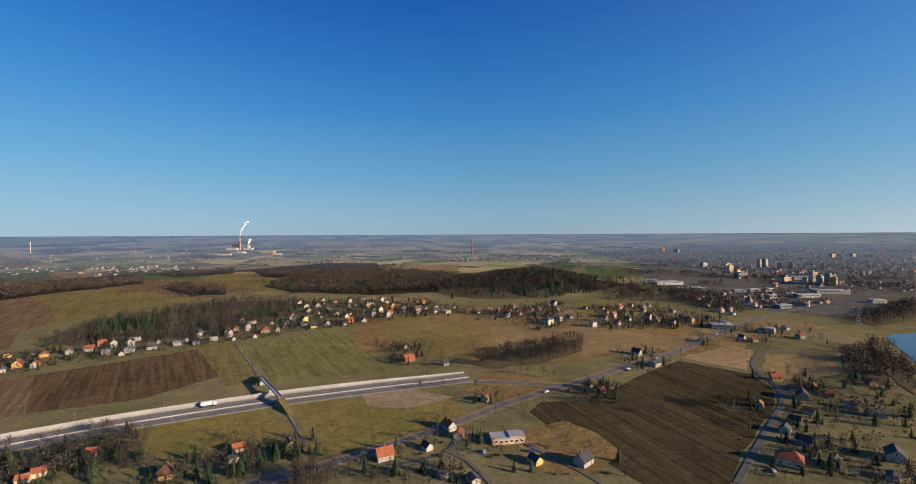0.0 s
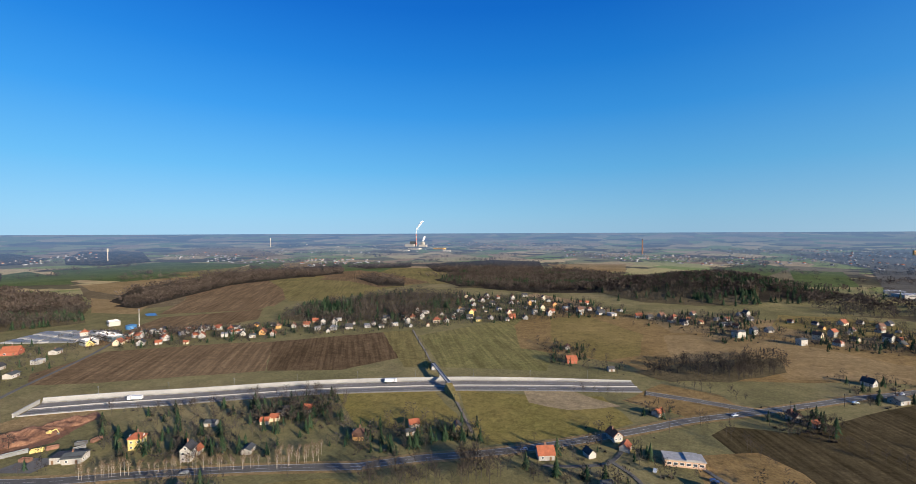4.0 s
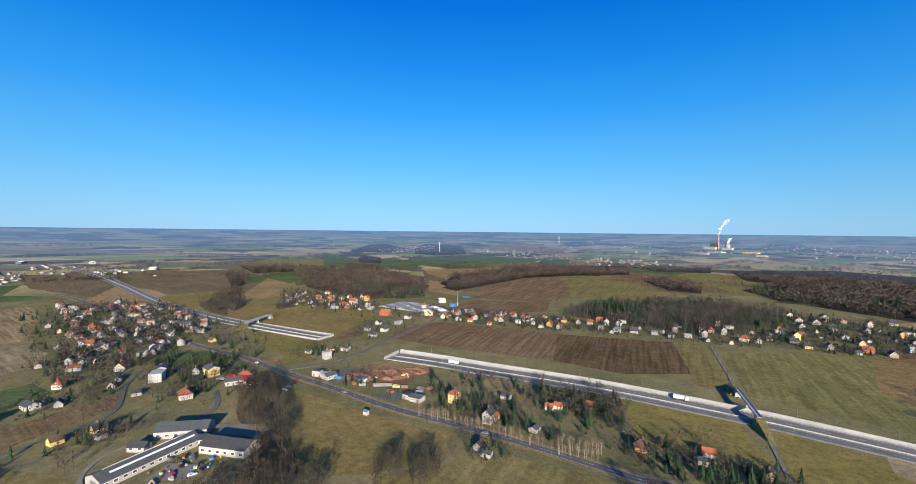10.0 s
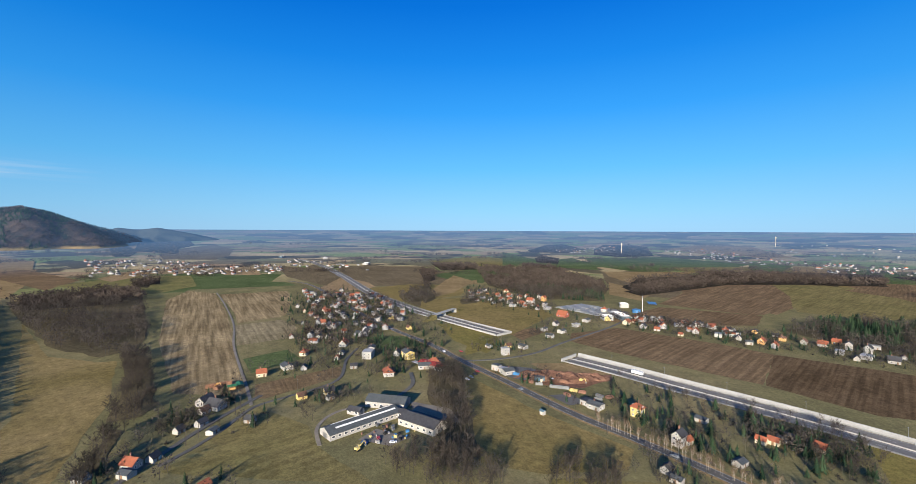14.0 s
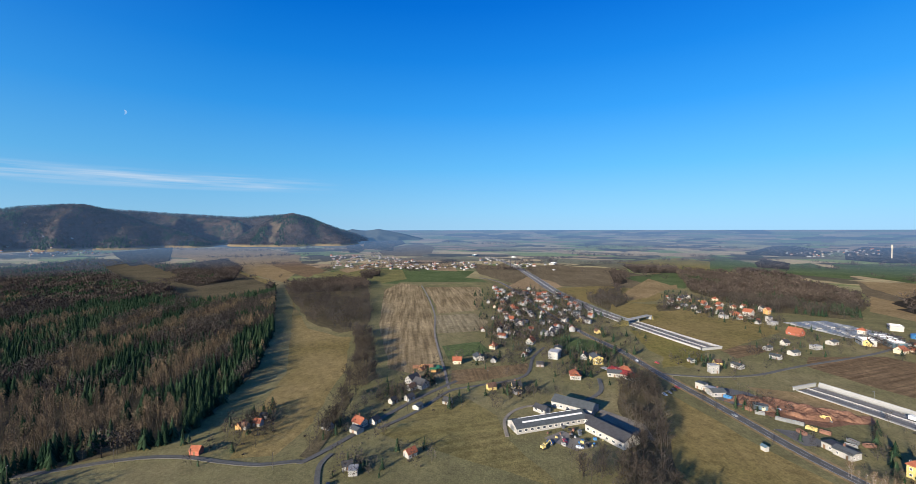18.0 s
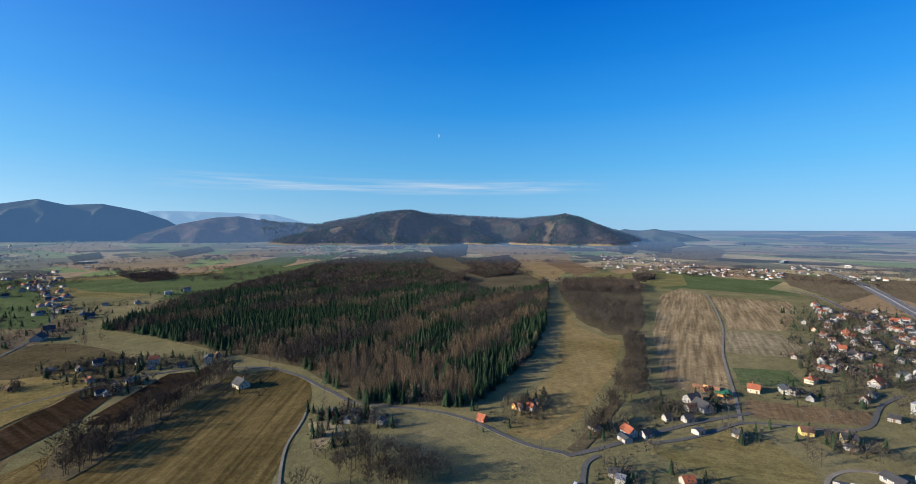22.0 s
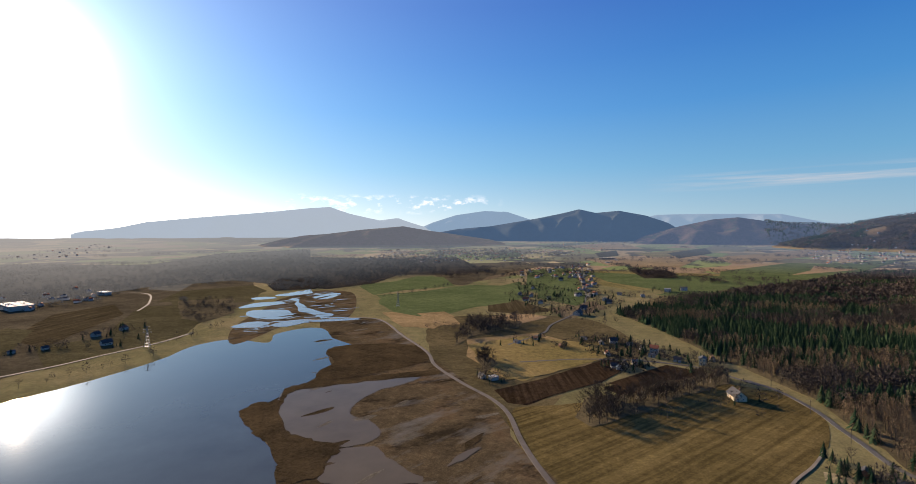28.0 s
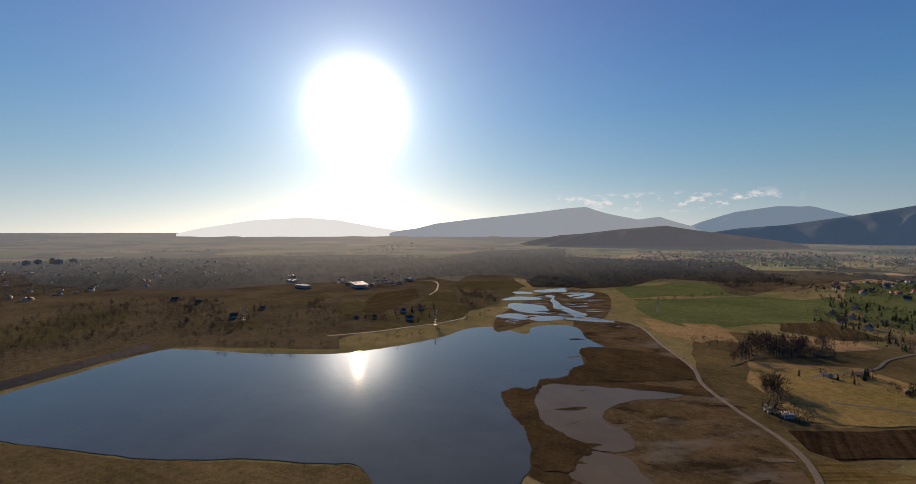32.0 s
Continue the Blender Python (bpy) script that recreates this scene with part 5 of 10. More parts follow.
VILLAGES.append(("valley_town", 60, [(643.3, -3876.4), (-95.4, -4164.6), (-100.9, -2811.7), (450.7, -2711.7)]))
VILLAGES.append(("road_village", 40, [(146.8, -1584), (90.8, -1655.9), (25, -839.5), (64.4, -797.1)]))
VILLAGES.append(("north_village", 150, [(-1819.4, -1129.9), (-1825.1, -881.2), (-1525.1, -522.4), (-1595.7, -374.4), (-1262.1, -282.2), (-1205.8, -523.8), (-1153.2, -686.1), (-1184.9, -736.6)]))
VILLAGES.append(("junction_works", 26, [(-1900, -424.5), (-1449.5, -50.5), (-1306, -45.5), (-1450.4, -324.2)]))
VILLAGES.append(("hill_village", 80, [(-2229.9, 1521.3), (-2245, 1837.1), (-1409.3, 1546.4), (-1337.9, 1303.5), (-1806.3, 1345.8)]))
VILLAGES.append(("ridge_village", 60, [(-1519, 1634.5), (-1115.1, 1683), (-950.5, 1580.9), (-1063.6, 1259.3)]))
VILLAGES.append(("plant_village", 70, [(-1311, 3087.4), (-810.6, 2674.8), (-488.4, 2910), (-741.5, 3342.8), (-1418.9, 3452.3)]))
VILLAGES.append(("mill_town", 130, [(-369.3, 2622.4), (248.1, 2420.1), (578.8, 2185.7), (520.3, 1782.6), (185.3, 1808.3), (-276.4, 2169.8)]))
VILLAGES.append(("town", 260, [(563.2, 1929.9), (725.1, 1697.7), (920.5, 1319.1), (926.7, 1112.1), (907.9, 864.5), (1979.9, 1887.1), (2233.3, 2682.5), (1719.3, 3058.3), (843.9, 2891.6)]))
VILLAGES.append(("town_edge", 50, [(415.8, 840), (682.3, 890.9), (626, 727.1), (396.1, 628)]))
VILLAGES.append(("valley_farms", 34, [(-1093.5, -2914.7), (-1234.1, -2764.6), (-1532.7, -2771.5), (-1900.4, -2755.9), (-1580.5, -2340.3), (-1006.5, -2213)]))
VILLAGES.append(("south_town", 140, [(1091.3, -1571.9), (1130.7, -2263.6), (537.4, -2727.5), (138.8, -2590.9), (354.8, -1800.8), (794.4, -1589.8)]))
VILLAGES.append(("lane_village", 26, [(319.9, -1339.6), (123.7, -1576.4), (77.5, -1177.4), (214.3, -1087.7)]))
VILLAGES.append(("slope_village", 34, [(-840.3, -2858.6), (-1260.9, -3129.6), (-1365.7, -2725), (-954.9, -2141.5), (-888.1, -2474.6)]))
VILLAGES.append(("east_town", 180, [(2385.1, 403.1), (2499.3, -54.8), (1866, -379.7), (1180.6, -239.8), (1113.9, 24.5), (1050.8, 178.7)]))
VILLAGES.append(("works", 30, [(1090.5, -401.7), (1089.7, -606), (835.9, -494.4), (868.2, -370.2)]))
VILLAGES.append(("village_core", 70, [(-884.9, -168), (-818.8, -28.5), (-613.8, 25.5), (-543.2, 8.6), (-468.3, -27.9), (-413.4, -54.6), (-461.1, -93), (-603.9, -107.8)]))
VILLAGES.append(("fieldside_back", 24, [(-590.4, 317.2), (-510.7, 388.8), (-435.4, 427), (-413.1, 405.1), (-475.1, 344.1), (-540.7, 297.9)]))
VILLAGES.append(("far_village", 40, [(-2411.6, 929.5), (-2686, 1444.2), (-2305.9, 1336), (-2133.6, 936.8)]))
VILLAGES.append(("sun_village", 40, [(2700.7, -1153.4), (3231.7, -1912.8), (2710.5, -1703.8), (2266.8, -1109.3)]))
BLOCKS = [(874, 1536, 25), (810, 1286, 38), (764, 1182, 29), (1045, 1497, 40), (1064, 1496, 44), (1042, 1399, 34), (1108, 1442, 31), (1174, 1391, 30), (871, 1059, 37), (847, 1010, 30), (869, 1009, 33), (859, 986, 27), (766, 1165, 22), (907, 1455, 28), (806, 1062, 20), (813, 1012, 22), (1210, 2413, 33), (1196, 2521, 34), (1225, 2410, 36), (1781, 1948, 24), (1680, 1938, 26), (2171, 301, 25), (2216, 277, 26), (2223, 238, 31), (2178, 217, 28), (2254, 182, 23)]
HALLS = [
    (488, 1013, 68, "w"), (483, 898, 53, "b"), (481, 1076, 29, "w"), (890, 1113, 54, "w"), (734, 853, 57, "w"), (651, 808, 43, "w"),
    (518, 689, 24, "b"), (570, 876, 23, "w"), (605, 884, 23, "w"), (641, 892, 16, "w"), (577, 795, 21, "w"), (714, 736, 23, "w"),
    (331, 543, 24, "b"), (-1882, -269, 37, "w"), (-1551, -82, 39, "w"), (-1973, -462, 33, "b"), (1077, -310, 33, "w"), (903, -406, 65, "w"),
    (958, -300, 38, "w"), (938, -554, 23, "w"), (1190, -342, 21, "b"), (33, -1974, 60, "w"), (-562, 317, 31, "w"), (-547, 292, 17, "w"),
    (-542, 314, 15, "b"), (-634, 367, 15, "w"), (68, 2122, 42, "w"), (121, 2056, 35, "w"), (217, 2061, 30, "w"), (-1313, 2582, 83, "w"),
    (-1161, 2650, 78, "o"), (-1290, 2389, 64, "w"), (-1027, 2457, 46, "w"),
]
DAM = [(455.5, 117.5), (464, 97.7), (472, 81.4), (502.5, 40.1), (548.3, -16.7)]
BRIDGE = [(-154.7, 341.2), (-130.7, 310.3)]
OVERPASS = [(-585.4, 61.3), (-625.6, 92.6)]

# ---- materials ----
def nodes_of(m):
    m.use_nodes = True
    t = m.node_tree
    return t, t.nodes, t.links, t.nodes["Principled BSDF"]


def noise_node(t, scale, detail=4, rough=0.6, stretch=None, turn=0.0):
    geo = t.nodes.new("ShaderNodeNewGeometry")
    mp = t.nodes.new("ShaderNodeMapping")
    if stretch:
        mp.vector_type = "TEXTURE"
        mp.inputs["Rotation"].default_value[2] = turn
        mp.inputs["Scale"].default_value = [1 / v for v in stretch]
    n = t.nodes.new("ShaderNodeTexNoise")
    n.inputs["Scale"].default_value, n.inputs["Detail"].default_value, n.inputs["Roughness"].default_value = scale, detail, rough
    t.links.new(geo.outputs["Position"], mp.inputs[0])
    t.links.new(mp.outputs[0], n.inputs["Vector"])
    return n


def ramp(t, src, stops):
    r = t.nodes.new("ShaderNodeValToRGB")
    e = r.color_ramp.elements
    while len(e) < len(stops):
        e.new(0.5)
    for el, (p, c) in zip(e, stops):
        el.position, el.color = p, (*c, 1)
    t.links.new(src, r.inputs[0])
    return r.outputs[0]


def mix(t, a, b, fac, mode="MIX"):
    m = t.nodes.new("ShaderNodeMix")
    m.data_type, m.blend_type = "RGBA", mode
    for s, v in ((6, a), (7, b), (0, fac)):
        if isinstance(v, bpy.types.NodeSocket):
            t.links.new(v, m.inputs[s])
        else:
            m.inputs[s].default_value = v if s == 0 else (*v, 1)
    return m.outputs[2]


def shade(c, k):
    return tuple(min(1, v * k) for v in c)


def surface(name, colour, rough=0.9, scale=0.3, fine=3.0, vary=0.3, metal=0.0, spec=0.3, bump=0.0):
    """A plain weathered surface with variation at two sizes."""
    m = bpy.data.materials.new(name)
    t, n, l, b = nodes_of(m)
    n1, n2 = noise_node(t, scale), noise_node(t, fine, 3)
    c = ramp(t, n1.outputs[0], [(0.3, shade(colour, 1 - vary)), (0.7, shade(colour, 1 + vary))])
    c = mix(t, c, ramp(t, n2.outputs[0], [(0.3, (0.75,) * 3), (0.7, (1.2,) * 3)]), 0.6, "MULTIPLY")
    rnd = n.new("ShaderNodeObjectInfo")
    c = mix(t, c, ramp(t, rnd.outputs["Random"], [(0, (0.8, 0.8, 0.82)), (1, (1.15, 1.12, 1.08))]), 0.7, "MULTIPLY")
    l.new(c, b.inputs["Base Color"])
    b.inputs["Roughness"].default_value, b.inputs["Metallic"].default_value, b.inputs["Specular IOR Level"].default_value = rough, metal, spec
    if bump:
        bn = n.new("ShaderNodeBump")
        bn.inputs["Strength"].default_value, bn.inputs["Distance"].default_value = bump, 0.3
        l.new(n2.outputs[0], bn.inputs["Height"])
        l.new(bn.outputs[0], b.inputs["Normal"])
    return m


def soil(name, low, high, angle, spacing, lines=0.5, patch=0.012, fleck=0.35):
    """Farmland: large patches, clods or tufts, and rows of plough or drill lines."""
    m = bpy.data.materials.new(name)
    t, n, l, b = nodes_of(m)
    big, mid, small = noise_node(t, patch, 5), noise_node(t, 0.09, 4), noise_node(t, fleck * 0.7, 6, 0.8)
    c = ramp(t, big.outputs[0], [(0.32, low), (0.68, high)])
    c = mix(t, c, ramp(t, mid.outputs[0], [(0.32, (0.62,) * 3), (0.68, (1.36, 1.32, 1.22))]), 0.38, "MULTIPLY")
    c = mix(t, c, ramp(t, small.outputs[0], [(0.34, (0.5,) * 3), (0.66, (1.5,) * 3)]), 0.6, "MULTIPLY")
    grain = noise_node(t, 0.9, 4, 0.85)
    c = mix(t, c, ramp(t, grain.outputs[0], [(0.36, (0.55, 0.55, 0.58)), (0.64, (1.45, 1.45, 1.4))]), 0.55, "MULTIPLY")
    row = noise_node(t, 1.0, 2, 0.5, (1 / spacing, 0.012, 0.01), radians(angle - 90))
    wide = noise_node(t, 1.0, 2, 0.5, (0.22 / spacing, 0.004, 0.01), radians(angle - 90))
    c = mix(t, c, ramp(t, row.outputs[0], [(0.35, (0.6, 0.58, 0.56)), (0.65, (1.35, 1.32, 1.28))]), lines, "MULTIPLY")
    c = mix(t, c, ramp(t, wide.outputs[0], [(0.38, (0.7, 0.7, 0.68)), (0.62, (1.25, 1.24, 1.2))]), lines * 0.4, "MULTIPLY")
    l.new(c, b.inputs["Base Color"])
    b.inputs["Roughness"].default_value, b.inputs["Specular IOR Level"].default_value = 1.0, 0.0
    bn = n.new("ShaderNodeBump")
    bn.inputs["Strength"].default_value, bn.inputs["Distance"].default_value = 0.6, 0.5
    l.new(small.outputs[0], bn.inputs["Height"])
    l.new(bn.outputs[0], b.inputs["Normal"])
    return m


def foliage(name, low, high, rough=0.9):
    """Tree stuff, each tree with its own shade by the attribute 'tint'."""
    m = bpy.data.materials.new(name)
    t, n, l, b = nodes_of(m)
    a = n.new("ShaderNodeAttribute")
    a.attribute_name = "tint"
    geo = n.new("ShaderNodeNewGeometry")
    c = ramp(t, a.outputs["Fac"], [(0, low), (1, high)])
    c = mix(t, c, ramp(t, geo.outputs["Random Per Island"], [(0, (0.7,) * 3), (1, (1.3,) * 3)]), 0.8, "MULTIPLY")
    l.new(c, b.inputs["Base Color"])
    b.inputs["Roughness"].default_value, b.inputs["Specular IOR Level"].default_value = rough, 0.0
    return m


def far_ground():
    """Winter grass near by; a patchwork of fields, woods and hedges far off."""
    m = bpy.data.materials.new("ground")
    t, n, l, b = nodes_of(m)
    big, mid, small = noise_node(t, 0.008, 6), noise_node(t, 0.06, 4), noise_node(t, 0.35, 5, 0.75)
    near = ramp(t, big.outputs[0], [(0.3, (0.116, 0.109, 0.052)), (0.5, (0.166, 0.146, 0.07)), (0.7, (0.224, 0.182, 0.095))])
    # far patchwork
    warp = noise_node(t, 0.0015, 3)
    geo = n.new("ShaderNodeNewGeometry")
    add = n.new("ShaderNodeVectorMath")
    add.operation = "MULTIPLY_ADD"
    add.inputs[1].default_value = (300, 300, 0)
    l.new(warp.outputs["Color"], add.inputs[0])
    l.new(geo.outputs["Position"], add.inputs[2])
    mp = n.new("ShaderNodeMapping")
    mp.inputs["Rotation"].default_value[2] = 0.5
    mp.inputs["Scale"].default_value = (0.0062, 0.0042, 0.0)
    l.new(add.outputs[0], mp.inputs[0])
    vor = n.new("ShaderNodeTexVoronoi")
    vor.distance = "CHEBYCHEV"
    vor.inputs["Scale"].default_value = 1.0
    l.new(mp.outputs[0], vor.inputs["Vector"])
    sep = n.new("ShaderNodeSeparateColor")
    l.new(vor.outputs["Color"], sep.inputs[0])
    far = ramp(t, sep.outputs[0], [(0.0, (0.136, 0.126, 0.076)), (0.15, (0.168, 0.140, 0.092)), (0.17, (0.151, 0.203, 0.076)), (0.4, (0.219, 0.251, 0.092)), (0.42, (0.284, 0.203, 0.124)), (0.6, (0.370, 0.281, 0.155)), (0.62, (0.168, 0.155, 0.092)), (0.75, (0.202, 0.203, 0.107)), (0.77, (0.452, 0.343, 0.184)), (1.0, (0.270, 0.265, 0.124))])
    wood = noise_node(t, 0.0024, 5)
    far = mix(t, far, (0.055, 0.052, 0.044), ramp(t, wood.outputs[0], [(0.55, (0,) * 3), (0.57, (0.9,) * 3)]))
    rad = n.new("ShaderNodeVectorMath")
    rad.operation = "LENGTH"
    l.new(geo.outputs["Position"], rad.inputs[0])
    rng = n.new("ShaderNodeMapRange")
    rng.inputs["From Min"].default_value, rng.inputs["From Max"].default_value = 900, 1500
    l.new(rad.outputs["Value"], rng.inputs["Value"])
    c = mix(t, near, far, rng.outputs[0])
    grain = noise_node(t, 0.9, 4, 0.85)
    c = mix(t, c, ramp(t, grain.outputs[0], [(0.36, (0.55, 0.55, 0.58)), (0.64, (1.45, 1.45, 1.4))]), 0.5, "MULTIPLY")
    # wooded hills
    at = n.new("ShaderNodeAttribute")
    at.attribute_name = "wooded"
    c = mix(t, c, (0.03, 0.026, 0.02), at.outputs["Fac"])
    c = mix(t, c, ramp(t, mid.outputs[0], [(0.32, (0.62,) * 3), (0.68, (1.36, 1.32, 1.22))]), 0.45, "MULTIPLY")
    c = mix(t, c, ramp(t, small.outputs[0], [(0.3, (0.55,) * 3), (0.7, (1.4,) * 3)]), 0.6, "MULTIPLY")
    l.new(c, b.inputs["Base Color"])
    b.inputs["Roughness"].default_value, b.inputs["Specular IOR Level"].default_value = 1.0, 0.0
    bn = n.new("ShaderNodeBump")
    bn.inputs["Strength"].default_value, bn.inputs["Distance"].default_value = 0.6, 0.5
    l.new(small.outputs[0], bn.inputs["Height"])
    l.new(bn.outputs[0], b.inputs["Normal"])
    return m


def water(name, colour, rough, ripple=0.02, gloss=0.5):
    m = bpy.data.materials.new(name)
    t, n, l, b = nodes_of(m)
    n1, n2 = noise_node(t, 0.03, 6), noise_node(t, 0.6, 3)
    l.new(ramp(t, n1.outputs[0], [(0.3, shade(colour, 0.85)), (0.7, shade(colour, 1.15))]), b.inputs["Base Color"])
    b.inputs["Specular IOR Level"].default_value = gloss
    b.inputs["Roughness"].default_value, b.inputs["IOR"].default_value = rough, 1.33
    bn = n.new("ShaderNodeBump")
    bn.inputs["Strength"].default_value, bn.inputs["Distance"].default_value = ripple, 0.1
    l.new(n2.outputs[0], bn.inputs["Height"])
    l.new(bn.outputs[0], b.inputs["Normal"])
    return m


SOIL = {
    "plough": soil("ploughed_soil", (0.028, 0.019, 0.012), (0.042, 0.029, 0.018), 110, 3.2, 0.8),
    "plough2": soil("brown_soil", (0.088, 0.06, 0.034), (0.132, 0.092, 0.054), 125, 3.4, 0.7),
    "plough3": soil("pale_brown_soil", (0.132, 0.09, 0.051), (0.184, 0.128, 0.074), 125, 3.4, 0.6),
    "plough4": soil("brown_stubble", (0.136, 0.092, 0.049), (0.186, 0.132, 0.074), 22, 2.0, 0.4),
    "brown_far": soil("far_brown_soil", (0.116, 0.090, 0.053), (0.166, 0.130, 0.080), 10, 3.0, 0.3),
    "olive": soil("olive_grass", (0.134, 0.116, 0.046), (0.2, 0.162, 0.07), 121, 4.0, 0.4),
    "olive2": soil("dry_meadow", (0.151, 0.122, 0.045), (0.225, 0.166, 0.069), 40, 3.0, 0.15),
    "meadow": soil("hollow_meadow", (0.142, 0.112, 0.041), (0.239, 0.178, 0.080), 40, 3.0, 0.12),
    "green": soil("winter_crop", (0.136, 0.128, 0.05), (0.196, 0.17, 0.073), 121, 4.0, 0.5),
    "green2": soil("pasture", (0.140, 0.125, 0.039), (0.218, 0.168, 0.060), 60, 3.0, 0.15),
    "green3": soil("green_crop", (0.069, 0.092, 0.037), (0.103, 0.127, 0.053), 60, 3.0, 0.15),
    "plough5": soil("dark_ploughed_soil", (0.048, 0.039, 0.021), (0.075, 0.060, 0.034), 110, 3.2, 0.8),
    "tan": soil("straw_field", (0.237, 0.165, 0.090), (0.324, 0.227, 0.124), 22, 3.0, 0.25),
    "tan2": soil("dry_grass", (0.189, 0.133, 0.065), (0.276, 0.196, 0.099), 22, 3.0, 0.15),
    "golden": soil("cut_field", (0.084, 0.065, 0.026), (0.139, 0.105, 0.043), 53, 2.8, 0.75),
    "stubble": soil("stubble", (0.196, 0.146, 0.080), (0.286, 0.220, 0.124), 22, 4.0, 0.85),
    "stubble2": soil("pale_stubble", (0.196, 0.161, 0.094), (0.274, 0.226, 0.138), 22, 4.0, 0.7),
    "rough_grass": soil("reed_patch", (0.196, 0.149, 0.087), (0.297, 0.231, 0.138), 0, 3, 0.0),
    "rubble": soil("orange_earth", (0.165, 0.089, 0.058), (0.235, 0.13, 0.085), 0, 3, 0.0),
    "yard": surface("yard_asphalt", (0.1, 0.097, 0.092), 0.95, 0.05, 1.0),
    "forest_floor": soil("forest_floor", (0.074, 0.062, 0.037), (0.121, 0.098, 0.057), 0, 3, 0.0),
    "reeds": soil("brown_reeds", (0.032, 0.024, 0.014), (0.070, 0.050, 0.026), 60, 3, 0.1, 0.03),
    "silt": soil("pale_silt", (0.084, 0.074, 0.054), (0.129, 0.112, 0.083), 60, 4, 0.3, 0.05),
    "dry_slope": soil("golden_slope", (0.164, 0.112, 0.048), (0.251, 0.172, 0.080), 40, 4, 0.25),
    "sedge": soil("brown_sedge", (0.066, 0.055, 0.028), (0.118, 0.094, 0.048), 30, 3, 0.2),
    # dull dark tone paints in how grass looks against the sun
    "wet_pasture": soil("wet_pasture", (0.052, 0.047, 0.024), (0.088, 0.076, 0.040), 10, 3, 0.2),
    "far_woods": soil("far_woods", (0.030, 0.026, 0.020), (0.052, 0.043, 0.032), 0, 3, 0.0),
    "town_ground": soil("town_ground", (0.088, 0.085, 0.075), (0.13, 0.122, 0.105), 20, 6, 0.2),
    # brown pasture, its colour darkened to look backlit
    "heath": soil("brown_pasture", (0.059, 0.050, 0.032), (0.106, 0.088, 0.055), 10, 3, 0.2),
}


def marsh():
    """Wet ground: brown sedge, dark reed beds and grey silt in drawn-out streaks."""
    m = soil("marsh", (0.06, 0.046, 0.026), (0.105, 0.078, 0.044), 60, 8, 0.2, 0.02)
    t, n, l, b = nodes_of(m)
    base = b.inputs["Base Color"].links[0].from_socket
    silt = noise_node(t, 1.0, 6, 0.65, (0.05, 0.016, 0.05), radians(-30))
    reed = noise_node(t, 1.0, 6, 0.7, (0.035, 0.02, 0.05), radians(-55))
    rust = noise_node(t, 0.02, 5, 0.7)
    c = mix(t, base, (0.105, 0.066, 0.034), ramp(t, rust.outputs[0], [(0.52, (0,) * 3), (0.66, (0.6,) * 3)]))
    c = mix(t, c, (0.022, 0.017, 0.011), ramp(t, reed.outputs[0], [(0.53, (0,) * 3), (0.62, (0.85,) * 3)]))
    c = mix(t, c, (0.14, 0.132, 0.112), ramp(t, silt.outputs[0], [(0.53, (0,) * 3), (0.68, (0.7,) * 3)]))
    l.new(c, b.inputs["Base Color"])
    b.inputs["Roughness"].default_value, b.inputs["Specular IOR Level"].default_value = 1.0, 0.0
    return m


SOIL["marsh"] = marsh()


# colours of the painted haze, from away from the sun to toward it
HAZE_TINTS = [(0.0, (0.075, 0.135, 0.235)), (0.5, (0.08, 0.138, 0.225)), (0.7, (0.1, 0.145, 0.195)), (0.85, (0.125, 0.158, 0.19)), (0.93, (0.15, 0.178, 0.2)), (0.98, (0.185, 0.205, 0.215)), (1.0, (0.23, 0.24, 0.24))]


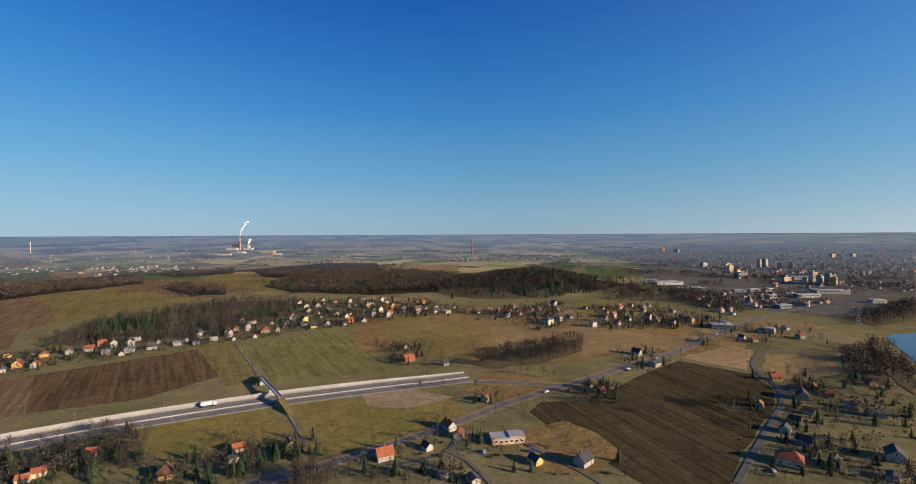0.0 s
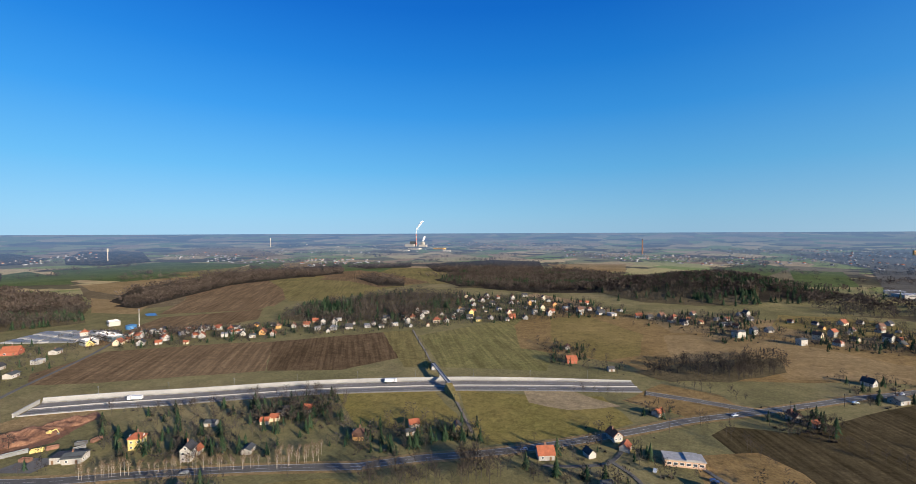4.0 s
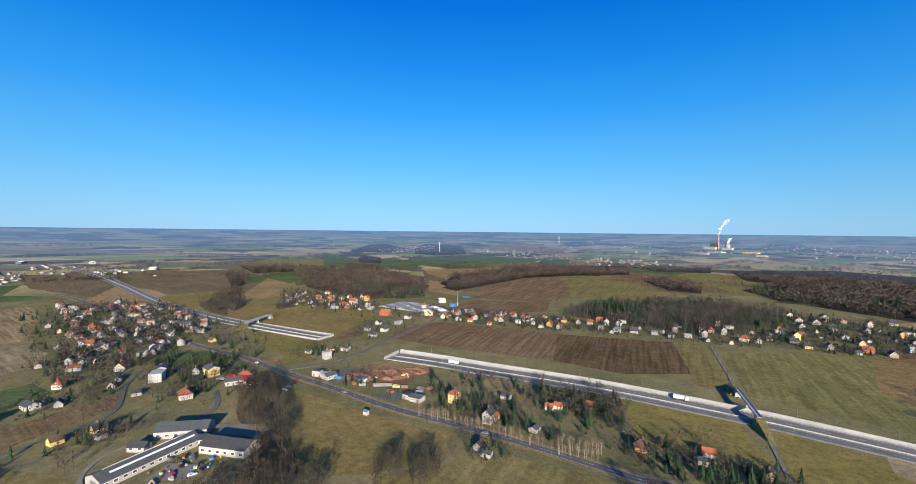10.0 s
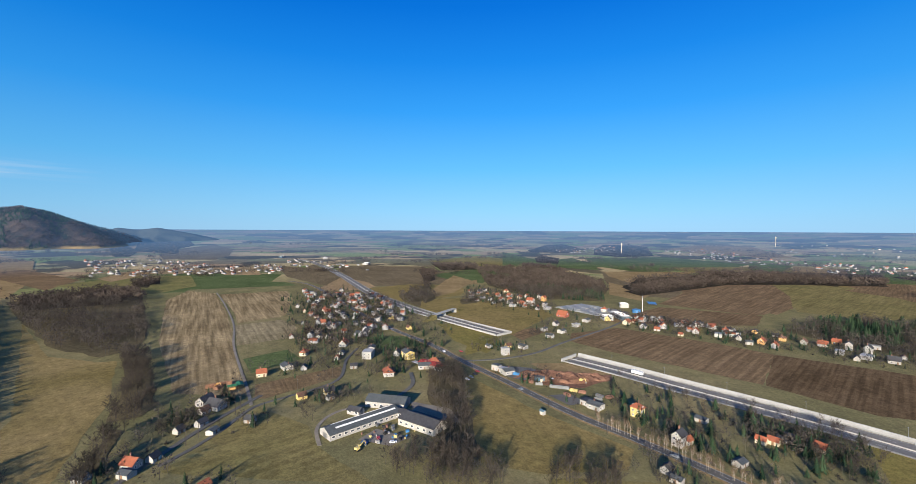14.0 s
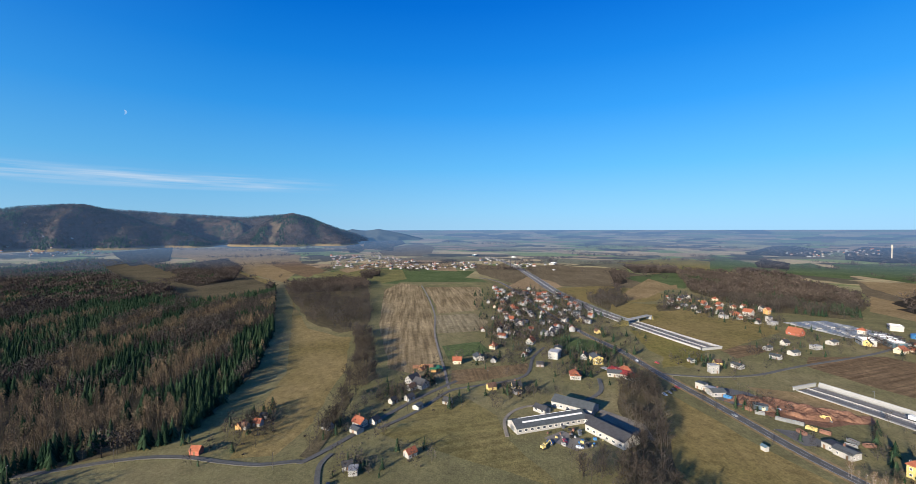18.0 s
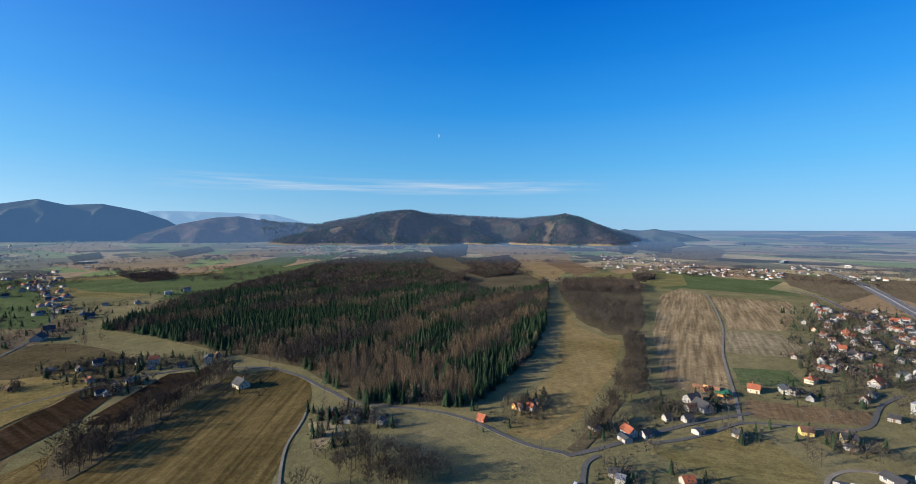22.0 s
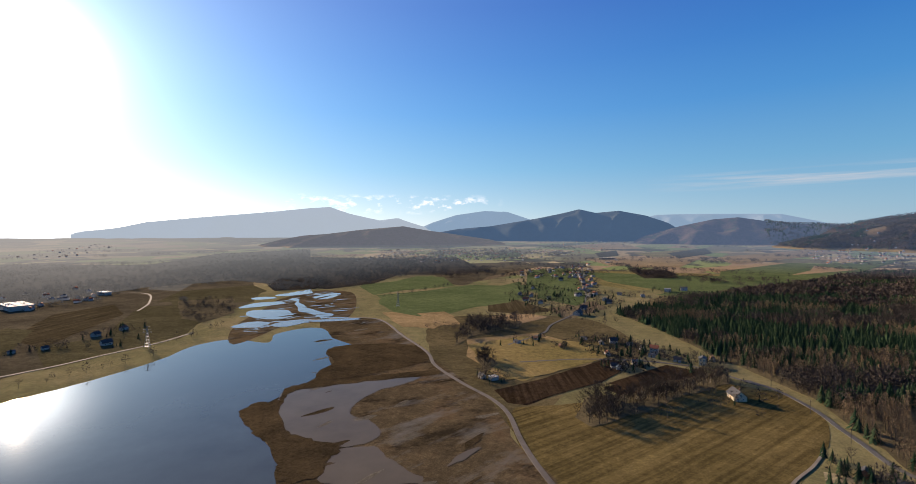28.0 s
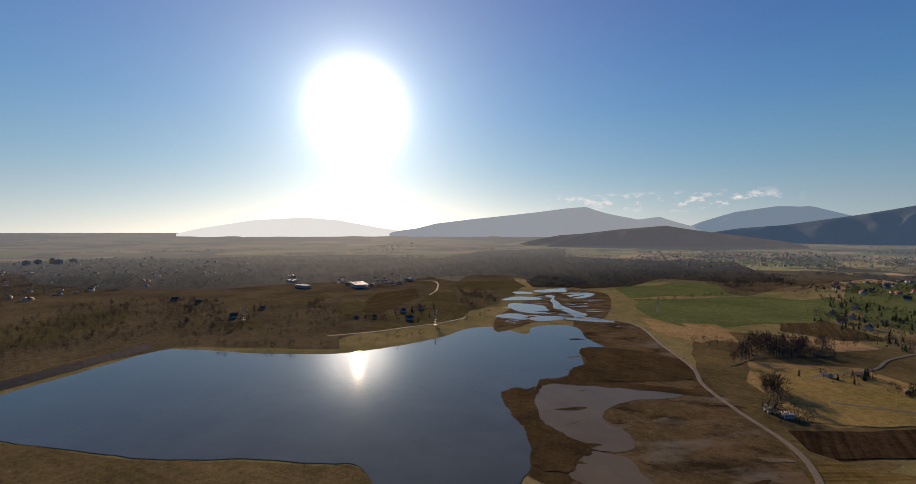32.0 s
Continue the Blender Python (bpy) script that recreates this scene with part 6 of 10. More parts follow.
def paint_haze(m, start=1500, depth=2900, dim=2000):
    """Paints haze on the far backdrop: beyond a kilometre emission rises and base colour dims, most of all below the
    sun.
    """
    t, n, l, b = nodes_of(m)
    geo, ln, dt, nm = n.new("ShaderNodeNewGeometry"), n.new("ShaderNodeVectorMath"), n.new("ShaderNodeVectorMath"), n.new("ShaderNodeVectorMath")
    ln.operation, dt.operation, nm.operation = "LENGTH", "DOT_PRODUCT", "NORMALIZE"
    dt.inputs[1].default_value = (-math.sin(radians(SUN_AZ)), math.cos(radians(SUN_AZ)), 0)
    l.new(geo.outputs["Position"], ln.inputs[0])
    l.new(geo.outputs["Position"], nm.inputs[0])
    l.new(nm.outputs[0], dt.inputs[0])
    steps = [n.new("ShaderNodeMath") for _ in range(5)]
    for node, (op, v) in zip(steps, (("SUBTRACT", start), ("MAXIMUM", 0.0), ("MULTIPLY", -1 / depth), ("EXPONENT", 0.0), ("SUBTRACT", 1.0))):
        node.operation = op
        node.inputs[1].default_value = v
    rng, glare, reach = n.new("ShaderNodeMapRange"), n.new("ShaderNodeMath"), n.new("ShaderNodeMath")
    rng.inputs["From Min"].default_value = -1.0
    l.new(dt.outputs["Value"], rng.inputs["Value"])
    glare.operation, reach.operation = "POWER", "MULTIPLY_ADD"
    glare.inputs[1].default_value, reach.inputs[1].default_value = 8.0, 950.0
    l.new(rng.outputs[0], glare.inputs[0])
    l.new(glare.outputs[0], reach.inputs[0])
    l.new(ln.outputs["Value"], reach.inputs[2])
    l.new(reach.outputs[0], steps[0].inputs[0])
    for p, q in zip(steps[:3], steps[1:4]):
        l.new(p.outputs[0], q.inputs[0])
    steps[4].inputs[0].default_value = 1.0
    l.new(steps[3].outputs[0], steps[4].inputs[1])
    l.new(ramp(t, rng.outputs[0], HAZE_TINTS), b.inputs["Emission Color"])
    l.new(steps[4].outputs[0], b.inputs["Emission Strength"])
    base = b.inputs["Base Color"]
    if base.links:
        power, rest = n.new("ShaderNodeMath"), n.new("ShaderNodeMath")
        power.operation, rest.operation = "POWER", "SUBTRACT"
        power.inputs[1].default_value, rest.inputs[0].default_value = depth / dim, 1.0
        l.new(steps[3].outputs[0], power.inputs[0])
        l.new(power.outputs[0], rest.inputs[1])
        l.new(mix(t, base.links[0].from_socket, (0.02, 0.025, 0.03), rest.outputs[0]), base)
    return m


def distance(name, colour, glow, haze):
    """The plain far backdrop, with the air's haze painted in as emission."""
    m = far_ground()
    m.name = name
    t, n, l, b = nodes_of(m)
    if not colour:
        return paint_haze(m)
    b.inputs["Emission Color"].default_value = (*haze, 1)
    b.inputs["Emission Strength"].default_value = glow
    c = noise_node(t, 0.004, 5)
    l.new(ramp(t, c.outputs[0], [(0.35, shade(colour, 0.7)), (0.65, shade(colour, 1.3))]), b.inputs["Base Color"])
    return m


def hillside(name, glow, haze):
    """Fields at the foot, brown and dark green woods above, tan clearings by the attribute 'wooded'; haze painted in as
    emission.
    """
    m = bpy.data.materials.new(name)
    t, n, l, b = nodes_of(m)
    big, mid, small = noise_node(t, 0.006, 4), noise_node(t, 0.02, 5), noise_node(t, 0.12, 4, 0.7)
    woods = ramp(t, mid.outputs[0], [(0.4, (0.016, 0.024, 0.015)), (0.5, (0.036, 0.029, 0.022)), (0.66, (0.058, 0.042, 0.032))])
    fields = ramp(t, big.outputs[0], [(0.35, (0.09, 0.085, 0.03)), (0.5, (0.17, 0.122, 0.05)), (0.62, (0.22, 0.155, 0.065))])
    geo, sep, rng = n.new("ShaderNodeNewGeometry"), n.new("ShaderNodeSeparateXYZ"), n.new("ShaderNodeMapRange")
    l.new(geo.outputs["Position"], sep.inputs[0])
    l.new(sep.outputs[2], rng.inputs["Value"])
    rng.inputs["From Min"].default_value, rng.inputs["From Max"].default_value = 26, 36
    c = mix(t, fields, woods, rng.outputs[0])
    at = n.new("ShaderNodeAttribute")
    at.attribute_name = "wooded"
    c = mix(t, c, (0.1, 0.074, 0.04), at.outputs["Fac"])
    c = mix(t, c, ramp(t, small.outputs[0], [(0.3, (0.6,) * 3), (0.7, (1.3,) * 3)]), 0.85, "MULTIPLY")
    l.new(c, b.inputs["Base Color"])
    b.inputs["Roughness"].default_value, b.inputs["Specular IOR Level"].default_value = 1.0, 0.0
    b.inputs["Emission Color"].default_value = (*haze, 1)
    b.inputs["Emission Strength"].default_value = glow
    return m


M_GROUND = far_ground()
# far ground, its haze painted in as emission
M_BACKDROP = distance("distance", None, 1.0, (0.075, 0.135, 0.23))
# hill surfaces emit painted haze, palest on the sunward hill
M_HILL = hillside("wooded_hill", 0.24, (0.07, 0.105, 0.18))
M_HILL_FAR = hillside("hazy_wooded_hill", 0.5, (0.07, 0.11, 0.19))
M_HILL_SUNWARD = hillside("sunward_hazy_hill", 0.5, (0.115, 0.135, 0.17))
# far house walls, with haze painted into their emission
M_FAR_WALL = paint_haze(surface("far_render", (0.3, 0.29, 0.275), 0.9, 0.02, 0.2, 0.3))
# mountain haze is painted as emission, brighter on ranges nearer the sun
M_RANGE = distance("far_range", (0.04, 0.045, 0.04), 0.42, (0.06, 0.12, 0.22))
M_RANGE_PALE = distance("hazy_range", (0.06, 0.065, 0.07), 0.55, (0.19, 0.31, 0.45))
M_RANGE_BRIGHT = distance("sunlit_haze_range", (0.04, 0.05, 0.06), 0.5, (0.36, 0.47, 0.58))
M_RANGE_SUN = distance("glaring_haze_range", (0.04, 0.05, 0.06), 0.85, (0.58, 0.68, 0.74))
# far trees emit the same painted haze as the land
M_FAR_TWIG = paint_haze(foliage("far_twigs", (0.038, 0.031, 0.027), (0.085, 0.067, 0.055)), 1400, 3200, 3200)
M_FAR_NEEDLE = paint_haze(foliage("far_needles", (0.014, 0.03, 0.016), (0.036, 0.058, 0.027)), 1400, 3200, 3200)
M_WATER = water("lake_water", (0.05, 0.062, 0.06), 0.028, 0.0012)
M_POOL = water("pool_water", (0.14, 0.145, 0.14), 0.1, 0.01)
M_POND = water("silty_water", (0.1, 0.082, 0.055), 0.22, 0.02, 0.14)
M_LANE = surface("pale_asphalt", (0.17, 0.16, 0.145), 0.85, 0.05, 0.8, 0.12, 0, 0.05)
M_ASPHALT = surface("asphalt", (0.115, 0.11, 0.098), 0.85, 0.08, 0.8, 0.15, 0, 0.05)
M_MOTORWAY = surface("motorway_concrete", (0.2, 0.188, 0.17), 0.85, 0.06, 0.8, 0.12, 0, 0.05)
M_PATH = surface("worn_path", (0.19, 0.165, 0.13), 0.95, 0.1, 1.0, 0.2)
M_GRAVEL = surface("gravel", (0.115, 0.098, 0.078), 0.95, 0.08, 0.9, 0.25)
M_CONCRETE = surface("concrete", (0.3, 0.295, 0.28), 0.9, 0.1, 1.5, 0.12)
M_LINE = surface("road_paint", (0.45, 0.45, 0.43), 0.8, 0.2, 1.0, 0.1)
M_STEEL = surface("galvanised_steel", (0.210, 0.216, 0.222), 0.5, 0.5, 3.0, 0.1, 0.6)
M_TRUNK = surface("bark", (0.051, 0.042, 0.034), 0.95, 0.8, 5.0, 0.3)
M_BIRCH = surface("birch_bark", (0.34, 0.3, 0.25), 0.9, 0.8, 4.0, 0.3)
M_TWIG = foliage("twigs", (0.034, 0.03, 0.027), (0.076, 0.064, 0.054))
M_NEAR_TWIG = foliage("near_twigs", (0.03, 0.026, 0.022), (0.07, 0.058, 0.047))
# ridge trees, haze painted into their emission
M_RIDGE_TWIG = paint_haze(foliage("ridge_twigs", (0.036, 0.028, 0.025), (0.095, 0.07, 0.057)), 2500, 3500, 3000)
M_RIDGE_NEEDLE = paint_haze(foliage("ridge_needles", (0.01, 0.024, 0.014), (0.03, 0.05, 0.026)), 2500, 3500, 3000)
M_PALE_TWIG = foliage("pale_twigs", (0.112, 0.077, 0.049), (0.168, 0.119, 0.078))
M_NEEDLE = foliage("needles", (0.012, 0.026, 0.015), (0.036, 0.058, 0.03))
M_LARCH = foliage("bare_larch", (0.085, 0.065, 0.043), (0.195, 0.142, 0.085))
WALL = {k: surface("render_" + s, c, 0.9, 0.4, 2.0, 0.08) for k, s, c in (
    ("w", "white", (0.33, 0.315, 0.29)), ("c", "cream", (0.484, 0.421, 0.304)), ("y", "yellow", (0.515, 0.406, 0.152)), ("o", "orange", (0.484, 0.281, 0.106)),
    ("g", "grey", (0.312, 0.296, 0.266)), ("p", "peach", (0.484, 0.328, 0.228)), ("r", "red", (0.296, 0.094, 0.061)), ("b", "brown", (0.156, 0.094, 0.053)))}
ROOF = {k: surface("roof_" + s, c, 0.85, 0.5, 4.0, 0.2, 0, 0.3, 0.3) for k, s, c in (
    ("r", "red_tile", (0.245, 0.079, 0.040)), ("d", "dark_slate", (0.043, 0.043, 0.047)), ("b", "brown_tile", (0.122, 0.065, 0.043)),
    ("g", "grey_sheet", (0.061, 0.068, 0.072)), ("w", "pale_membrane", (0.288, 0.288, 0.288)), ("k", "blue_sheet", (0.072, 0.115, 0.144)))}
M_GLASS = surface("window_glass", (0.05, 0.06, 0.075), 0.12, 0.5, 3.0, 0.1, 0, 0.6)
M_FRAME = surface("window_frame", (0.7, 0.68, 0.65), 0.6, 1.0, 4.0, 0.05)
M_BRICK = surface("chimney_brick", (0.180, 0.096, 0.066), 0.9, 1.0, 6.0, 0.2)

# ---- terrain ----
def ridge_height(az, table):
    a, h = zip(*table)
    return float(np.interp(az, a, h, left=-1, right=-1))


def ridge_at(x, y, r0, w, table):
    """Height of a ridge that runs round the plain at the distance r0."""
    r, az = math.hypot(x, y), math.degrees(math.atan2(-x, y)) % 360
    k = math.exp(-(((r - r0) / w) ** 2))
    spur = 0.7 - 2.2 * abs(noise.noise(Vector((x / 250, y / 250, r0 / 700)))) + 0.5 * noise.noise(Vector((x / 110, y / 110, 2.0)))
    k *= 1 + 1.15 * spur * (1 - k) * min(1, 3 * k)
    return -22 + max(0, ridge_height(az, table) + 22) * k


def terrain(x, y, bare=False):
    """Ground height; a plain by the camera that lifts slowly to the horizon, with a wooded mound and ridges."""
    r = math.hypot(x, y)
    z = 118.4 * max(0.0, (r - 1800) / 3000) ** 2
    d = ((x - MOUND[0]) / 170) ** 2 + ((y - MOUND[1]) / 110) ** 2
    z += 32 * math.exp(-d)
    if bare:
        return z, 1.0 if d < 1.6 else 0.0
    az = math.degrees(math.atan2(-x, y)) % 360
    for name, r0, w, table in RIDGES:
        if r0 < 3700 and table[0][0] <= az <= table[-1][0] and abs(r - r0) < 2.1 * w:
            z = max(z, ridge_at(x, y, r0, w, table))
    return z


def mesh_from(name, verts, faces, mats, mat_index=None, smooth=False):
    me = bpy.data.meshes.new(name)
    verts, faces = np.asarray(verts, np.float32), np.asarray(faces, np.int32)
    k = faces.shape[1]
    me.vertices.add(len(verts))
    me.vertices.foreach_set("co", verts.ravel())
    me.loops.add(faces.size)
    me.loops.foreach_set("vertex_index", faces.ravel())
    me.polygons.add(len(faces))
    me.polygons.foreach_set("loop_start", np.arange(0, faces.size, k, dtype=np.int32))
    for m in mats:
        me.materials.append(m)
    if mat_index is not None:
        me.polygons.foreach_set("material_index", np.asarray(mat_index, np.int32))
    me.update(calc_edges=True)
    me.validate()
    if smooth:
        me.polygons.foreach_set("use_smooth", np.ones(len(faces), bool))
    return me


def polar_sheet(name, radii, height, material, label, category, az0=0.0, az1=360.0, step=0.4):
    """A sheet of rings round the plain's middle, between two bearings."""
    azs = np.arange(az0, az1 + step / 2, step) if az1 - az0 < 359 else np.arange(0, 360, step)
    na, closed = len(azs), az1 - az0 >= 359
    verts, wood = [], []
    for r in radii:
        for a in np.radians(azs):
            x, y = -math.sin(a) * r, math.cos(a) * r
            z, w = height(x, y)
            verts.append((x, y, z))
            wood.append(w)
    i = np.arange(na if closed else na - 1)
    n = (i + 1) % na
    quads = np.concatenate([np.stack([j * na + i, j * na + n, (j + 1) * na + n, (j + 1) * na + i], 1) for j in range(len(radii) - 1)])
    me = mesh_from(name, verts, quads[:, ::-1], [material], None, True)
    at = me.attributes.new("wooded", "FLOAT", "POINT")
    at.data.foreach_set("value", np.array(wood, np.float32))
    return tagged(new(name, me), label, category, kind="structure")


def plain(x, y):
    return terrain(x, y, True)


polar_sheet("ground", np.concatenate([[0.0], np.linspace(60, 1200, 44)]), plain, M_GROUND, "winter grassland plain with a far patchwork of fields", "ground", step=0.75)
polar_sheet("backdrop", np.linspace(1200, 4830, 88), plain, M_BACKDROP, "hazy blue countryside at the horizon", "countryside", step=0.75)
def cleared(x, y):
    """Felled slopes and hill meadows among the woods of the ridges."""
    u, v = (x + 2407) * 0.78 + (y + 1916) * 0.62, (y + 1916) * 0.78 - (x + 2407) * 0.62
    d = math.hypot(u / 170, v / 60) + 1.3 * abs(noise.noise(Vector((x / 45, y / 45, 1.5)))) + 0.5 * noise.noise(Vector((x / 20, y / 20, 3.5)))
    return float(np.clip(max(4 * (noise.noise(Vector((x / 150, y / 150, 7.5))) - 0.56), 1.5 * (1.0 - d)), 0, 0.8))


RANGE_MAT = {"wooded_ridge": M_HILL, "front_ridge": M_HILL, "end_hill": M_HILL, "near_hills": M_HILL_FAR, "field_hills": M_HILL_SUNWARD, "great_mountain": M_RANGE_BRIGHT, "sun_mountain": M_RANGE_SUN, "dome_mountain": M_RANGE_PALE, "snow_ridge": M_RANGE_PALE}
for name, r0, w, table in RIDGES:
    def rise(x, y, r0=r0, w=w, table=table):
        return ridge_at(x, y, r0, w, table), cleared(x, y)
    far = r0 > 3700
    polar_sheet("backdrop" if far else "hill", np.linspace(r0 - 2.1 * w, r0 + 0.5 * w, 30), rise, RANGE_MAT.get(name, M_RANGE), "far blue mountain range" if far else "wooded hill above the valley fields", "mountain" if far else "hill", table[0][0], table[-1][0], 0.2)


def part(name, bm, material, parent, label="", at=None):
    """Links a bmesh as one mesh object under a thing or under a part."""
    me = bpy.data.meshes.new(name)
    bm.to_mesh(me)
    bm.free()
    for m in (material if isinstance(material, (list, tuple)) else [material]):
        me.materials.append(m)
    ob = new(name, me)
    ob.parent = parent
    if at is not None:
        ob.matrix_basis = at
    return tagged(ob, label)


def piece(name, me, parent, at=None):
    ob = new(name, me)
    ob.parent = parent
    if at is not None:
        ob.matrix_basis = at
    return ob


def box(bm, sx, sy, sz, x=0, y=0, z=0, mat=0):
    """A box that stands on z, centred on x, y."""
    v = [bm.verts.new((x + a * sx / 2, y + b * sy / 2, z + c * sz)) for c in (0, 1) for a, b in ((-1, -1), (1, -1), (1, 1), (-1, 1))]
    for f in ((3, 2, 1, 0), (4, 5, 6, 7), (0, 1, 5, 4), (1, 2, 6, 5), (2, 3, 7, 6), (3, 0, 4, 7)):
        bm.faces.new([v[i] for i in f]).material_index = mat
    return v


def rounded(points, closed=True, steps=5, jitter=0.0):
    """A smooth line through the points."""
    p = [Vector((*q, 0)) for q in points]
    n, res = len(p), []
    for i in range(n if closed else n - 1):
        a, b, c, d = (p[(i - 1) % n], p[i], p[(i + 1) % n], p[(i + 2) % n]) if closed else (p[max(i - 1, 0)], p[i], p[i + 1], p[min(i + 2, n - 1)])
        for s in range(steps):
            u = s / steps
            q = 0.5 * ((2 * b) + (c - a) * u + (2 * a - 5 * b + 4 * c - d) * u * u + (3 * b - a - 3 * c + d) * u ** 3)
            if jitter:
                q += Vector((random.uniform(-1, 1), random.uniform(-1, 1), 0)) * jitter
            res.append(q)
    if not closed:
        res.append(p[-1])
    return res


def straightish(points, jitter=0.8, step=14):
    """A field's outline: straight sides with slightly uneven edges."""
    res, n = [], len(points)
    for i in range(n):
        a, b = Vector((*points[i], 0)), Vector((*points[(i + 1) % n], 0))
        k = max(1, int((b - a).length / step))
        for s in range(k):
            q = a.lerp(b, s / k)
            res.append(q + Vector((random.uniform(-1, 1), random.uniform(-1, 1), 0)) * jitter)
    return res


def sheet(name, outline, z, material, label, category, drape=False):
    bm = bmesh.new()
    vs = [bm.verts.new((p.x, p.y, z)) for p in outline]
    f = bm.faces.new(vs)
    f.normal_update()
    if f.normal.z < 0:
        f.normal_flip()
    bmesh.ops.triangulate(bm, faces=[f])
    if drape:
        for _ in range(4):
            long = [e for e in bm.edges if e.calc_length() > 130]
            if long:
                bmesh.ops.subdivide_edges(bm, edges=long, cuts=1)
                bmesh.ops.triangulate(bm, faces=bm.faces)
        for v in bm.verts:
            v.co.z += terrain(v.co.x, v.co.y, True)[0] + min(1.0, max(0, (v.co.xy.length - 1500) / 500))
    me = bpy.data.meshes.new(name)
    bm.to_mesh(me)
    bm.free()
    me.materials.append(material)
    return tagged(new(name, me), label, category, kind="structure")


FIELD_LABEL = {"plough5": "dark ploughed field with fresh furrows", "plough": "dark ploughed field with fresh furrows", "green3": "green field of winter crop", "tan": "pale straw-coloured dry field", "stubble": "tan stubble field with drill lines", "rubble": "orange heap of dug earth on the building site", "yard": "grey asphalt yard beside the road", "marsh": "brown marshy shore with dead reeds"}
HAZED_SOIL = {}


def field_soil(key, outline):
    """The soil of a field, with haze painted into its emission where the whole field lies far off."""
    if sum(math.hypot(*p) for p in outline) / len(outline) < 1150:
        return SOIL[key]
    if key not in HAZED_SOIL:
        HAZED_SOIL[key] = SOIL[key].copy()
        HAZED_SOIL[key].name = "far_" + SOIL[key].name
        paint_haze(HAZED_SOIL[key])
    return HAZED_SOIL[key]


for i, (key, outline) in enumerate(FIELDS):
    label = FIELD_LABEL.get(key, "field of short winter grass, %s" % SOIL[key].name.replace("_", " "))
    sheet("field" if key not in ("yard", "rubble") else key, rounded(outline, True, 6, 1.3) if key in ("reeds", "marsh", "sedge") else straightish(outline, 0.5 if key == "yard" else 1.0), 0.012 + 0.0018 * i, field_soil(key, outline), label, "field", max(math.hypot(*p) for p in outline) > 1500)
# litter colour includes painted shade, since the trees are too sparse to cast it
for i, (kind, outline) in enumerate(WOODS):
    if sum(math.hypot(*p) for p in outline) / len(outline) < 270:
        continue
    sheet("forest_floor", straightish(outline, 2.0), 0.016 + 0.0018 * len(FIELDS) + 0.0012 * i, field_soil("far_woods" if min(math.hypot(*p) for p in outline) > 800 else "forest_floor", outline), "brown leaf litter, darkened for shade under bare trees", "forest floor", max(math.hypot(*p) for p in outline) > 1500)
sheet("water", rounded(LAKE, True, 5, 0.6), 0.215, M_WATER, "calm grey-blue lake water reflecting the low sun", "lake")
for o in (POND, POND_SMALL):
    sheet("water", rounded(o, True, 5, 0.8), 0.22, M_POND, "shallow silty brown pond", "pond")
sheet("water", rounded(POND_EAST, True, 5, 0.5), 0.22, M_WATER, "pale reflecting pond behind trees", "pond")

# small pools and silt streaks in the marsh
MARSH = next(o for k, o in FIELDS if k == "marsh")


def in_poly(x, y, poly):
    hit = False
    for i in range(len(poly)):
        (x0, y0), (x1, y1) = poly[i], poly[i - 1]
        if (y0 > y) != (y1 > y) and x < (x1 - x0) * (y - y0) / (y1 - y0) + x0:
            hit = not hit
    return hit


for i in range(90):
    x, y = random.uniform(*[f(p[0] for p in MARSH) for f in (min, max)]), random.uniform(*[f(p[1] for p in MARSH) for f in (min, max)])
    if not in_poly(x, y, MARSH):
        continue
    a, ra = radians(random.gauss(60, 14)), random.uniform(2.5, 15)
    rb = ra * random.uniform(0.12, 0.35)
    ring = [(x + math.cos(a) * ra * math.cos(u) * k - math.sin(a) * rb * math.sin(u) * k, y + math.sin(a) * ra * math.cos(u) * k + math.cos(a) * rb * math.sin(u) * k) for u in (j * 0.628 for j in range(10)) for k in (random.uniform(0.6, 1.15),)]
    if i % 8:
        key = ("silt", "reeds")[i % 2]
        sheet("mud_bank", rounded(ring, True, 3), 0.225 + 0.0002 * i, SOIL[key], "streak of %s in the marsh" % SOIL[key].name.replace("_", " "), "mud bank")
    else:
        sheet("water", rounded(ring, True, 3), 0.282, M_POND, "small silty pool in the marsh", "pool")

WETLAND = PUDDLES[0]
for outline in PUDDLES[1:]:
    sheet("water", rounded([(p.x, p.y) for p in straightish(outline, 7.0, 26)], True, 3, 0.8), 0.236, M_POOL, "flooded pool and channel of the wetland", "pool")
sheet("mud_bank", rounded(WETLAND, True, 4), 0.231, SOIL["marsh"], "dark wet mud of the wetland", "mud bank")
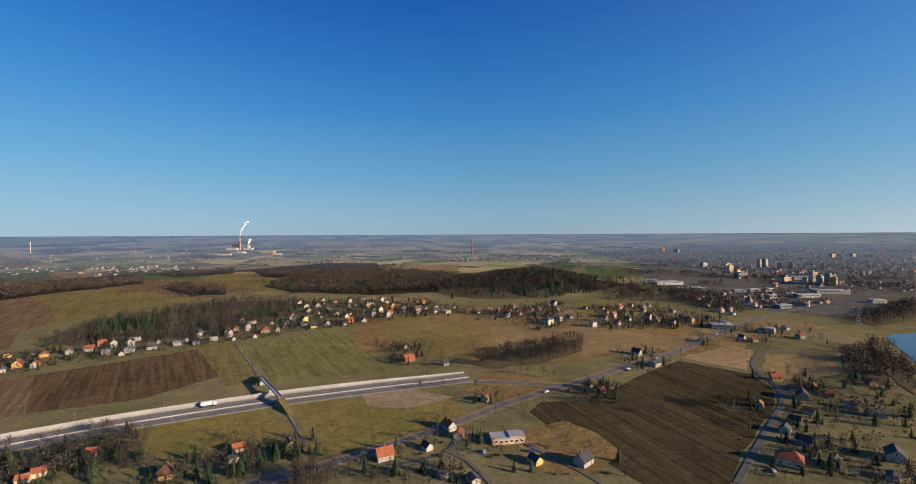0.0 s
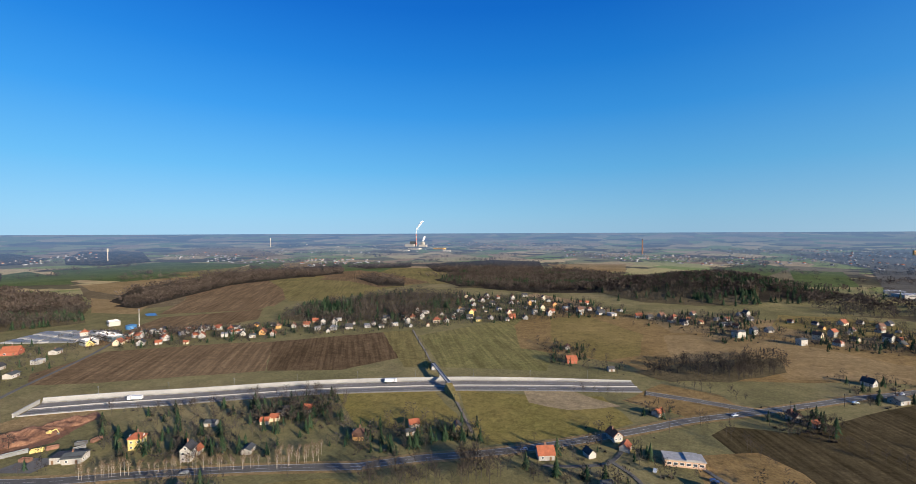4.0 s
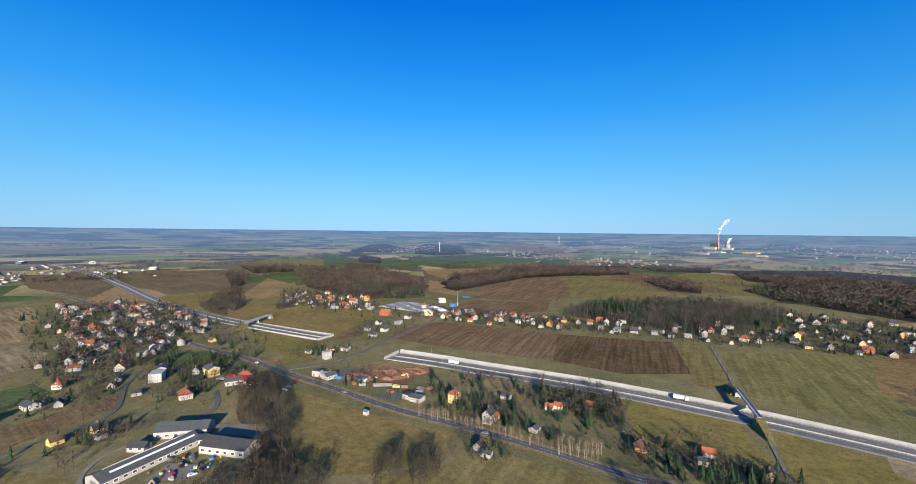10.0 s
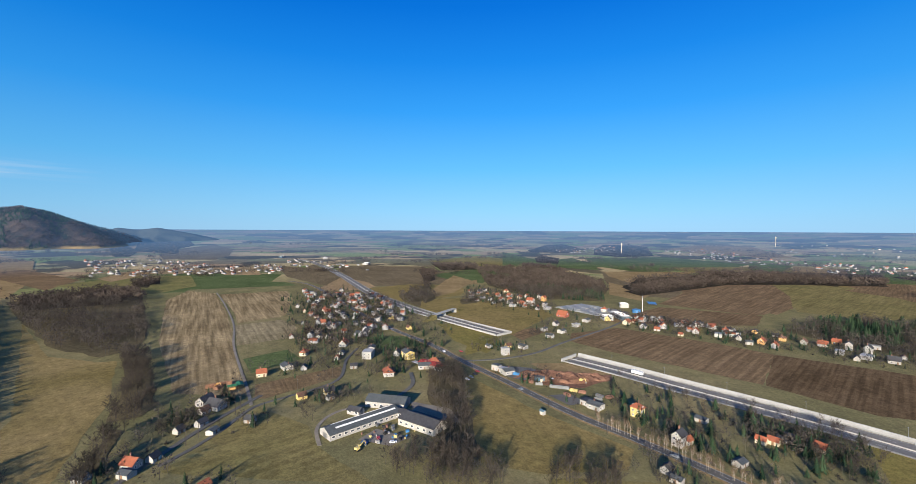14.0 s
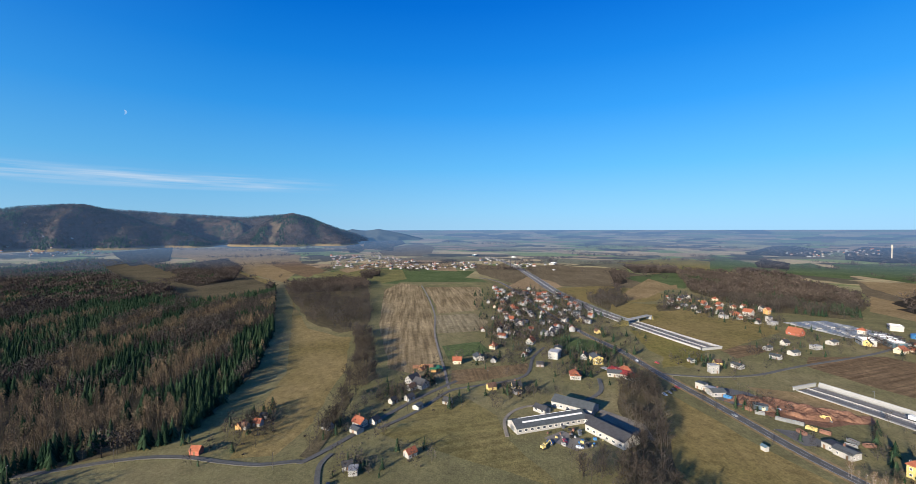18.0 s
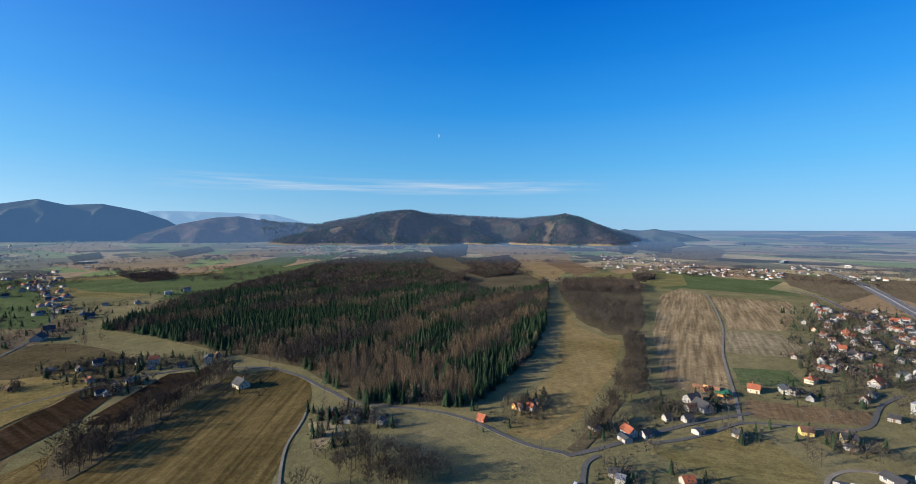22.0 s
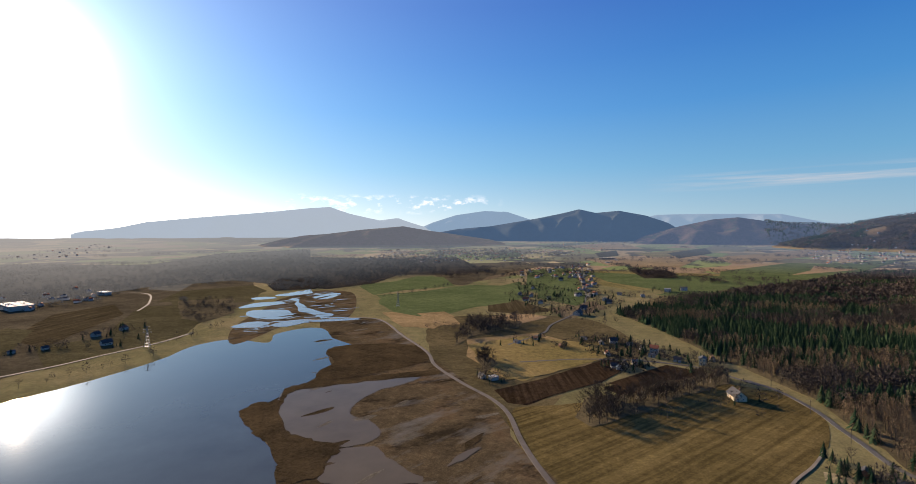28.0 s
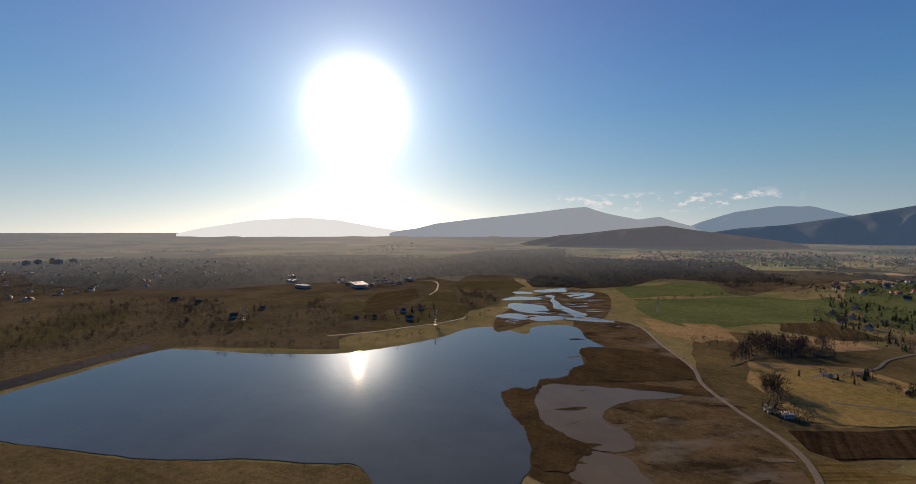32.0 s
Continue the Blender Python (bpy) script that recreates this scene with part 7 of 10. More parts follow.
for i in range(170):
    x, y = random.uniform(*[f(p[0] for p in WETLAND) for f in (min, max)]), random.uniform(*[f(p[1] for p in WETLAND) for f in (min, max)])
    if not in_poly(x, y, WETLAND):
        continue
    a, ra = math.atan2(y, x) + math.pi / 2 + random.gauss(0.1, 0.3), random.uniform(4, 24)
    rb = ra * random.uniform(0.06, 0.26)
    ring = [(x + math.cos(a) * ra * math.cos(u) * k - math.sin(a) * rb * math.sin(u) * k, y + math.sin(a) * ra * math.cos(u) * k + math.cos(a) * rb * math.sin(u) * k) for u in (j * 0.524 for j in range(12)) for k in (random.uniform(0.45, 1.2),)]
    if i % 5 > 2:
        sheet("mud_bank", rounded(ring, True, 3), 0.24 + 0.0001 * i, SOIL["reeds"], "brown reed bank in the wetland", "mud bank")
    else:
        sheet("water", rounded(ring, True, 3), 0.235, M_POOL, "shallow flooded pool in the wetland", "pool")


# ---- roads ----
def ribbon(line, left, right, z, thick=0.0):
    """Verts and faces of a band between two offsets from a line."""
    bm = bmesh.new()
    rows = []
    for i, p in enumerate(line):
        d = (line[min(i + 1, len(line) - 1)] - line[max(i - 1, 0)]).normalized()
        nrm = Vector((-d.y, d.x, 0))
        rows.append([bm.verts.new(p + nrm * o + Vector((0, 0, h))) for o, h in ((left, z - thick), (left, z), (right, z), (right, z - thick))])
    for a, b in zip(rows, rows[1:]):
        for k in range(3):
            bm.faces.new((a[k], a[k + 1], b[k + 1], b[k]))
    if thick:
        for e in (rows[0], rows[-1]):
            bm.faces.new(e)
    bmesh.ops.recalc_face_normals(bm, faces=bm.faces)
    return bm


def dashes(line, offset, width, z, on, off):
    bm = bmesh.new()
    s = 0.0
    for a, b in zip(line, line[1:]):
        d = b - a
        ln = d.length
        if ln < 1e-6:
            continue
        d /= ln
        nrm = Vector((-d.y, d.x, 0))
        u = -s
        while u < ln:
            u0, u1 = max(u, 0), min(u + on, ln)
            if u1 > u0:
                q = [a + d * w + nrm * (offset + k * width / 2) + Vector((0, 0, z)) for w, k in ((u0, -1), (u1, -1), (u1, 1), (u0, 1))]
                bm.faces.new([bm.verts.new(v) for v in q])
            u += on + off
        s = (s + ln) % (on + off)
    return bm


ROAD_MAT = {"motorway": M_MOTORWAY, "main": M_ASPHALT, "lane": M_ASPHALT, "path": M_PATH, "gravel": M_GRAVEL}
ROAD_LABEL = {"motorway": "pale concrete dual carriageway with steel barriers", "main": "grey asphalt country road with white edge lines", "lane": "narrow grey asphalt lane", "path": "worn unpaved farm path", "gravel": "pale gravel track"}
ROAD_LINES = []
for k, (name, width, kind, pts) in enumerate(ROADS):
    line = rounded(pts, False, 6)
    ROAD_LINES.append((kind, line))
    width *= {"motorway": 1, "main": 0.85}.get(kind, 0.54)
    z = 0.3 + 0.004 * k
    me = bpy.data.meshes.new(name)
    bm = ribbon(line, width / 2, -width / 2, z, 0.3)
    bm.to_mesh(me)
    bm.free()
    me.materials.append(ROAD_MAT[kind])
    road = tagged(new("road" if kind != "motorway" else "motorway", me), ROAD_LABEL[kind], "road", kind="structure")
    if kind == "main":
        for off in (width / 2 - 0.4, -width / 2 + 0.4):
            part("edge_line", ribbon(line, off + 0.12, off - 0.12, z + 0.02), M_LINE, road)
        part("centre_line", dashes(line, 0, 0.2, z + 0.02, 6, 6), M_LINE, road)
        for off in (width / 2 + 1.2, -width / 2 - 1.2):
            part("verge", ribbon(line, off + 1.2, off - 1.2, z - 0.02), SOIL["tan2"], road)
    if kind == "motorway":
        w = width / 2
        for off in (w - 0.8, -w + 0.8, 1.8, -1.8):
            part("edge_line", ribbon(line, off + 0.15, off - 0.15, z + 0.02), M_LINE, road)
        for off in (w * 0.5 + 0.6, -w * 0.5 - 0.6):
            part("lane_line", dashes(line, off, 0.2, z + 0.02, 6, 10), M_LINE, road)
            part("lane_surface", ribbon(line, off + 3.7, off - 3.7, z + 0.008), M_LANE, road)
        part("central_barrier", ribbon(line, 0.2, -0.2, z + 0.7, 0.7), M_CONCRETE, road, "pale concrete central barrier")
        for off in (w + 0.3, -w - 0.3):
            part("guard_rail", ribbon(line, off + 0.1, off - 0.1, z + 0.8, 0.35), M_STEEL, road, "galvanised guard rail")

# ---- trees ----
def cone(v, f, m, a, b, ra, rb, sides, mat):
    """A tapered limb from a to b."""
    a, b = np.array(a, float), np.array(b, float)
    d = b - a
    d /= np.linalg.norm(d) + 1e-9
    u = np.cross(d, (0.3, 0.9, 0.2))
    u /= np.linalg.norm(u) + 1e-9
    w = np.cross(d, u)
    n0 = len(v)
    for p, r in ((a, ra), (b, rb)):
        for k in range(sides):
            t = 2 * math.pi * k / sides
            v.append(p + r * (math.cos(t) * u + math.sin(t) * w))
    for k in range(sides):
        j = (k + 1) % sides
        f += [(n0 + k, n0 + j, n0 + sides + j), (n0 + k, n0 + sides + j, n0 + sides + k)]
        m += [mat, mat]


def bare_tree(rng, limbs=12, twigs=12, wide=0.34, twig_w=0.016, thick=0.016, start=0.25):
    """Leafless broadleaf, one unit high: trunk, limbs and sprays of twigs."""
    v, f, m = [], [], []
    lean = rng.uniform(-0.04, 0.04, 2)
    cone(v, f, m, (0, 0, -0.03), (lean[0], lean[1], 0.75), thick, thick * 0.3, 4, 0)
    for i in range(limbs):
        h0 = start + (0.75 - start) * (i + rng.uniform(0, 0.8)) / limbs
        az = i * 2.4 + rng.uniform(-0.5, 0.5)
        reach = wide * rng.uniform(0.65, 1.1) * math.sin(math.pi * min(0.95, 0.25 + 0.75 * (h0 - start) / (0.78 - start))) ** 0.7
        up = rng.uniform(0.14, 0.34)
        p0 = np.array((lean[0] * h0, lean[1] * h0, h0))
        p1 = p0 + (math.cos(az) * reach, math.sin(az) * reach, up)
        p1[2] = min(p1[2], 0.99)
        cone(v, f, m, p0, p1, thick * 0.45, thick * 0.12, 3, 0)
        for k in range(twigs):
            q = p0 + (p1 - p0) * rng.uniform(0.35, 1.05)
            d = (p1 - p0) * 0.35 + rng.normal(0, 0.075, 3) + (0, 0, 0.05)
            e = q + d * rng.uniform(0.5, 1.1)
            e[2] = min(e[2], 1.0)
            s = np.cross(d, rng.normal(0, 1, 3))
            s *= twig_w * rng.uniform(0.6, 1.3) / (np.linalg.norm(s) + 1e-9)
            n0 = len(v)
            v += [q - s * 0.5, q + s * 0.5, e]
            f.append((n0, n0 + 1, n0 + 2))
            m.append(1)
    return np.array(v), np.array(f), np.array(m)


def conifer(rng, tiers=7, blades=9, wide=0.19, sparse=1.0, start=0.12):
    """Spruce or larch, one unit high: drooping boughs in tiers round a stem."""
    v, f, m = [], [], []
    cone(v, f, m, (0, 0, -0.02), (0, 0, 0.97), 0.014, 0.002, 3, 0)
    for i in range(tiers):
        h = start + (0.98 - start) * i / tiers
        r = wide * (1 - (i / tiers) ** 1.15) * rng.uniform(0.85, 1.15) + 0.012
        drop = 0.06 + 0.05 * (1 - i / tiers)
        for k in range(blades):
            az = 2 * math.pi * (k + rng.uniform(0, 0.7)) / blades + i
            rr = r * rng.uniform(0.7, 1.15)
            half = sparse * 2.0 / blades
            top = np.array((0, 0, h + (0.98 - start) / tiers * 1.25))
            n0 = len(v)
            v += [top, np.array((math.cos(az - half) * rr * 0.75, math.sin(az - half) * rr * 0.75, h - drop * 0.5)), np.array((math.cos(az) * rr, math.sin(az) * rr, h - drop)), np.array((math.cos(az + half) * rr * 0.75, math.sin(az + half) * rr * 0.75, h - drop * 0.5))]
            f += [(n0, n0 + 1, n0 + 2), (n0, n0 + 2, n0 + 3)]
            m += [1, 1]
    return np.array(v), np.array(f), np.array(m)


def soft_tree(rng, n=40, centre=0.6, rx=0.27, rz=0.38, size=0.13, limbs=3):
    """Far leafless broadleaf, one unit high: trunk, limbs and a haze of twig sprays in a round crown."""
    v, f, m = [], [], []
    cone(v, f, m, (0, 0, -0.03), (0, 0, 0.6), 0.016, 0.006, 3, 0)
    for k in range(limbs):
        a = k * 2.1 + rng.uniform(0, 1)
        cone(v, f, m, (0, 0, 0.3 + 0.08 * k), (math.cos(a) * rx * 0.7, math.sin(a) * rx * 0.7, 0.62 + 0.08 * k), 0.008, 0.003, 3, 0)
    for k in range(n):
        d = rng.normal(0, 1, 3)
        d /= np.linalg.norm(d)
        q = d * (rx, rx, rz) * rng.uniform(0.45, 0.95) + (0, 0, centre)
        out = d * (1, 1, 0.6) + (0, 0, 0.7) + rng.normal(0, 0.35, 3)
        out *= size * rng.uniform(0.7, 1.2) / np.linalg.norm(out)
        s = np.cross(out, rng.normal(0, 1, 3))
        s *= size * 0.24 / (np.linalg.norm(s) + 1e-9)
        n0 = len(v)
        v += [q - s, q + s, q + out]
        f.append((n0, n0 + 1, n0 + 2))
        m.append(1)
    return np.array(v), np.array(f), np.array(m)


def larch(rng, n=104, wide=0.18, size=0.056):
    """Bare larch, one unit high: a narrow soft cone of thin sprays round a straight stem."""
    v, f, m = [], [], []
    cone(v, f, m, (0, 0, -0.02), (0, 0, 0.97), 0.013, 0.002, 3, 0)
    for k in range(n):
        h = 0.22 + 0.76 * (k + rng.uniform(0, 1)) / n
        r = wide * (1 - ((h - 0.22) / 0.8) ** 1.5) * rng.uniform(0.3, 1.0)
        a = k * 2.4 + rng.uniform(-0.4, 0.4)
        q = np.array((math.cos(a) * r, math.sin(a) * r, h))
        out = np.array((math.cos(a), math.sin(a), rng.uniform(-0.1, 0.9)))
        out *= size * rng.uniform(0.6, 1.1) / np.linalg.norm(out)
        s = np.cross(out, rng.normal(0, 1, 3))
        s *= size * 0.3 / (np.linalg.norm(s) + 1e-9)
        n0 = len(v)
        v += [q - s, q + s, q + out]
        f.append((n0, n0 + 1, n0 + 2))
        m.append(1)
    return np.array(v), np.array(f), np.array(m)


def bush(rng, n=36):
    v, f, m = [], [], []
    for k in range(n):
        d = rng.normal(0, 1, 3)
        d[2] = abs(d[2])
        d /= np.linalg.norm(d)
        q, e = d * 0.15, d * rng.uniform(0.5, 1.0) * (0.6, 0.6, 1.0)
        s = np.cross(d, rng.normal(0, 1, 3))
        s *= 0.05 / (np.linalg.norm(s) + 1e-9)
        n0 = len(v)
        v += [q - s, q + s, e]
        f.append((n0, n0 + 1, n0 + 2))
        m.append(1)
    return np.array(v), np.array(f), np.array(m)


def stand(name, templates, spots, mats, label, category):
    """Many trees as one object. A spot is x, y, z, height, spread, turn, tint."""
    vs, fs, ms, ts, base = [], [], [], [], 0
    for i, (x, y, z, h, w, a, tint) in enumerate(spots):
        v, f, m = templates[i % len(templates)]
        c, s = math.cos(a), math.sin(a)
        q = np.empty(v.shape, np.float32)
        q[:, 0] = (v[:, 0] * c - v[:, 1] * s) * h * w + x
        q[:, 1] = (v[:, 0] * s + v[:, 1] * c) * h * w + y
        q[:, 2] = v[:, 2] * h + z
        vs.append(q)
        fs.append(f + base)
        ms.append(m)
        ts.append(np.full(len(v), tint, np.float32))
        base += len(v)
    if not vs:
        return None
    me = mesh_from(name, np.concatenate(vs), np.concatenate(fs), mats, np.concatenate(ms))
    at = me.attributes.new("tint", "FLOAT", "POINT")
    at.data.foreach_set("value", np.concatenate(ts))
    return tagged(new(name, me), label, category, kind="stuff")


def inside(x, y, poly):
    hit, n = False, len(poly)
    for i in range(n):
        (x0, y0), (x1, y1) = poly[i], poly[i - 1]
        if (y0 > y) != (y1 > y) and x < (x1 - x0) * (y - y0) / (y1 - y0) + x0:
            hit = not hit
    return hit


rng = np.random.default_rng(5)
CLEARINGS = [o for k, o in FIELDS if k in ("meadow", "olive2", "tan2", "green3") and all(p[1] < -300 and p[0] < 0 for p in o)]
T_BARE = [bare_tree(rng, 10, 17, 0.3, 0.011, 0.013) for _ in range(6)]
T_BARE_FAR = [soft_tree(rng, 38, 0.54, 0.27, 0.43, 0.115, 0) for _ in range(6)]
T_SPRUCE = [conifer(rng, 6, 7, 0.27) for _ in range(5)]
T_SPRUCE_FAR = [conifer(rng, 5, 6, 0.2) for _ in range(4)]
T_LARCH = [larch(rng) for _ in range(5)]
T_BUSH = [bush(rng) for _ in range(4)]
ROAD_POINTS = np.array([(p.x, p.y) for k, l in ROAD_LINES if k != "path" for p in l])

HOUSE_SPOTS = [(r[0], r[1], r[3]) for rows in HOUSES.values() for r in rows]
spots = {"bare": [], "bare_far": [], "spruce": [], "larch": [], "bush": []}
for kind, poly in WOODS:
    xs, ys = zip(*poly)
    area = abs(sum(poly[i - 1][0] * poly[i][1] - poly[i][0] * poly[i - 1][1] for i in range(len(poly)))) / 2
    dist = math.hypot(sum(xs) / len(xs), sum(ys) / len(ys))
    gap = 4.2 if dist < 430 else 4.5 if poly is WOODS[0][1] else 5.4 if dist < 700 else 7.0 if dist < 1100 else 13.0 if dist < 1500 else 19.0 if dist < 2100 else 26.0
    count = int(area / gap ** 2)
    made = tries = 0
    while made < count and tries < count * 6:
        tries += 1
        x, y = rng.uniform(min(xs), max(xs)), rng.uniform(min(ys), max(ys))
        if not inside(x, y, poly):
            continue
        if poly is WOODS[0][1] and math.hypot(x, y) > 620 and any(inside(x, y, o) for o in CLEARINGS):
            made += 1
            continue
        if dist < 600 and np.min(np.hypot(ROAD_POINTS[:, 0] - x, ROAD_POINTS[:, 1] - y)) < 7:
            made += 1
            continue
        made += 1
        if dist < 1100 and math.hypot(x, y) > 560 and rng.random() > (560 / math.hypot(x, y)) ** 1.2:
            continue
        if kind == "decid" and noise.noise(Vector((x / 22, y / 22, 2.5))) > 0.28:
            continue
        r = math.hypot(x, y)
        z = terrain(x, y)
        u, s = x * 0.94 + y * 0.34, y * 0.94 - x * 0.34
        patch = noise.noise(Vector((u / 130, s / 30, 0.5))) + 0.5 * noise.noise(Vector((x / 18, y / 18, 4.5))) + rng.normal(0, 0.07) + 0.3 * noise.noise(Vector((x / 160, y / 160, 1.5)))
        row = noise.noise(Vector((u / 130, s / 26, 8.5))) + 0.5 * noise.noise(Vector((x / 25, y / 25, 3.5)))
        tint = float(np.clip(0.5 + 0.35 * patch + rng.normal(0, 0.36), 0, 1))
        spot = (x, y, z, rng.uniform(11, 16), rng.uniform(0.9, 1.25) * (1.0 if r < 560 else min(1.5, (r / 560) ** 0.5)), rng.uniform(0, 6.28), tint)
        if r > 1500 or (x > 400 and y < 0):
            spot = (*spot[:3], rng.uniform(6, 10), *spot[4:])
        reach = max(0.0, (r - 620) / 700)
        if kind == "mixed" and patch > (-0.1 if poly is WOODS[0][1] else 0.1) + reach * 0.3:
            spots.setdefault("spruce" if r < 1050 else "far_spruce", []).append((*spot[:3], rng.uniform(8.5, 13.5), *spot[4:]))
        elif poly is WOODS[0][1] and row > -0.05 + reach * 0.8:
            spots["larch"].append((*spot[:3], rng.uniform(10.5, 14.5), *spot[4:]))
        elif kind == "mixed" and noise.noise(Vector((x / 40, y / 40, 6.5))) > 0.5:
            continue
        else:
            if kind == "decid" and r < 480:
                spot = (*spot[:3], rng.uniform(8, 13), *spot[4:])
            spots.setdefault("bare" if r < 480 and kind != "mixed" else "bare_far" if r < 900 else "far", []).append(spot)
# gardens and orchards: small trees, conifers and shrubs, scattered
for poly in GARDENS:
    xs, ys = zip(*poly)
    area = abs(sum(poly[i - 1][0] * poly[i][1] - poly[i][0] * poly[i - 1][1] for i in range(len(poly)))) / 2
    for _ in range(int(area / (17 if max(math.hypot(*p) for p in poly) < 560 else 34))):
        x, y = rng.uniform(min(xs), max(xs)), rng.uniform(min(ys), max(ys))
        if not inside(x, y, poly) or np.min(np.hypot(ROAD_POINTS[:, 0] - x, ROAD_POINTS[:, 1] - y)) < 6:
            continue
        if noise.noise(Vector((x / 25, y / 25, 9.5))) < -0.25 or any(math.hypot(x - hx, y - hy) < hs * 0.6 for hx, hy, hs in HOUSE_SPOTS):
            continue
        if x > 400 and y < 200 and rng.random() < 0.6:
            continue
        k, spot = rng.random() * (0.5 if x > 400 and y < 200 else 1), (x, y, terrain(x, y), rng.uniform(4, 9), rng.uniform(0.9, 1.4), rng.uniform(0, 6.28), rng.uniform(0, 1))
        if k < 0.5:
            spots["bare" if math.hypot(x, y) < 480 else "bare_far"].append(spot)
        elif k < 0.68:
            spots["spruce"].append((*spot[:3], rng.uniform(4, 10), *spot[4:]))
        else:
            spots["bush"].append((*spot[:3], rng.uniform(1.2, 3.0), 1.4, *spot[5:]))
# hillside and ridge woods
for name, r0, w, table in [q for q in RIDGES if q[0] in ("wooded_ridge", "front_ridge", "end_hill")]:
    for _ in range({"wooded_ridge": 8000, "front_ridge": 10000, "end_hill": 5000}[name]):
        az, r = rng.uniform(table[0][0], table[-1][0]), r0 + rng.uniform(-1.35, 0.2) * w
        x, y = -math.sin(radians(az)) * r, math.cos(radians(az)) * r
        z = terrain(x, y)
        if z < plain(x, y)[0] + 8 + 8 * noise.noise(Vector((x / 160, y / 160, 5.5))) or cleared(x, y) > 0.2:
            continue
        kind = "spruce_ridge" if noise.noise(Vector((x / 90, y / 90, 1.5))) + 0.5 * noise.noise(Vector((x / 35, y / 35, 3.5))) > 0.14 else "bare_ridge"
        spots.setdefault(kind, []).append((x, y, z - 1, rng.uniform(10, 17), rng.uniform(1.5, 2.3), rng.uniform(0, 6.28), rng.uniform(0, 1)))
for _ in range(900):
    x, y = MOUND[0] + rng.normal(0, 105), MOUND[1] + rng.normal(0, 65)
    spots["spruce" if rng.random() < 0.55 else "bare_far"].append((x, y, terrain(x, y), rng.uniform(9, 14), rng.uniform(0.9, 1.3), rng.uniform(0, 6.28), rng.uniform(0, 1)))
# copses and hedges far out
for _ in range(300):
    az, r = rng.uniform(0, 360), 1150 + 2100 * rng.random() ** 1.2
    cx, cy, turn, long = -math.sin(radians(az)) * r, math.cos(radians(az)) * r, radians(az) + rng.normal(0, 0.35), rng.uniform(20, 150)
    for _ in range(int(8 + long / 5)):
        u, s = rng.normal(0, long * 0.6), rng.normal(0, long * 0.12 + 4)
        x, y = cx + u * math.cos(turn) - s * math.sin(turn), cy + u * math.sin(turn) + s * math.cos(turn)
        if math.hypot(x, y) > 1100:
            spots.setdefault("far", []).append((x, y, terrain(x, y), rng.uniform(9, 15), rng.uniform(1.1, 1.9), rng.uniform(0, 6.28), rng.uniform(0, 1)))
T_TINY = [soft_tree(rng, 18, 0.5, 0.36, 0.42, 0.23, 0) for _ in range(5)]
T_TINY_SPRUCE = [conifer(rng, 3, 4, 0.22) for _ in range(3)]
stand("bare_woodland", T_BARE, spots["bare"], [M_TRUNK, M_NEAR_TWIG], "leafless grey-brown broadleaf woodland", "woodland")
stand("bare_woodland", T_BARE_FAR, spots["bare_far"], [M_TRUNK, M_TWIG], "leafless brown broadleaf woodland beyond the fields", "woodland")
stand("spruce_woodland", T_SPRUCE, spots["spruce"], [M_TRUNK, M_NEEDLE], "dark green spruce plantation", "woodland")
stand("larch_woodland", T_LARCH, spots["larch"], [M_TRUNK, M_LARCH], "bare orange-brown larch rows", "woodland")
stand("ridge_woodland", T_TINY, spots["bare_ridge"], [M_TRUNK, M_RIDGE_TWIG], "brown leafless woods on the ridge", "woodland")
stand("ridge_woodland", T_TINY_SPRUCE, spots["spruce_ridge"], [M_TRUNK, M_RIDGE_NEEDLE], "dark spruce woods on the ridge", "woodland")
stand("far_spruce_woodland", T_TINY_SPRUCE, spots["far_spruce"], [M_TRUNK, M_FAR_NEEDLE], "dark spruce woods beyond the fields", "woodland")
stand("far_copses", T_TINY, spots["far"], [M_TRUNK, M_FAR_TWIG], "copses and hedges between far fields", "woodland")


def tree_thing(name, template, mats, label):
    """A single tree: trunk and crown under an empty at its foot."""
    v, f, m = template
    top = tagged(new(name), label, "tree", "garden and roadside trees")
    for k, part_name in ((0, "trunk"), (1, "crown")):
        ids = f[m == k]
        used, back = np.unique(ids, return_inverse=True)
        me = mesh_from(part_name, v[used], back.reshape(ids.shape), [mats[k]])
        at = me.attributes.new("tint", "FLOAT", "POINT")
        at.data.foreach_set("value", np.full(len(used), rng.uniform(0.2, 0.9), np.float32))
        piece(part_name, me, top)
    return top


T_BIRCH = [bare_tree(rng, 10, 12, 0.16, 0.012, 0.011, 0.35) for _ in range(2)]
KINDS = {"decid": [tree_thing("broadleaf_tree", t, (M_TRUNK, M_TWIG), "leafless broadleaf tree with brown twigs") for t in T_BARE[:4]],
         "conifer": [tree_thing("spruce_tree", t, (M_TRUNK, M_NEEDLE), "dark green spruce tree") for t in T_SPRUCE[:3]],
         "birch": [tree_thing("birch_tree", t, (M_BIRCH, M_PALE_TWIG), "bare birch with a white trunk") for t in T_BIRCH]}
singles, more = 0, {"decid": [], "conifer": [], "birch": []}
first_used = set()
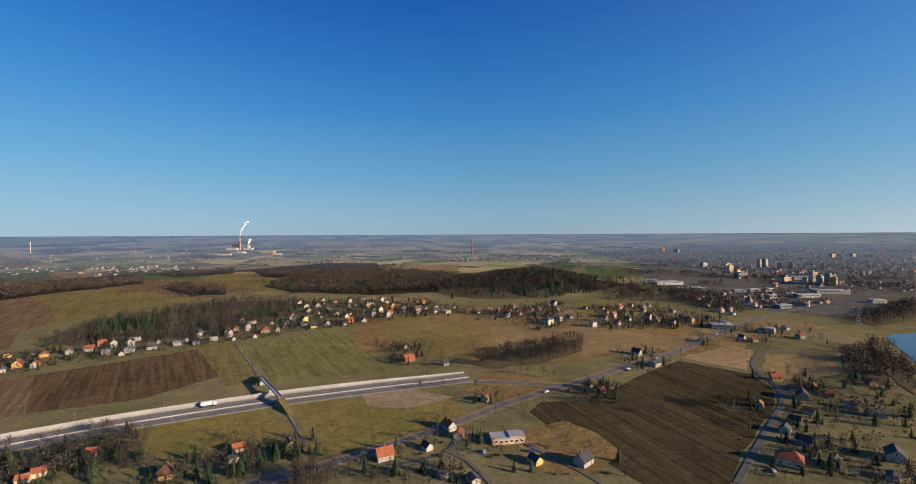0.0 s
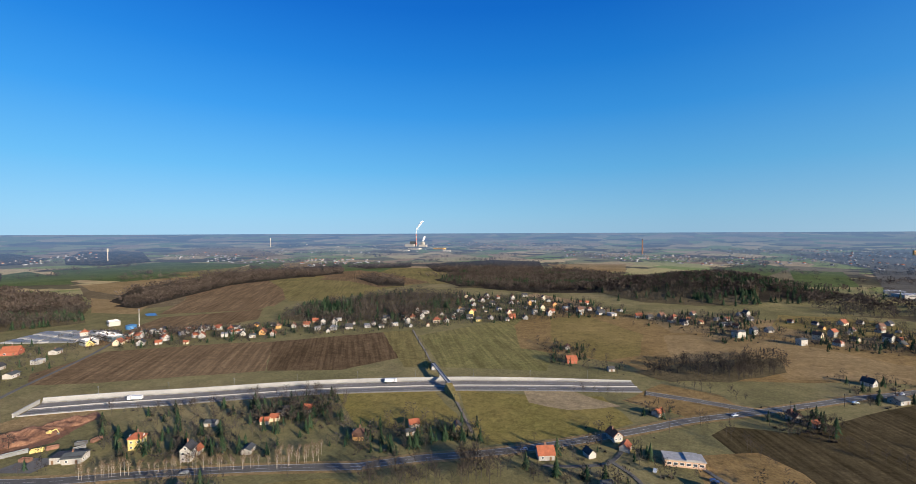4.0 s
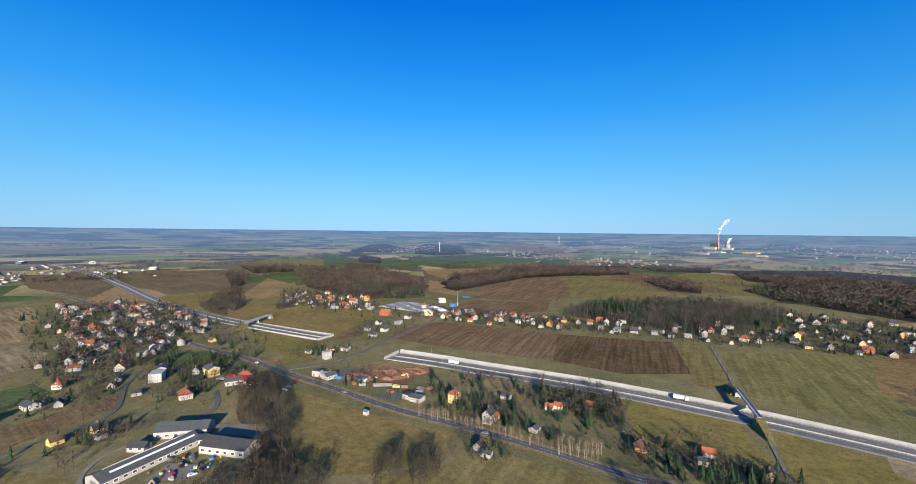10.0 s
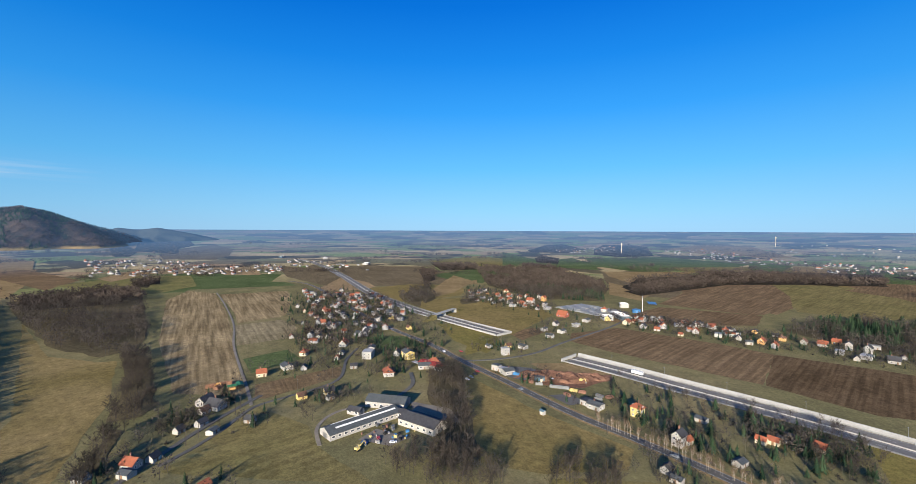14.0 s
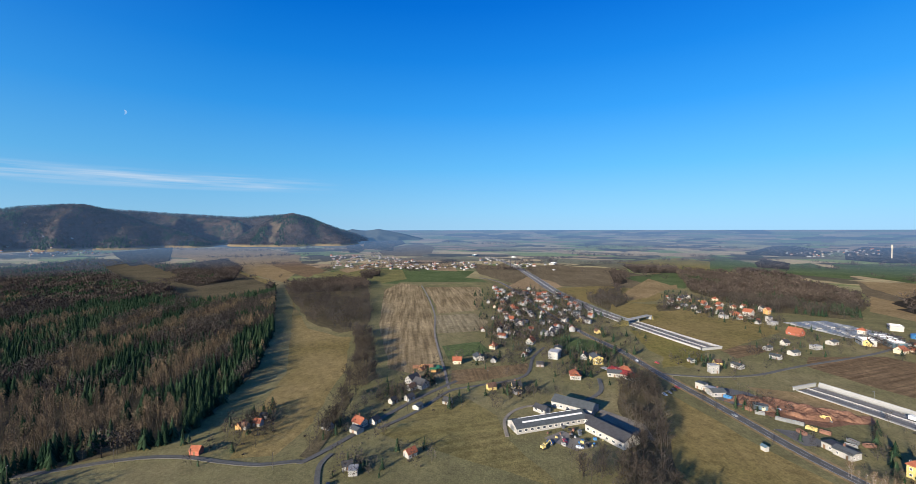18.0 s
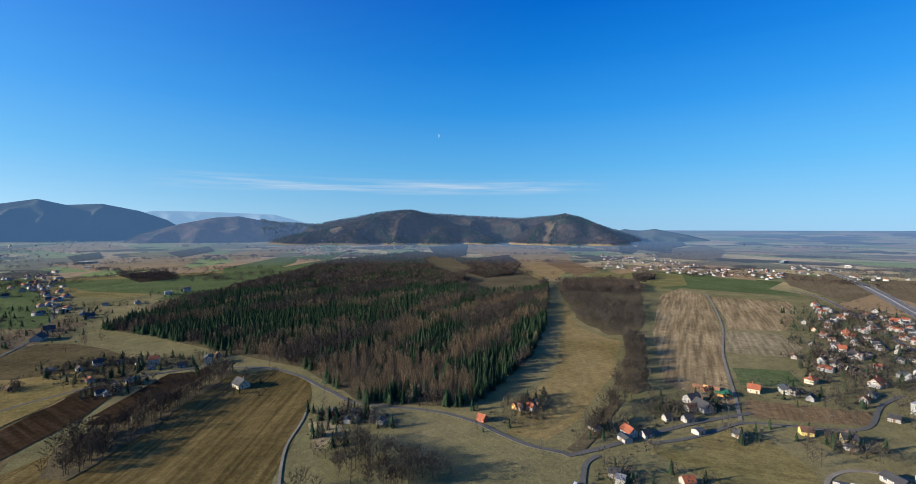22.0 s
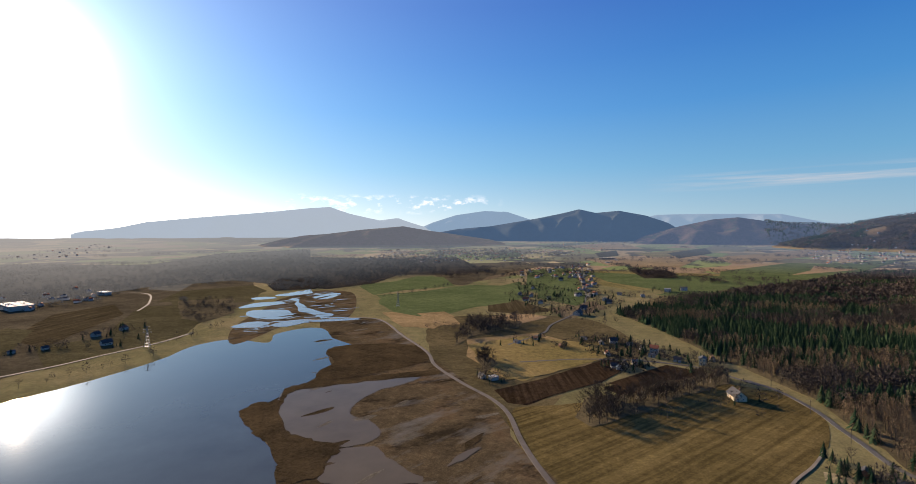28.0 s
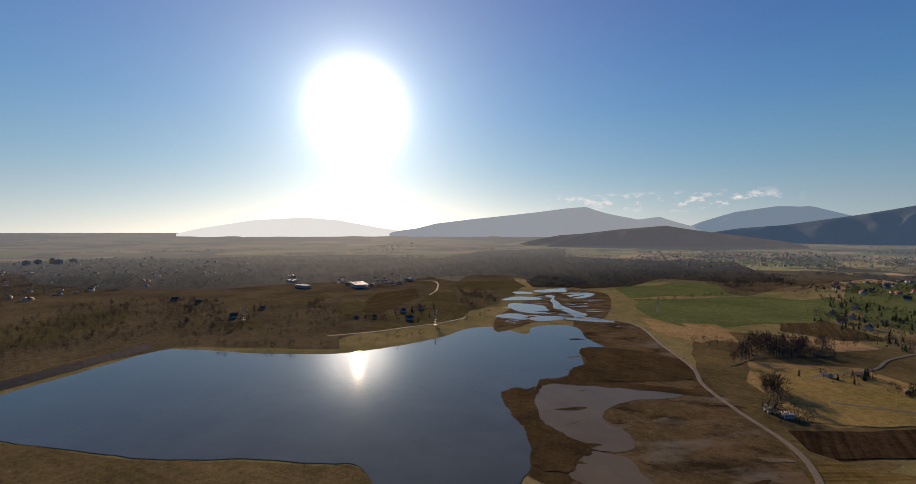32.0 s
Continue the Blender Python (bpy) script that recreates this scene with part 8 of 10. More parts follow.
for kind, gap, pts in TREE_LINES:
    line = rounded(pts, False, 4)
    for a, b in zip(line, line[1:]):
        for s in range(max(1, int(round((b - a).length / gap)))):
            p = a.lerp(b, rng.random()) + Vector((rng.normal(0, gap * 0.16), rng.normal(0, gap * 0.16), 0))
            if kind != "birch" and np.min(np.hypot(ROAD_POINTS[:, 0] - p.x, ROAD_POINTS[:, 1] - p.y)) < 5:
                continue
            h = rng.uniform(6, 9.5) if kind == "birch" else rng.uniform(5, 11)
            i = int(rng.integers(len(KINDS[kind])))
            if singles < 290 and p.length < 480:
                singles += 1
                m = Matrix.LocRotScale(p, Euler((0, 0, rng.uniform(0, 6.28))), Vector((h,) * 3))
                src = KINDS[kind][i]
                if src not in first_used:
                    first_used.add(src)
                    src.matrix_basis = m
                else:
                    copy = copy_thing(src, Matrix())
                    copy.matrix_basis = m
            else:
                more[kind].append((p.x, p.y, terrain(p.x, p.y), h, rng.uniform(0.9, 1.3), rng.uniform(0, 6.28), rng.uniform(0, 1)))
# gardens: shrubs and small trees round each house
for rows in HOUSES.values():
    for x, y, turn, size, floors, code in rows:
        for _ in range(int(rng.integers(13, 24))):
            a, d = rng.uniform(0, 6.28), rng.uniform(0.75, 2.2) * size
            px, py = x + math.cos(a) * d, y + math.sin(a) * d
            if np.min(np.hypot(ROAD_POINTS[:, 0] - px, ROAD_POINTS[:, 1] - py)) < 6:
                continue
            kind = rng.random()
            spot = (px, py, terrain(px, py), rng.uniform(4, 10), rng.uniform(1.0, 1.5), rng.uniform(0, 6.28), rng.uniform(0, 1))
            if kind < 0.6:
                more["decid"].append(spot)
            elif kind < 0.75:
                more["conifer"].append((*spot[:3], rng.uniform(3, 9), *spot[4:]))
            else:
                spots["bush"].append((*spot[:3], rng.uniform(1.2, 2.6), 1.3, *spot[5:]))
stand("garden_shrubs", T_BUSH, spots["bush"], [M_TRUNK, M_TWIG], "leafless garden shrubs and hedges", "shrubs")
stand("village_trees", T_BARE_FAR, more["decid"], [M_TRUNK, M_TWIG], "leafless trees of gardens and hedges", "trees")
stand("village_conifers", T_SPRUCE_FAR, more["conifer"], [M_TRUNK, M_NEEDLE], "garden conifers", "trees")
stand("birch_rows", T_BIRCH, more["birch"], [M_BIRCH, M_PALE_TWIG], "rows of pale birches", "trees")

# ---- houses ----
def unit_window(w, h):
    """Frame and recessed pane in one piece."""
    bm = bmesh.new()
    o = [bm.verts.new((x * w / 2, -0.1, z)) for x, z in ((-1, 0), (1, 0), (1, h), (-1, h))]
    back = [bm.verts.new((v.co.x, 0.04, v.co.z)) for v in o]
    i = [bm.verts.new((x * (w / 2 - 0.13), -0.1, z)) for x, z in ((-1, 0.13), (1, 0.13), (1, h - 0.13), (-1, h - 0.13))]
    p = [bm.verts.new((v.co.x, -0.03, v.co.z)) for v in i]
    for k in range(4):
        j = (k + 1) % 4
        for q in ((o[k], o[j], i[j], i[k]), (i[k], i[j], p[j], p[k]), (back[k], back[j], o[j], o[k])):
            bm.faces.new(q).material_index = 0
    bm.faces.new(p).material_index = 1
    me = bpy.data.meshes.new("window")
    bm.to_mesh(me)
    bm.free()
    me.materials.append(M_FRAME)
    me.materials.append(M_GLASS)
    return me


def unit_door():
    bm = bmesh.new()
    box(bm, 1.1, 0.14, 2.1, 0, -0.03, 0)
    f = min(bm.faces, key=lambda q: q.calc_center_median().y)
    bmesh.ops.inset_region(bm, faces=[f], thickness=0.14, depth=-0.04)
    me = bpy.data.meshes.new("door")
    bm.to_mesh(me)
    bm.free()
    me.materials.append(WALL["b"])
    return me


WIN = unit_window(1.3, 1.35)
WIN_BIG = unit_window(2.2, 1.5)
DOOR = unit_door()
WALL_WORD = {"w": "white", "c": "cream", "y": "yellow", "o": "orange", "g": "grey", "p": "peach", "r": "red", "b": "brown"}
ROOF_WORD = {"r": "red tile", "d": "dark slate", "b": "brown tile", "g": "grey sheet", "w": "pale flat", "k": "blue sheet"}


def gable_walls(L, W, h, rise):
    bm = bmesh.new()
    a = [bm.verts.new((x * L / 2, y * W / 2, z)) for z in (0, h) for x, y in ((-1, -1), (1, -1), (1, 1), (-1, 1))]
    for f in ((0, 1, 5, 4), (1, 2, 6, 5), (2, 3, 7, 6), (3, 0, 4, 7), (3, 2, 1, 0), (4, 5, 6, 7)):
        bm.faces.new([a[i] for i in f])
    for s in (-1, 1):
        t = bm.verts.new((s * L / 2, 0, h + rise))
        f = bm.faces.new((a[4 if s < 0 else 5], a[7 if s < 0 else 6], t))
    return bm


def gable_roof(L, W, h, rise, over=0.6, thick=0.22):
    bm = bmesh.new()
    k = rise / (W / 2)
    for s in (-1, 1):
        y1, z1 = s * (W / 2 + over), h - over * k
        q = []
        for x in (-L / 2 - over, L / 2 + over):
            for y, z in ((0, h + rise), (y1, z1)):
                q.append(bm.verts.new((x, y, z + 0.02)))
                q.append(bm.verts.new((x, y, z + 0.02 + thick)))
        for f in ((0, 2, 6, 4), (1, 5, 7, 3), (0, 1, 3, 2), (4, 6, 7, 5), (2, 3, 7, 6), (0, 4, 5, 1)):
            bm.faces.new([q[i] for i in f])
    bmesh.ops.recalc_face_normals(bm, faces=bm.faces)
    return bm


def hip_roof(L, W, h, rise, over=0.6):
    bm = bmesh.new()
    lo = [bm.verts.new((x * (L / 2 + over), y * (W / 2 + over), h)) for x, y in ((-1, -1), (1, -1), (1, 1), (-1, 1))]
    lo2 = [bm.verts.new(v.co + Vector((0, 0, 0.2))) for v in lo]
    e = max(0.2, L / 2 - W * 0.42)
    t = [bm.verts.new((x * e, 0, h + rise)) for x in (-1, 1)]
    for f in ((lo[3], lo[2], lo[1], lo[0]), (lo2[0], lo2[1], t[1], t[0]), (lo2[1], lo2[2], t[1]), (lo2[2], lo2[3], t[0], t[1]), (lo2[3], lo2[0], t[0])):
        bm.faces.new(f)
    for i in range(4):
        bm.faces.new((lo[i], lo[(i + 1) % 4], lo2[(i + 1) % 4], lo2[i]))
    return bm


def house(x, y, turn, size, floors, code, group, dist):
    roof, wall = code
    size *= (0.7 if size > 7.5 else 0.95) * (0.9 if dist > 450 else 1)
    L = size
    W = max(4.5, min(size * 0.78, 10.5))
    h = 2.9 * floors + 0.5
    flat = roof == "w"
    shed = size < 6.6
    if shed:
        h, W = 2.4, size * 0.8
    noun = "garden shed" if shed else "family house" if size < 17 else "long farmhouse"
    label = "%s-walled %s with a %s roof" % (WALL_WORD[wall], noun, ROOF_WORD[roof])
    top = tagged(new("shed" if shed else "house"), label, "shed" if shed else "house", group)
    top.matrix_basis = Matrix.LocRotScale((x, y, terrain(x, y)), Euler((0, 0, radians(turn))), None)
    rise = W * (0.2 if roof in "gk" else random.uniform(0.4, 0.5))
    if flat:
        bm = bmesh.new()
        box(bm, L, W, h + 0.4)
        part("wall", bm, WALL[wall], top)
        bm = bmesh.new()
        box(bm, L + 0.5, W + 0.5, 0.25, 0, 0, h + 0.4)
        part("roof", bm, ROOF[roof], top)
    else:
        hip = (roof in "rb" and random.random() < 0.25) and not shed
        bm = gable_walls(L, W, h, rise * 0.97) if not hip else bmesh.new()
        if hip:
            box(bm, L, W, h)
        part("wall", bm, WALL[wall], top)
        part("roof", hip_roof(L, W, h, rise) if hip else gable_roof(L, W, h, rise, 0.3 if shed else 0.6), ROOF[roof], top)
        if not shed:
            bm = bmesh.new()
            box(bm, 0.7, 0.7, rise * 0.6 + 1.2, 0, 0, 0)
            top_face = max(bm.faces, key=lambda q: q.calc_center_median().z)
            bmesh.ops.inset_region(bm, faces=[top_face], thickness=0.15, depth=-0.2)
            part("chimney", bm, M_BRICK, top, at=pose(random.uniform(-0.25, 0.25) * L, 0.6, h + rise * 0.55))
    if shed:
        piece("door", DOOR, top, pose(0, -W / 2, 0))
        return top
    n = max(2, int(L / 3.4)) if dist < 520 else max(2, int(L / 5))
    for f in range(floors):
        z = 1.0 + 2.9 * f
        for s in (-1, 1):
            for i in range(n):
                xx = (i + 0.5) / n * L - L / 2
                if f == 0 and s < 0 and i == n // 2:
                    piece("door", DOOR, top, pose(xx, -W / 2, 0))
                else:
                    piece("window", WIN if (i + f) % 3 or L < 9 else WIN_BIG, top, pose(xx, s * W / 2, z, 0, 0, 0 if s < 0 else 180))
            if dist < 520:
                for yy in (-W * 0.22, W * 0.22):
                    piece("window", WIN, top, pose(s * L / 2, yy, z, 0, 0, 90 * s))
    if not flat and rise > 2.4:
        for s in (-1, 1):
            piece("attic_window", WIN, top, pose(s * L / 2, 0, h + 0.2, 0, 0, 90 * s))
    if size > 11 and dist < 420 and random.random() < 0.5:
        bm = gable_walls(W * 0.5, W * 0.55, 2.5, 1.0)
        ex = part("porch", bm, WALL[wall], top, at=pose(L * 0.2, -W / 2 - W * 0.25, 0, 0, 0, 90))
        part("porch_roof", gable_roof(W * 0.5, W * 0.55, 2.5, 1.0, 0.3), ROOF[roof], ex)
    return top


for place, rows in HOUSES.items():
    for x, y, turn, size, floors, code in rows:
        house(x, y, turn, size, floors, code, "houses of the village", math.hypot(x, y))

# ---- works, bridges and large things ----
def thing(name, x, y, turn, label, category, group="", z=None):
    ob = tagged(new(name), label, category, group)
    ob.matrix_basis = Matrix.LocRotScale((x, y, terrain(x, y) if z is None else z), Euler((0, 0, radians(turn))), None)
    return ob


def solid(name, parent, material, sx, sy, sz, x=0, y=0, z=0, label="", bevel=0.0, at=None):
    bm = bmesh.new()
    box(bm, sx, sy, sz, x, y, z)
    if bevel:
        bmesh.ops.bevel(bm, geom=bm.edges[:], offset=bevel, segments=2, affect="EDGES")
    return part(name, bm, material, parent, label, at)


def tube(name, parent, material, r0, r1, h, x=0, y=0, z=0, sides=12, label=""):
    bm = bmesh.new()
    bmesh.ops.create_cone(bm, cap_ends=True, segments=sides, radius1=r0, radius2=r1, depth=h, matrix=Matrix.Translation((x, y, z + h / 2)))
    return part(name, bm, material, parent, label)


# farm of long sheds
def long_shed(a, b, width, h, rise, roof, label, skylight=False):
    a, b = Vector(a), Vector(b)
    mid, d = (a + b) / 2, b - a
    L = d.length
    top = thing("farm_shed", mid.x, mid.y, math.degrees(math.atan2(d.y, d.x)), label, "farm shed", "sheds of the farm", 0)
    part("wall", gable_walls(L, width, h, rise * 0.97), WALL["w"], top)
    part("roof", gable_roof(L, width, h, rise, 0.4), ROOF[roof], top)
    n = int(L / 4)
    for i in range(n):
        for s in (-1, 1):
            piece("window", WIN_BIG, top, pose((i + 0.5) / n * L - L / 2, s * width / 2, 1.2, 0, 0, 0 if s < 0 else 180))
    if skylight:
        for s in (-1, 1):
            bm = bmesh.new()
            box(bm, L * 0.86, width * 0.08, 0.3, L * 0.04, 0, 0)
            part("skylight", bm, M_FRAME, top, "pale glazed ridge strip", pose(0, s * width * 0.22, h + rise * 0.62, -s * math.degrees(math.atan2(rise, width / 2))))
    for s in (-1, 1):
        solid("gate", top, M_STEEL, 0.12, width * 0.35, 2.9, s * (L / 2 + 0.03), 0, 0, "sliding sheet-metal gate")
    return top


long_shed((-256, -37), (-283, 3), 13, 3.4, 2.6, "g", "long white farm shed with a grey sheet roof and skylights", True)
long_shed((-303, -14), (-293, 12), 13, 4.2, 2.8, "g", "white farm shed with a weathered grey roof")
long_shed((-272, 10), (-253, 30), 14, 4.2, 2.6, "d", "white farm shed with a dark corrugated roof")
long_shed((-284, -6), (-279, 10), 8, 3.2, 1.4, "d", "low link building with a dark roof between the sheds")
long_shed((-290, -26), (-285, -18), 6, 2.8, 1.8, "d", "small boiler house of the farm")
sheet("yard", straightish([(-302, 14), (-278, 16), (-262, 44), (-285, 40)], 0.4), 0.4, M_PATH, "bare earth farmyard between sheds", "yard")
sheet("yard", straightish([(-262, -8), (-248, 12), (-240, 0), (-250, -18)], 0.4), 0.396, M_PATH, "muddy yard with parked machines", "yard")


# low flat-roofed building of white and brick panels
flat = thing("low_building", 28, 249, 8, "low white flat-roofed building with red brick walls", "building")
solid("wall", flat, WALL["p"], 19, 8, 3.4)
solid("roof", flat, ROOF["w"], 19.8, 8.8, 0.45, 0, 0, 3.4, "white roof membrane with parapet")
solid("roof_step", flat, ROOF["w"], 7, 8.2, 0.6, 4, 0, 3.85)
for i in range(6):
    piece("window", WIN_BIG, flat, pose(-7.6 + i * 3.05, -4, 1.0))
    piece("window", WIN_BIG, flat, pose(-7.6 + i * 3.05, 4, 1.0, 0, 0, 180))


# motorway walls, bridge and overpass
def band(name, line, offsets, material, label, category):
    """A wall along a line; offsets give side, foot and head for the start and for the end."""
    bm = bmesh.new()
    rows, n = [], len(line)
    for i, p in enumerate(line):
        d = (line[min(i + 1, n - 1)] - line[max(i - 1, 0)]).normalized()
        nrm = Vector((-d.y, d.x, 0))
        u = i / (n - 1)
        o, h0, h1, th = [q0 + (q1 - q0) * u for q0, q1 in zip(*offsets)]
        sgn = 1 if o > 0 else -1
        rows.append([bm.verts.new(p + nrm * k + Vector((0, 0, z))) for k, z in ((o, h0), (o + sgn * h1 * 0.35, h1), (o + sgn * (h1 * 0.35 + th), h1), (o + sgn * (h1 * 0.35 + th), h0))])
    for a, b in zip(rows, rows[1:]):
        for k in range(4):
            bm.faces.new((a[k], a[(k + 1) % 4], b[(k + 1) % 4], b[k]))
    bm.faces.new(rows[0])
    bm.faces.new(rows[-1][::-1])
    bmesh.ops.recalc_face_normals(bm, faces=bm.faces)
    me = bpy.data.meshes.new(name)
    bm.to_mesh(me)
    bm.free()
    me.materials.append(material)
    return tagged(new(name, me), label, category, kind="structure")


M1, M2 = ROAD_LINES[0][1], ROAD_LINES[1][1]
side = 1 if (Vector((-(M1[5] - M1[4]).y, (M1[5] - M1[4]).x, 0))).dot(M1[4]) > 0 else -1
band("retaining_wall", M1[: len(M1) * 2 // 3], ((side * 11.8, 0.2, 3.6, 0.6), (side * 11.8, 0.2, 2.8, 0.6)), M_CONCRETE, "pale concrete retaining wall along the carriageway", "retaining wall")
band("retaining_wall", M1[len(M1) * 2 // 3 - 1 :], ((side * 11.8, 0.2, 2.8, 0.5), (side * 11.8, 0.2, 1.4, 0.5)), M_CONCRETE, "lower concrete retaining wall with a fence", "retaining wall")
band("retaining_wall", M1[:14], ((-side * 11.8, 0.2, 0.9, 0.4), (-side * 11.8, 0.2, 0.6, 0.4)), M_CONCRETE, "low concrete wall beside the carriageway", "retaining wall")
for s in (-1, 1):
    band("retaining_wall", M2[:20], ((s * 11.2, 0.2, 2.4, 0.6), (s * 11.2, 0.2, 0.8, 0.4)), M_CONCRETE, "white concrete wall of the tunnel approach", "retaining wall")


def portal(line, w, label):
    """End wall of the sunken carriageway."""
    p, d = line[0], (line[1] - line[0]).normalized()
    top = thing("tunnel_portal", p.x - d.x * 2, p.y - d.y * 2, math.degrees(math.atan2(d.y, d.x)), label, "tunnel portal", "", 0)
    solid("end_wall", top, M_CONCRETE, 0.9, w + 3, 2.4, 0, 0, 0)
    solid("coping", top, M_CONCRETE, 1.3, w + 3.4, 0.25, 0, 0, 2.4)


portal(M1, 22, "concrete end wall where the motorway goes underground")
portal(M2, 21, "white concrete end wall of the second tunnel")


def footbridge(a, b, z, width, label, extend=14.0):
    a, b = Vector((*a, 0)), Vector((*b, 0))
    d = (b - a)
    mid, L = (a + b) / 2, d.length + extend
    top = thing("footbridge", mid.x, mid.y, math.degrees(math.atan2(d.y, d.x)), label, "bridge", "", 0)
    solid("deck", top, M_CONCRETE, L, width, 0.6, 0, 0, z)
    for s in (-1, 1):
        solid("parapet", top, M_CONCRETE, L, 0.16, 0.55, 0, s * (width / 2 - 0.1), z + 0.6, "pale solid parapet")
        solid("abutment", top, M_CONCRETE, 3, width + 1, z, s * (L / 2 - 1.5), 0, 0)
    solid("pier", top, M_CONCRETE, 1.0, width * 0.6, z, 0, 0, 0)
    for s in (-1, 1):
        bm = bmesh.new()
        v = [bm.verts.new(q) for q in ((s * L / 2, -width / 2 - 1, z + 0.4), (s * L / 2, width / 2 + 1, z + 0.4), (s * (L / 2 + 26), width / 2, 0.2), (s * (L / 2 + 26), -width / 2, 0.2), (s * L / 2, -width / 2 - 3, 0), (s * L / 2, width / 2 + 3, 0))]
        for f in ((0, 1, 2, 3), (0, 3, 4), (1, 5, 2), (0, 4, 5, 1)):
            bm.faces.new([v[i] for i in f])
        bmesh.ops.recalc_face_normals(bm, faces=bm.faces)
        part("ramp", bm, SOIL["olive"], top, "grassy approach ramp")
    return top


footbridge(BRIDGE[0], BRIDGE[1], 4.8, 3.0, "concrete footbridge over the motorway carrying a path")
footbridge(OVERPASS[0], OVERPASS[1], 5.0, 6.0, "white concrete road bridge over the motorway", 6)

# dam
dam = rounded(DAM, False, 6)
bm = bmesh.new()
rows = []
for i, p in enumerate(dam):
    d = (dam[min(i + 1, len(dam) - 1)] - dam[max(i - 1, 0)]).normalized()
    nrm = Vector((-d.y, d.x, 0))
    nrm = nrm if nrm.dot(p) > 0 else -nrm
    rows.append([bm.verts.new(p + nrm * o + Vector((0, 0, z))) for o, z in ((-1, 0.3), (9, 4.5), (14, 4.6), (32, 0.0))])
for a, b in zip(rows, rows[1:]):
    for k in range(3):
        f = bm.faces.new((a[k], a[k + 1], b[k + 1], b[k]))
        f.material_index = (0, 1, 2)[k]
bmesh.ops.recalc_face_normals(bm, faces=bm.faces)
me = bpy.data.meshes.new("dam")
bm.to_mesh(me)
bm.free()
for m in (surface("dam_stone", (0.055, 0.05, 0.043), 0.95, 0.2, 1.5, 0.25), SOIL["sedge"], SOIL["green2"]):
    me.materials.append(m)
tagged(new("dam", me), "stone-faced earth dam with a track on its crest", "dam", kind="structure")


# ---- far villages and town ----
def far_houses(name, count, poly):
    xs, ys = zip(*poly)
    vs, fs, ms, n = [], [], [], 0
    made = tries = 0
    while made < count and tries < count * 30:
        tries += 1
        x, y = rng.uniform(min(xs), max(xs)), rng.uniform(min(ys), max(ys))
        if not inside(x, y, poly):
            continue
        made += 1
        z = terrain(x, y)
        L, W, h, a = rng.uniform(6, 11), rng.uniform(5, 7.5), rng.uniform(2.6, 4.6), rng.uniform(0, 3.14)
        k = rng.random()
        flat_top = k > 0.8
        rise = 0.3 if flat_top else W * 0.42
        c, s = math.cos(a), math.sin(a)
        v = np.array([(-L / 2, -W / 2, -1), (L / 2, -W / 2, -1), (L / 2, W / 2, -1), (-L / 2, W / 2, -1), (-L / 2, -W / 2, h), (L / 2, -W / 2, h), (L / 2, W / 2, h), (-L / 2, W / 2, h), (-L / 2, 0, h + rise), (L / 2, 0, h + rise)])
        q = v.copy()
        q[:, 0], q[:, 1], q[:, 2] = v[:, 0] * c - v[:, 1] * s + x, v[:, 0] * s + v[:, 1] * c + y, v[:, 2] + z
        vs.append(q)
        roof = 1 if k < 0.4 else 2 if k < 0.62 else 3
        wall_m = 0 if rng.random() < 0.85 else 4
        for f, m in (((0, 1, 5), wall_m), ((0, 5, 4), wall_m), ((1, 2, 6), wall_m), ((1, 6, 5), wall_m), ((2, 3, 7), wall_m), ((2, 7, 6), wall_m), ((3, 0, 4), wall_m), ((3, 4, 7), wall_m), ((4, 5, 9), roof), ((4, 9, 8), roof), ((6, 7, 8), roof), ((6, 8, 9), roof), ((5, 6, 9), wall_m), ((7, 4, 8), wall_m)):
            fs.append([i + n for i in f])
            ms.append(m)
        n += 10
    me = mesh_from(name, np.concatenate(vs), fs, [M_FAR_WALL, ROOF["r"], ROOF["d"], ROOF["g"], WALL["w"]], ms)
    tagged(new("far_houses", me), "far village of white and cream houses under red and grey roofs", "houses", kind="stuff")
    trees = []
    for _ in range(int(count * 7)):
        x, y = rng.uniform(min(xs), max(xs)), rng.uniform(min(ys), max(ys))
        if inside(x, y, poly):
            trees.append((x, y, terrain(x, y), rng.uniform(6, 12), rng.uniform(0.9, 1.6), rng.uniform(0, 6.28), rng.uniform(0, 1)))
    stand("village_trees", T_TINY, trees, [M_TRUNK, M_FAR_TWIG], "bare trees between far houses", "trees")


for name, count, poly in VILLAGES:
    far_houses(name, count, poly)


def apartment_block(x, y, h, colour):
    top = thing("apartment_block", x, y, random.uniform(0, 60), "tall %s panel-built apartment block" % WALL_WORD[colour], "apartment block", "blocks of the town")
    w, d = (13, 11) if h > 20 else (24, 10)
    solid("wall", top, WALL[colour], w, d, h, 0, 0, -1)
    solid("roof", top, ROOF["g"], w + 0.6, d + 0.6, 0.8, 0, 0, h - 1)
    solid("lift_house", top, WALL["g"], 5, 5, 3, 0, 0, h - 0.2)
    for s in (-1, 1):
        bm = bmesh.new()
        for k in range(int(h / 3) - 1):
            for i in range(int(w / 3)):
                box(bm, 1.7, 0.2, 1.5, (i + 0.5) * 3 - w / 2, s * (d / 2 + 0.06), 1.2 + 3 * k)
        tagged(part("windows", bm, M_GLASS, top), kind="stuff")


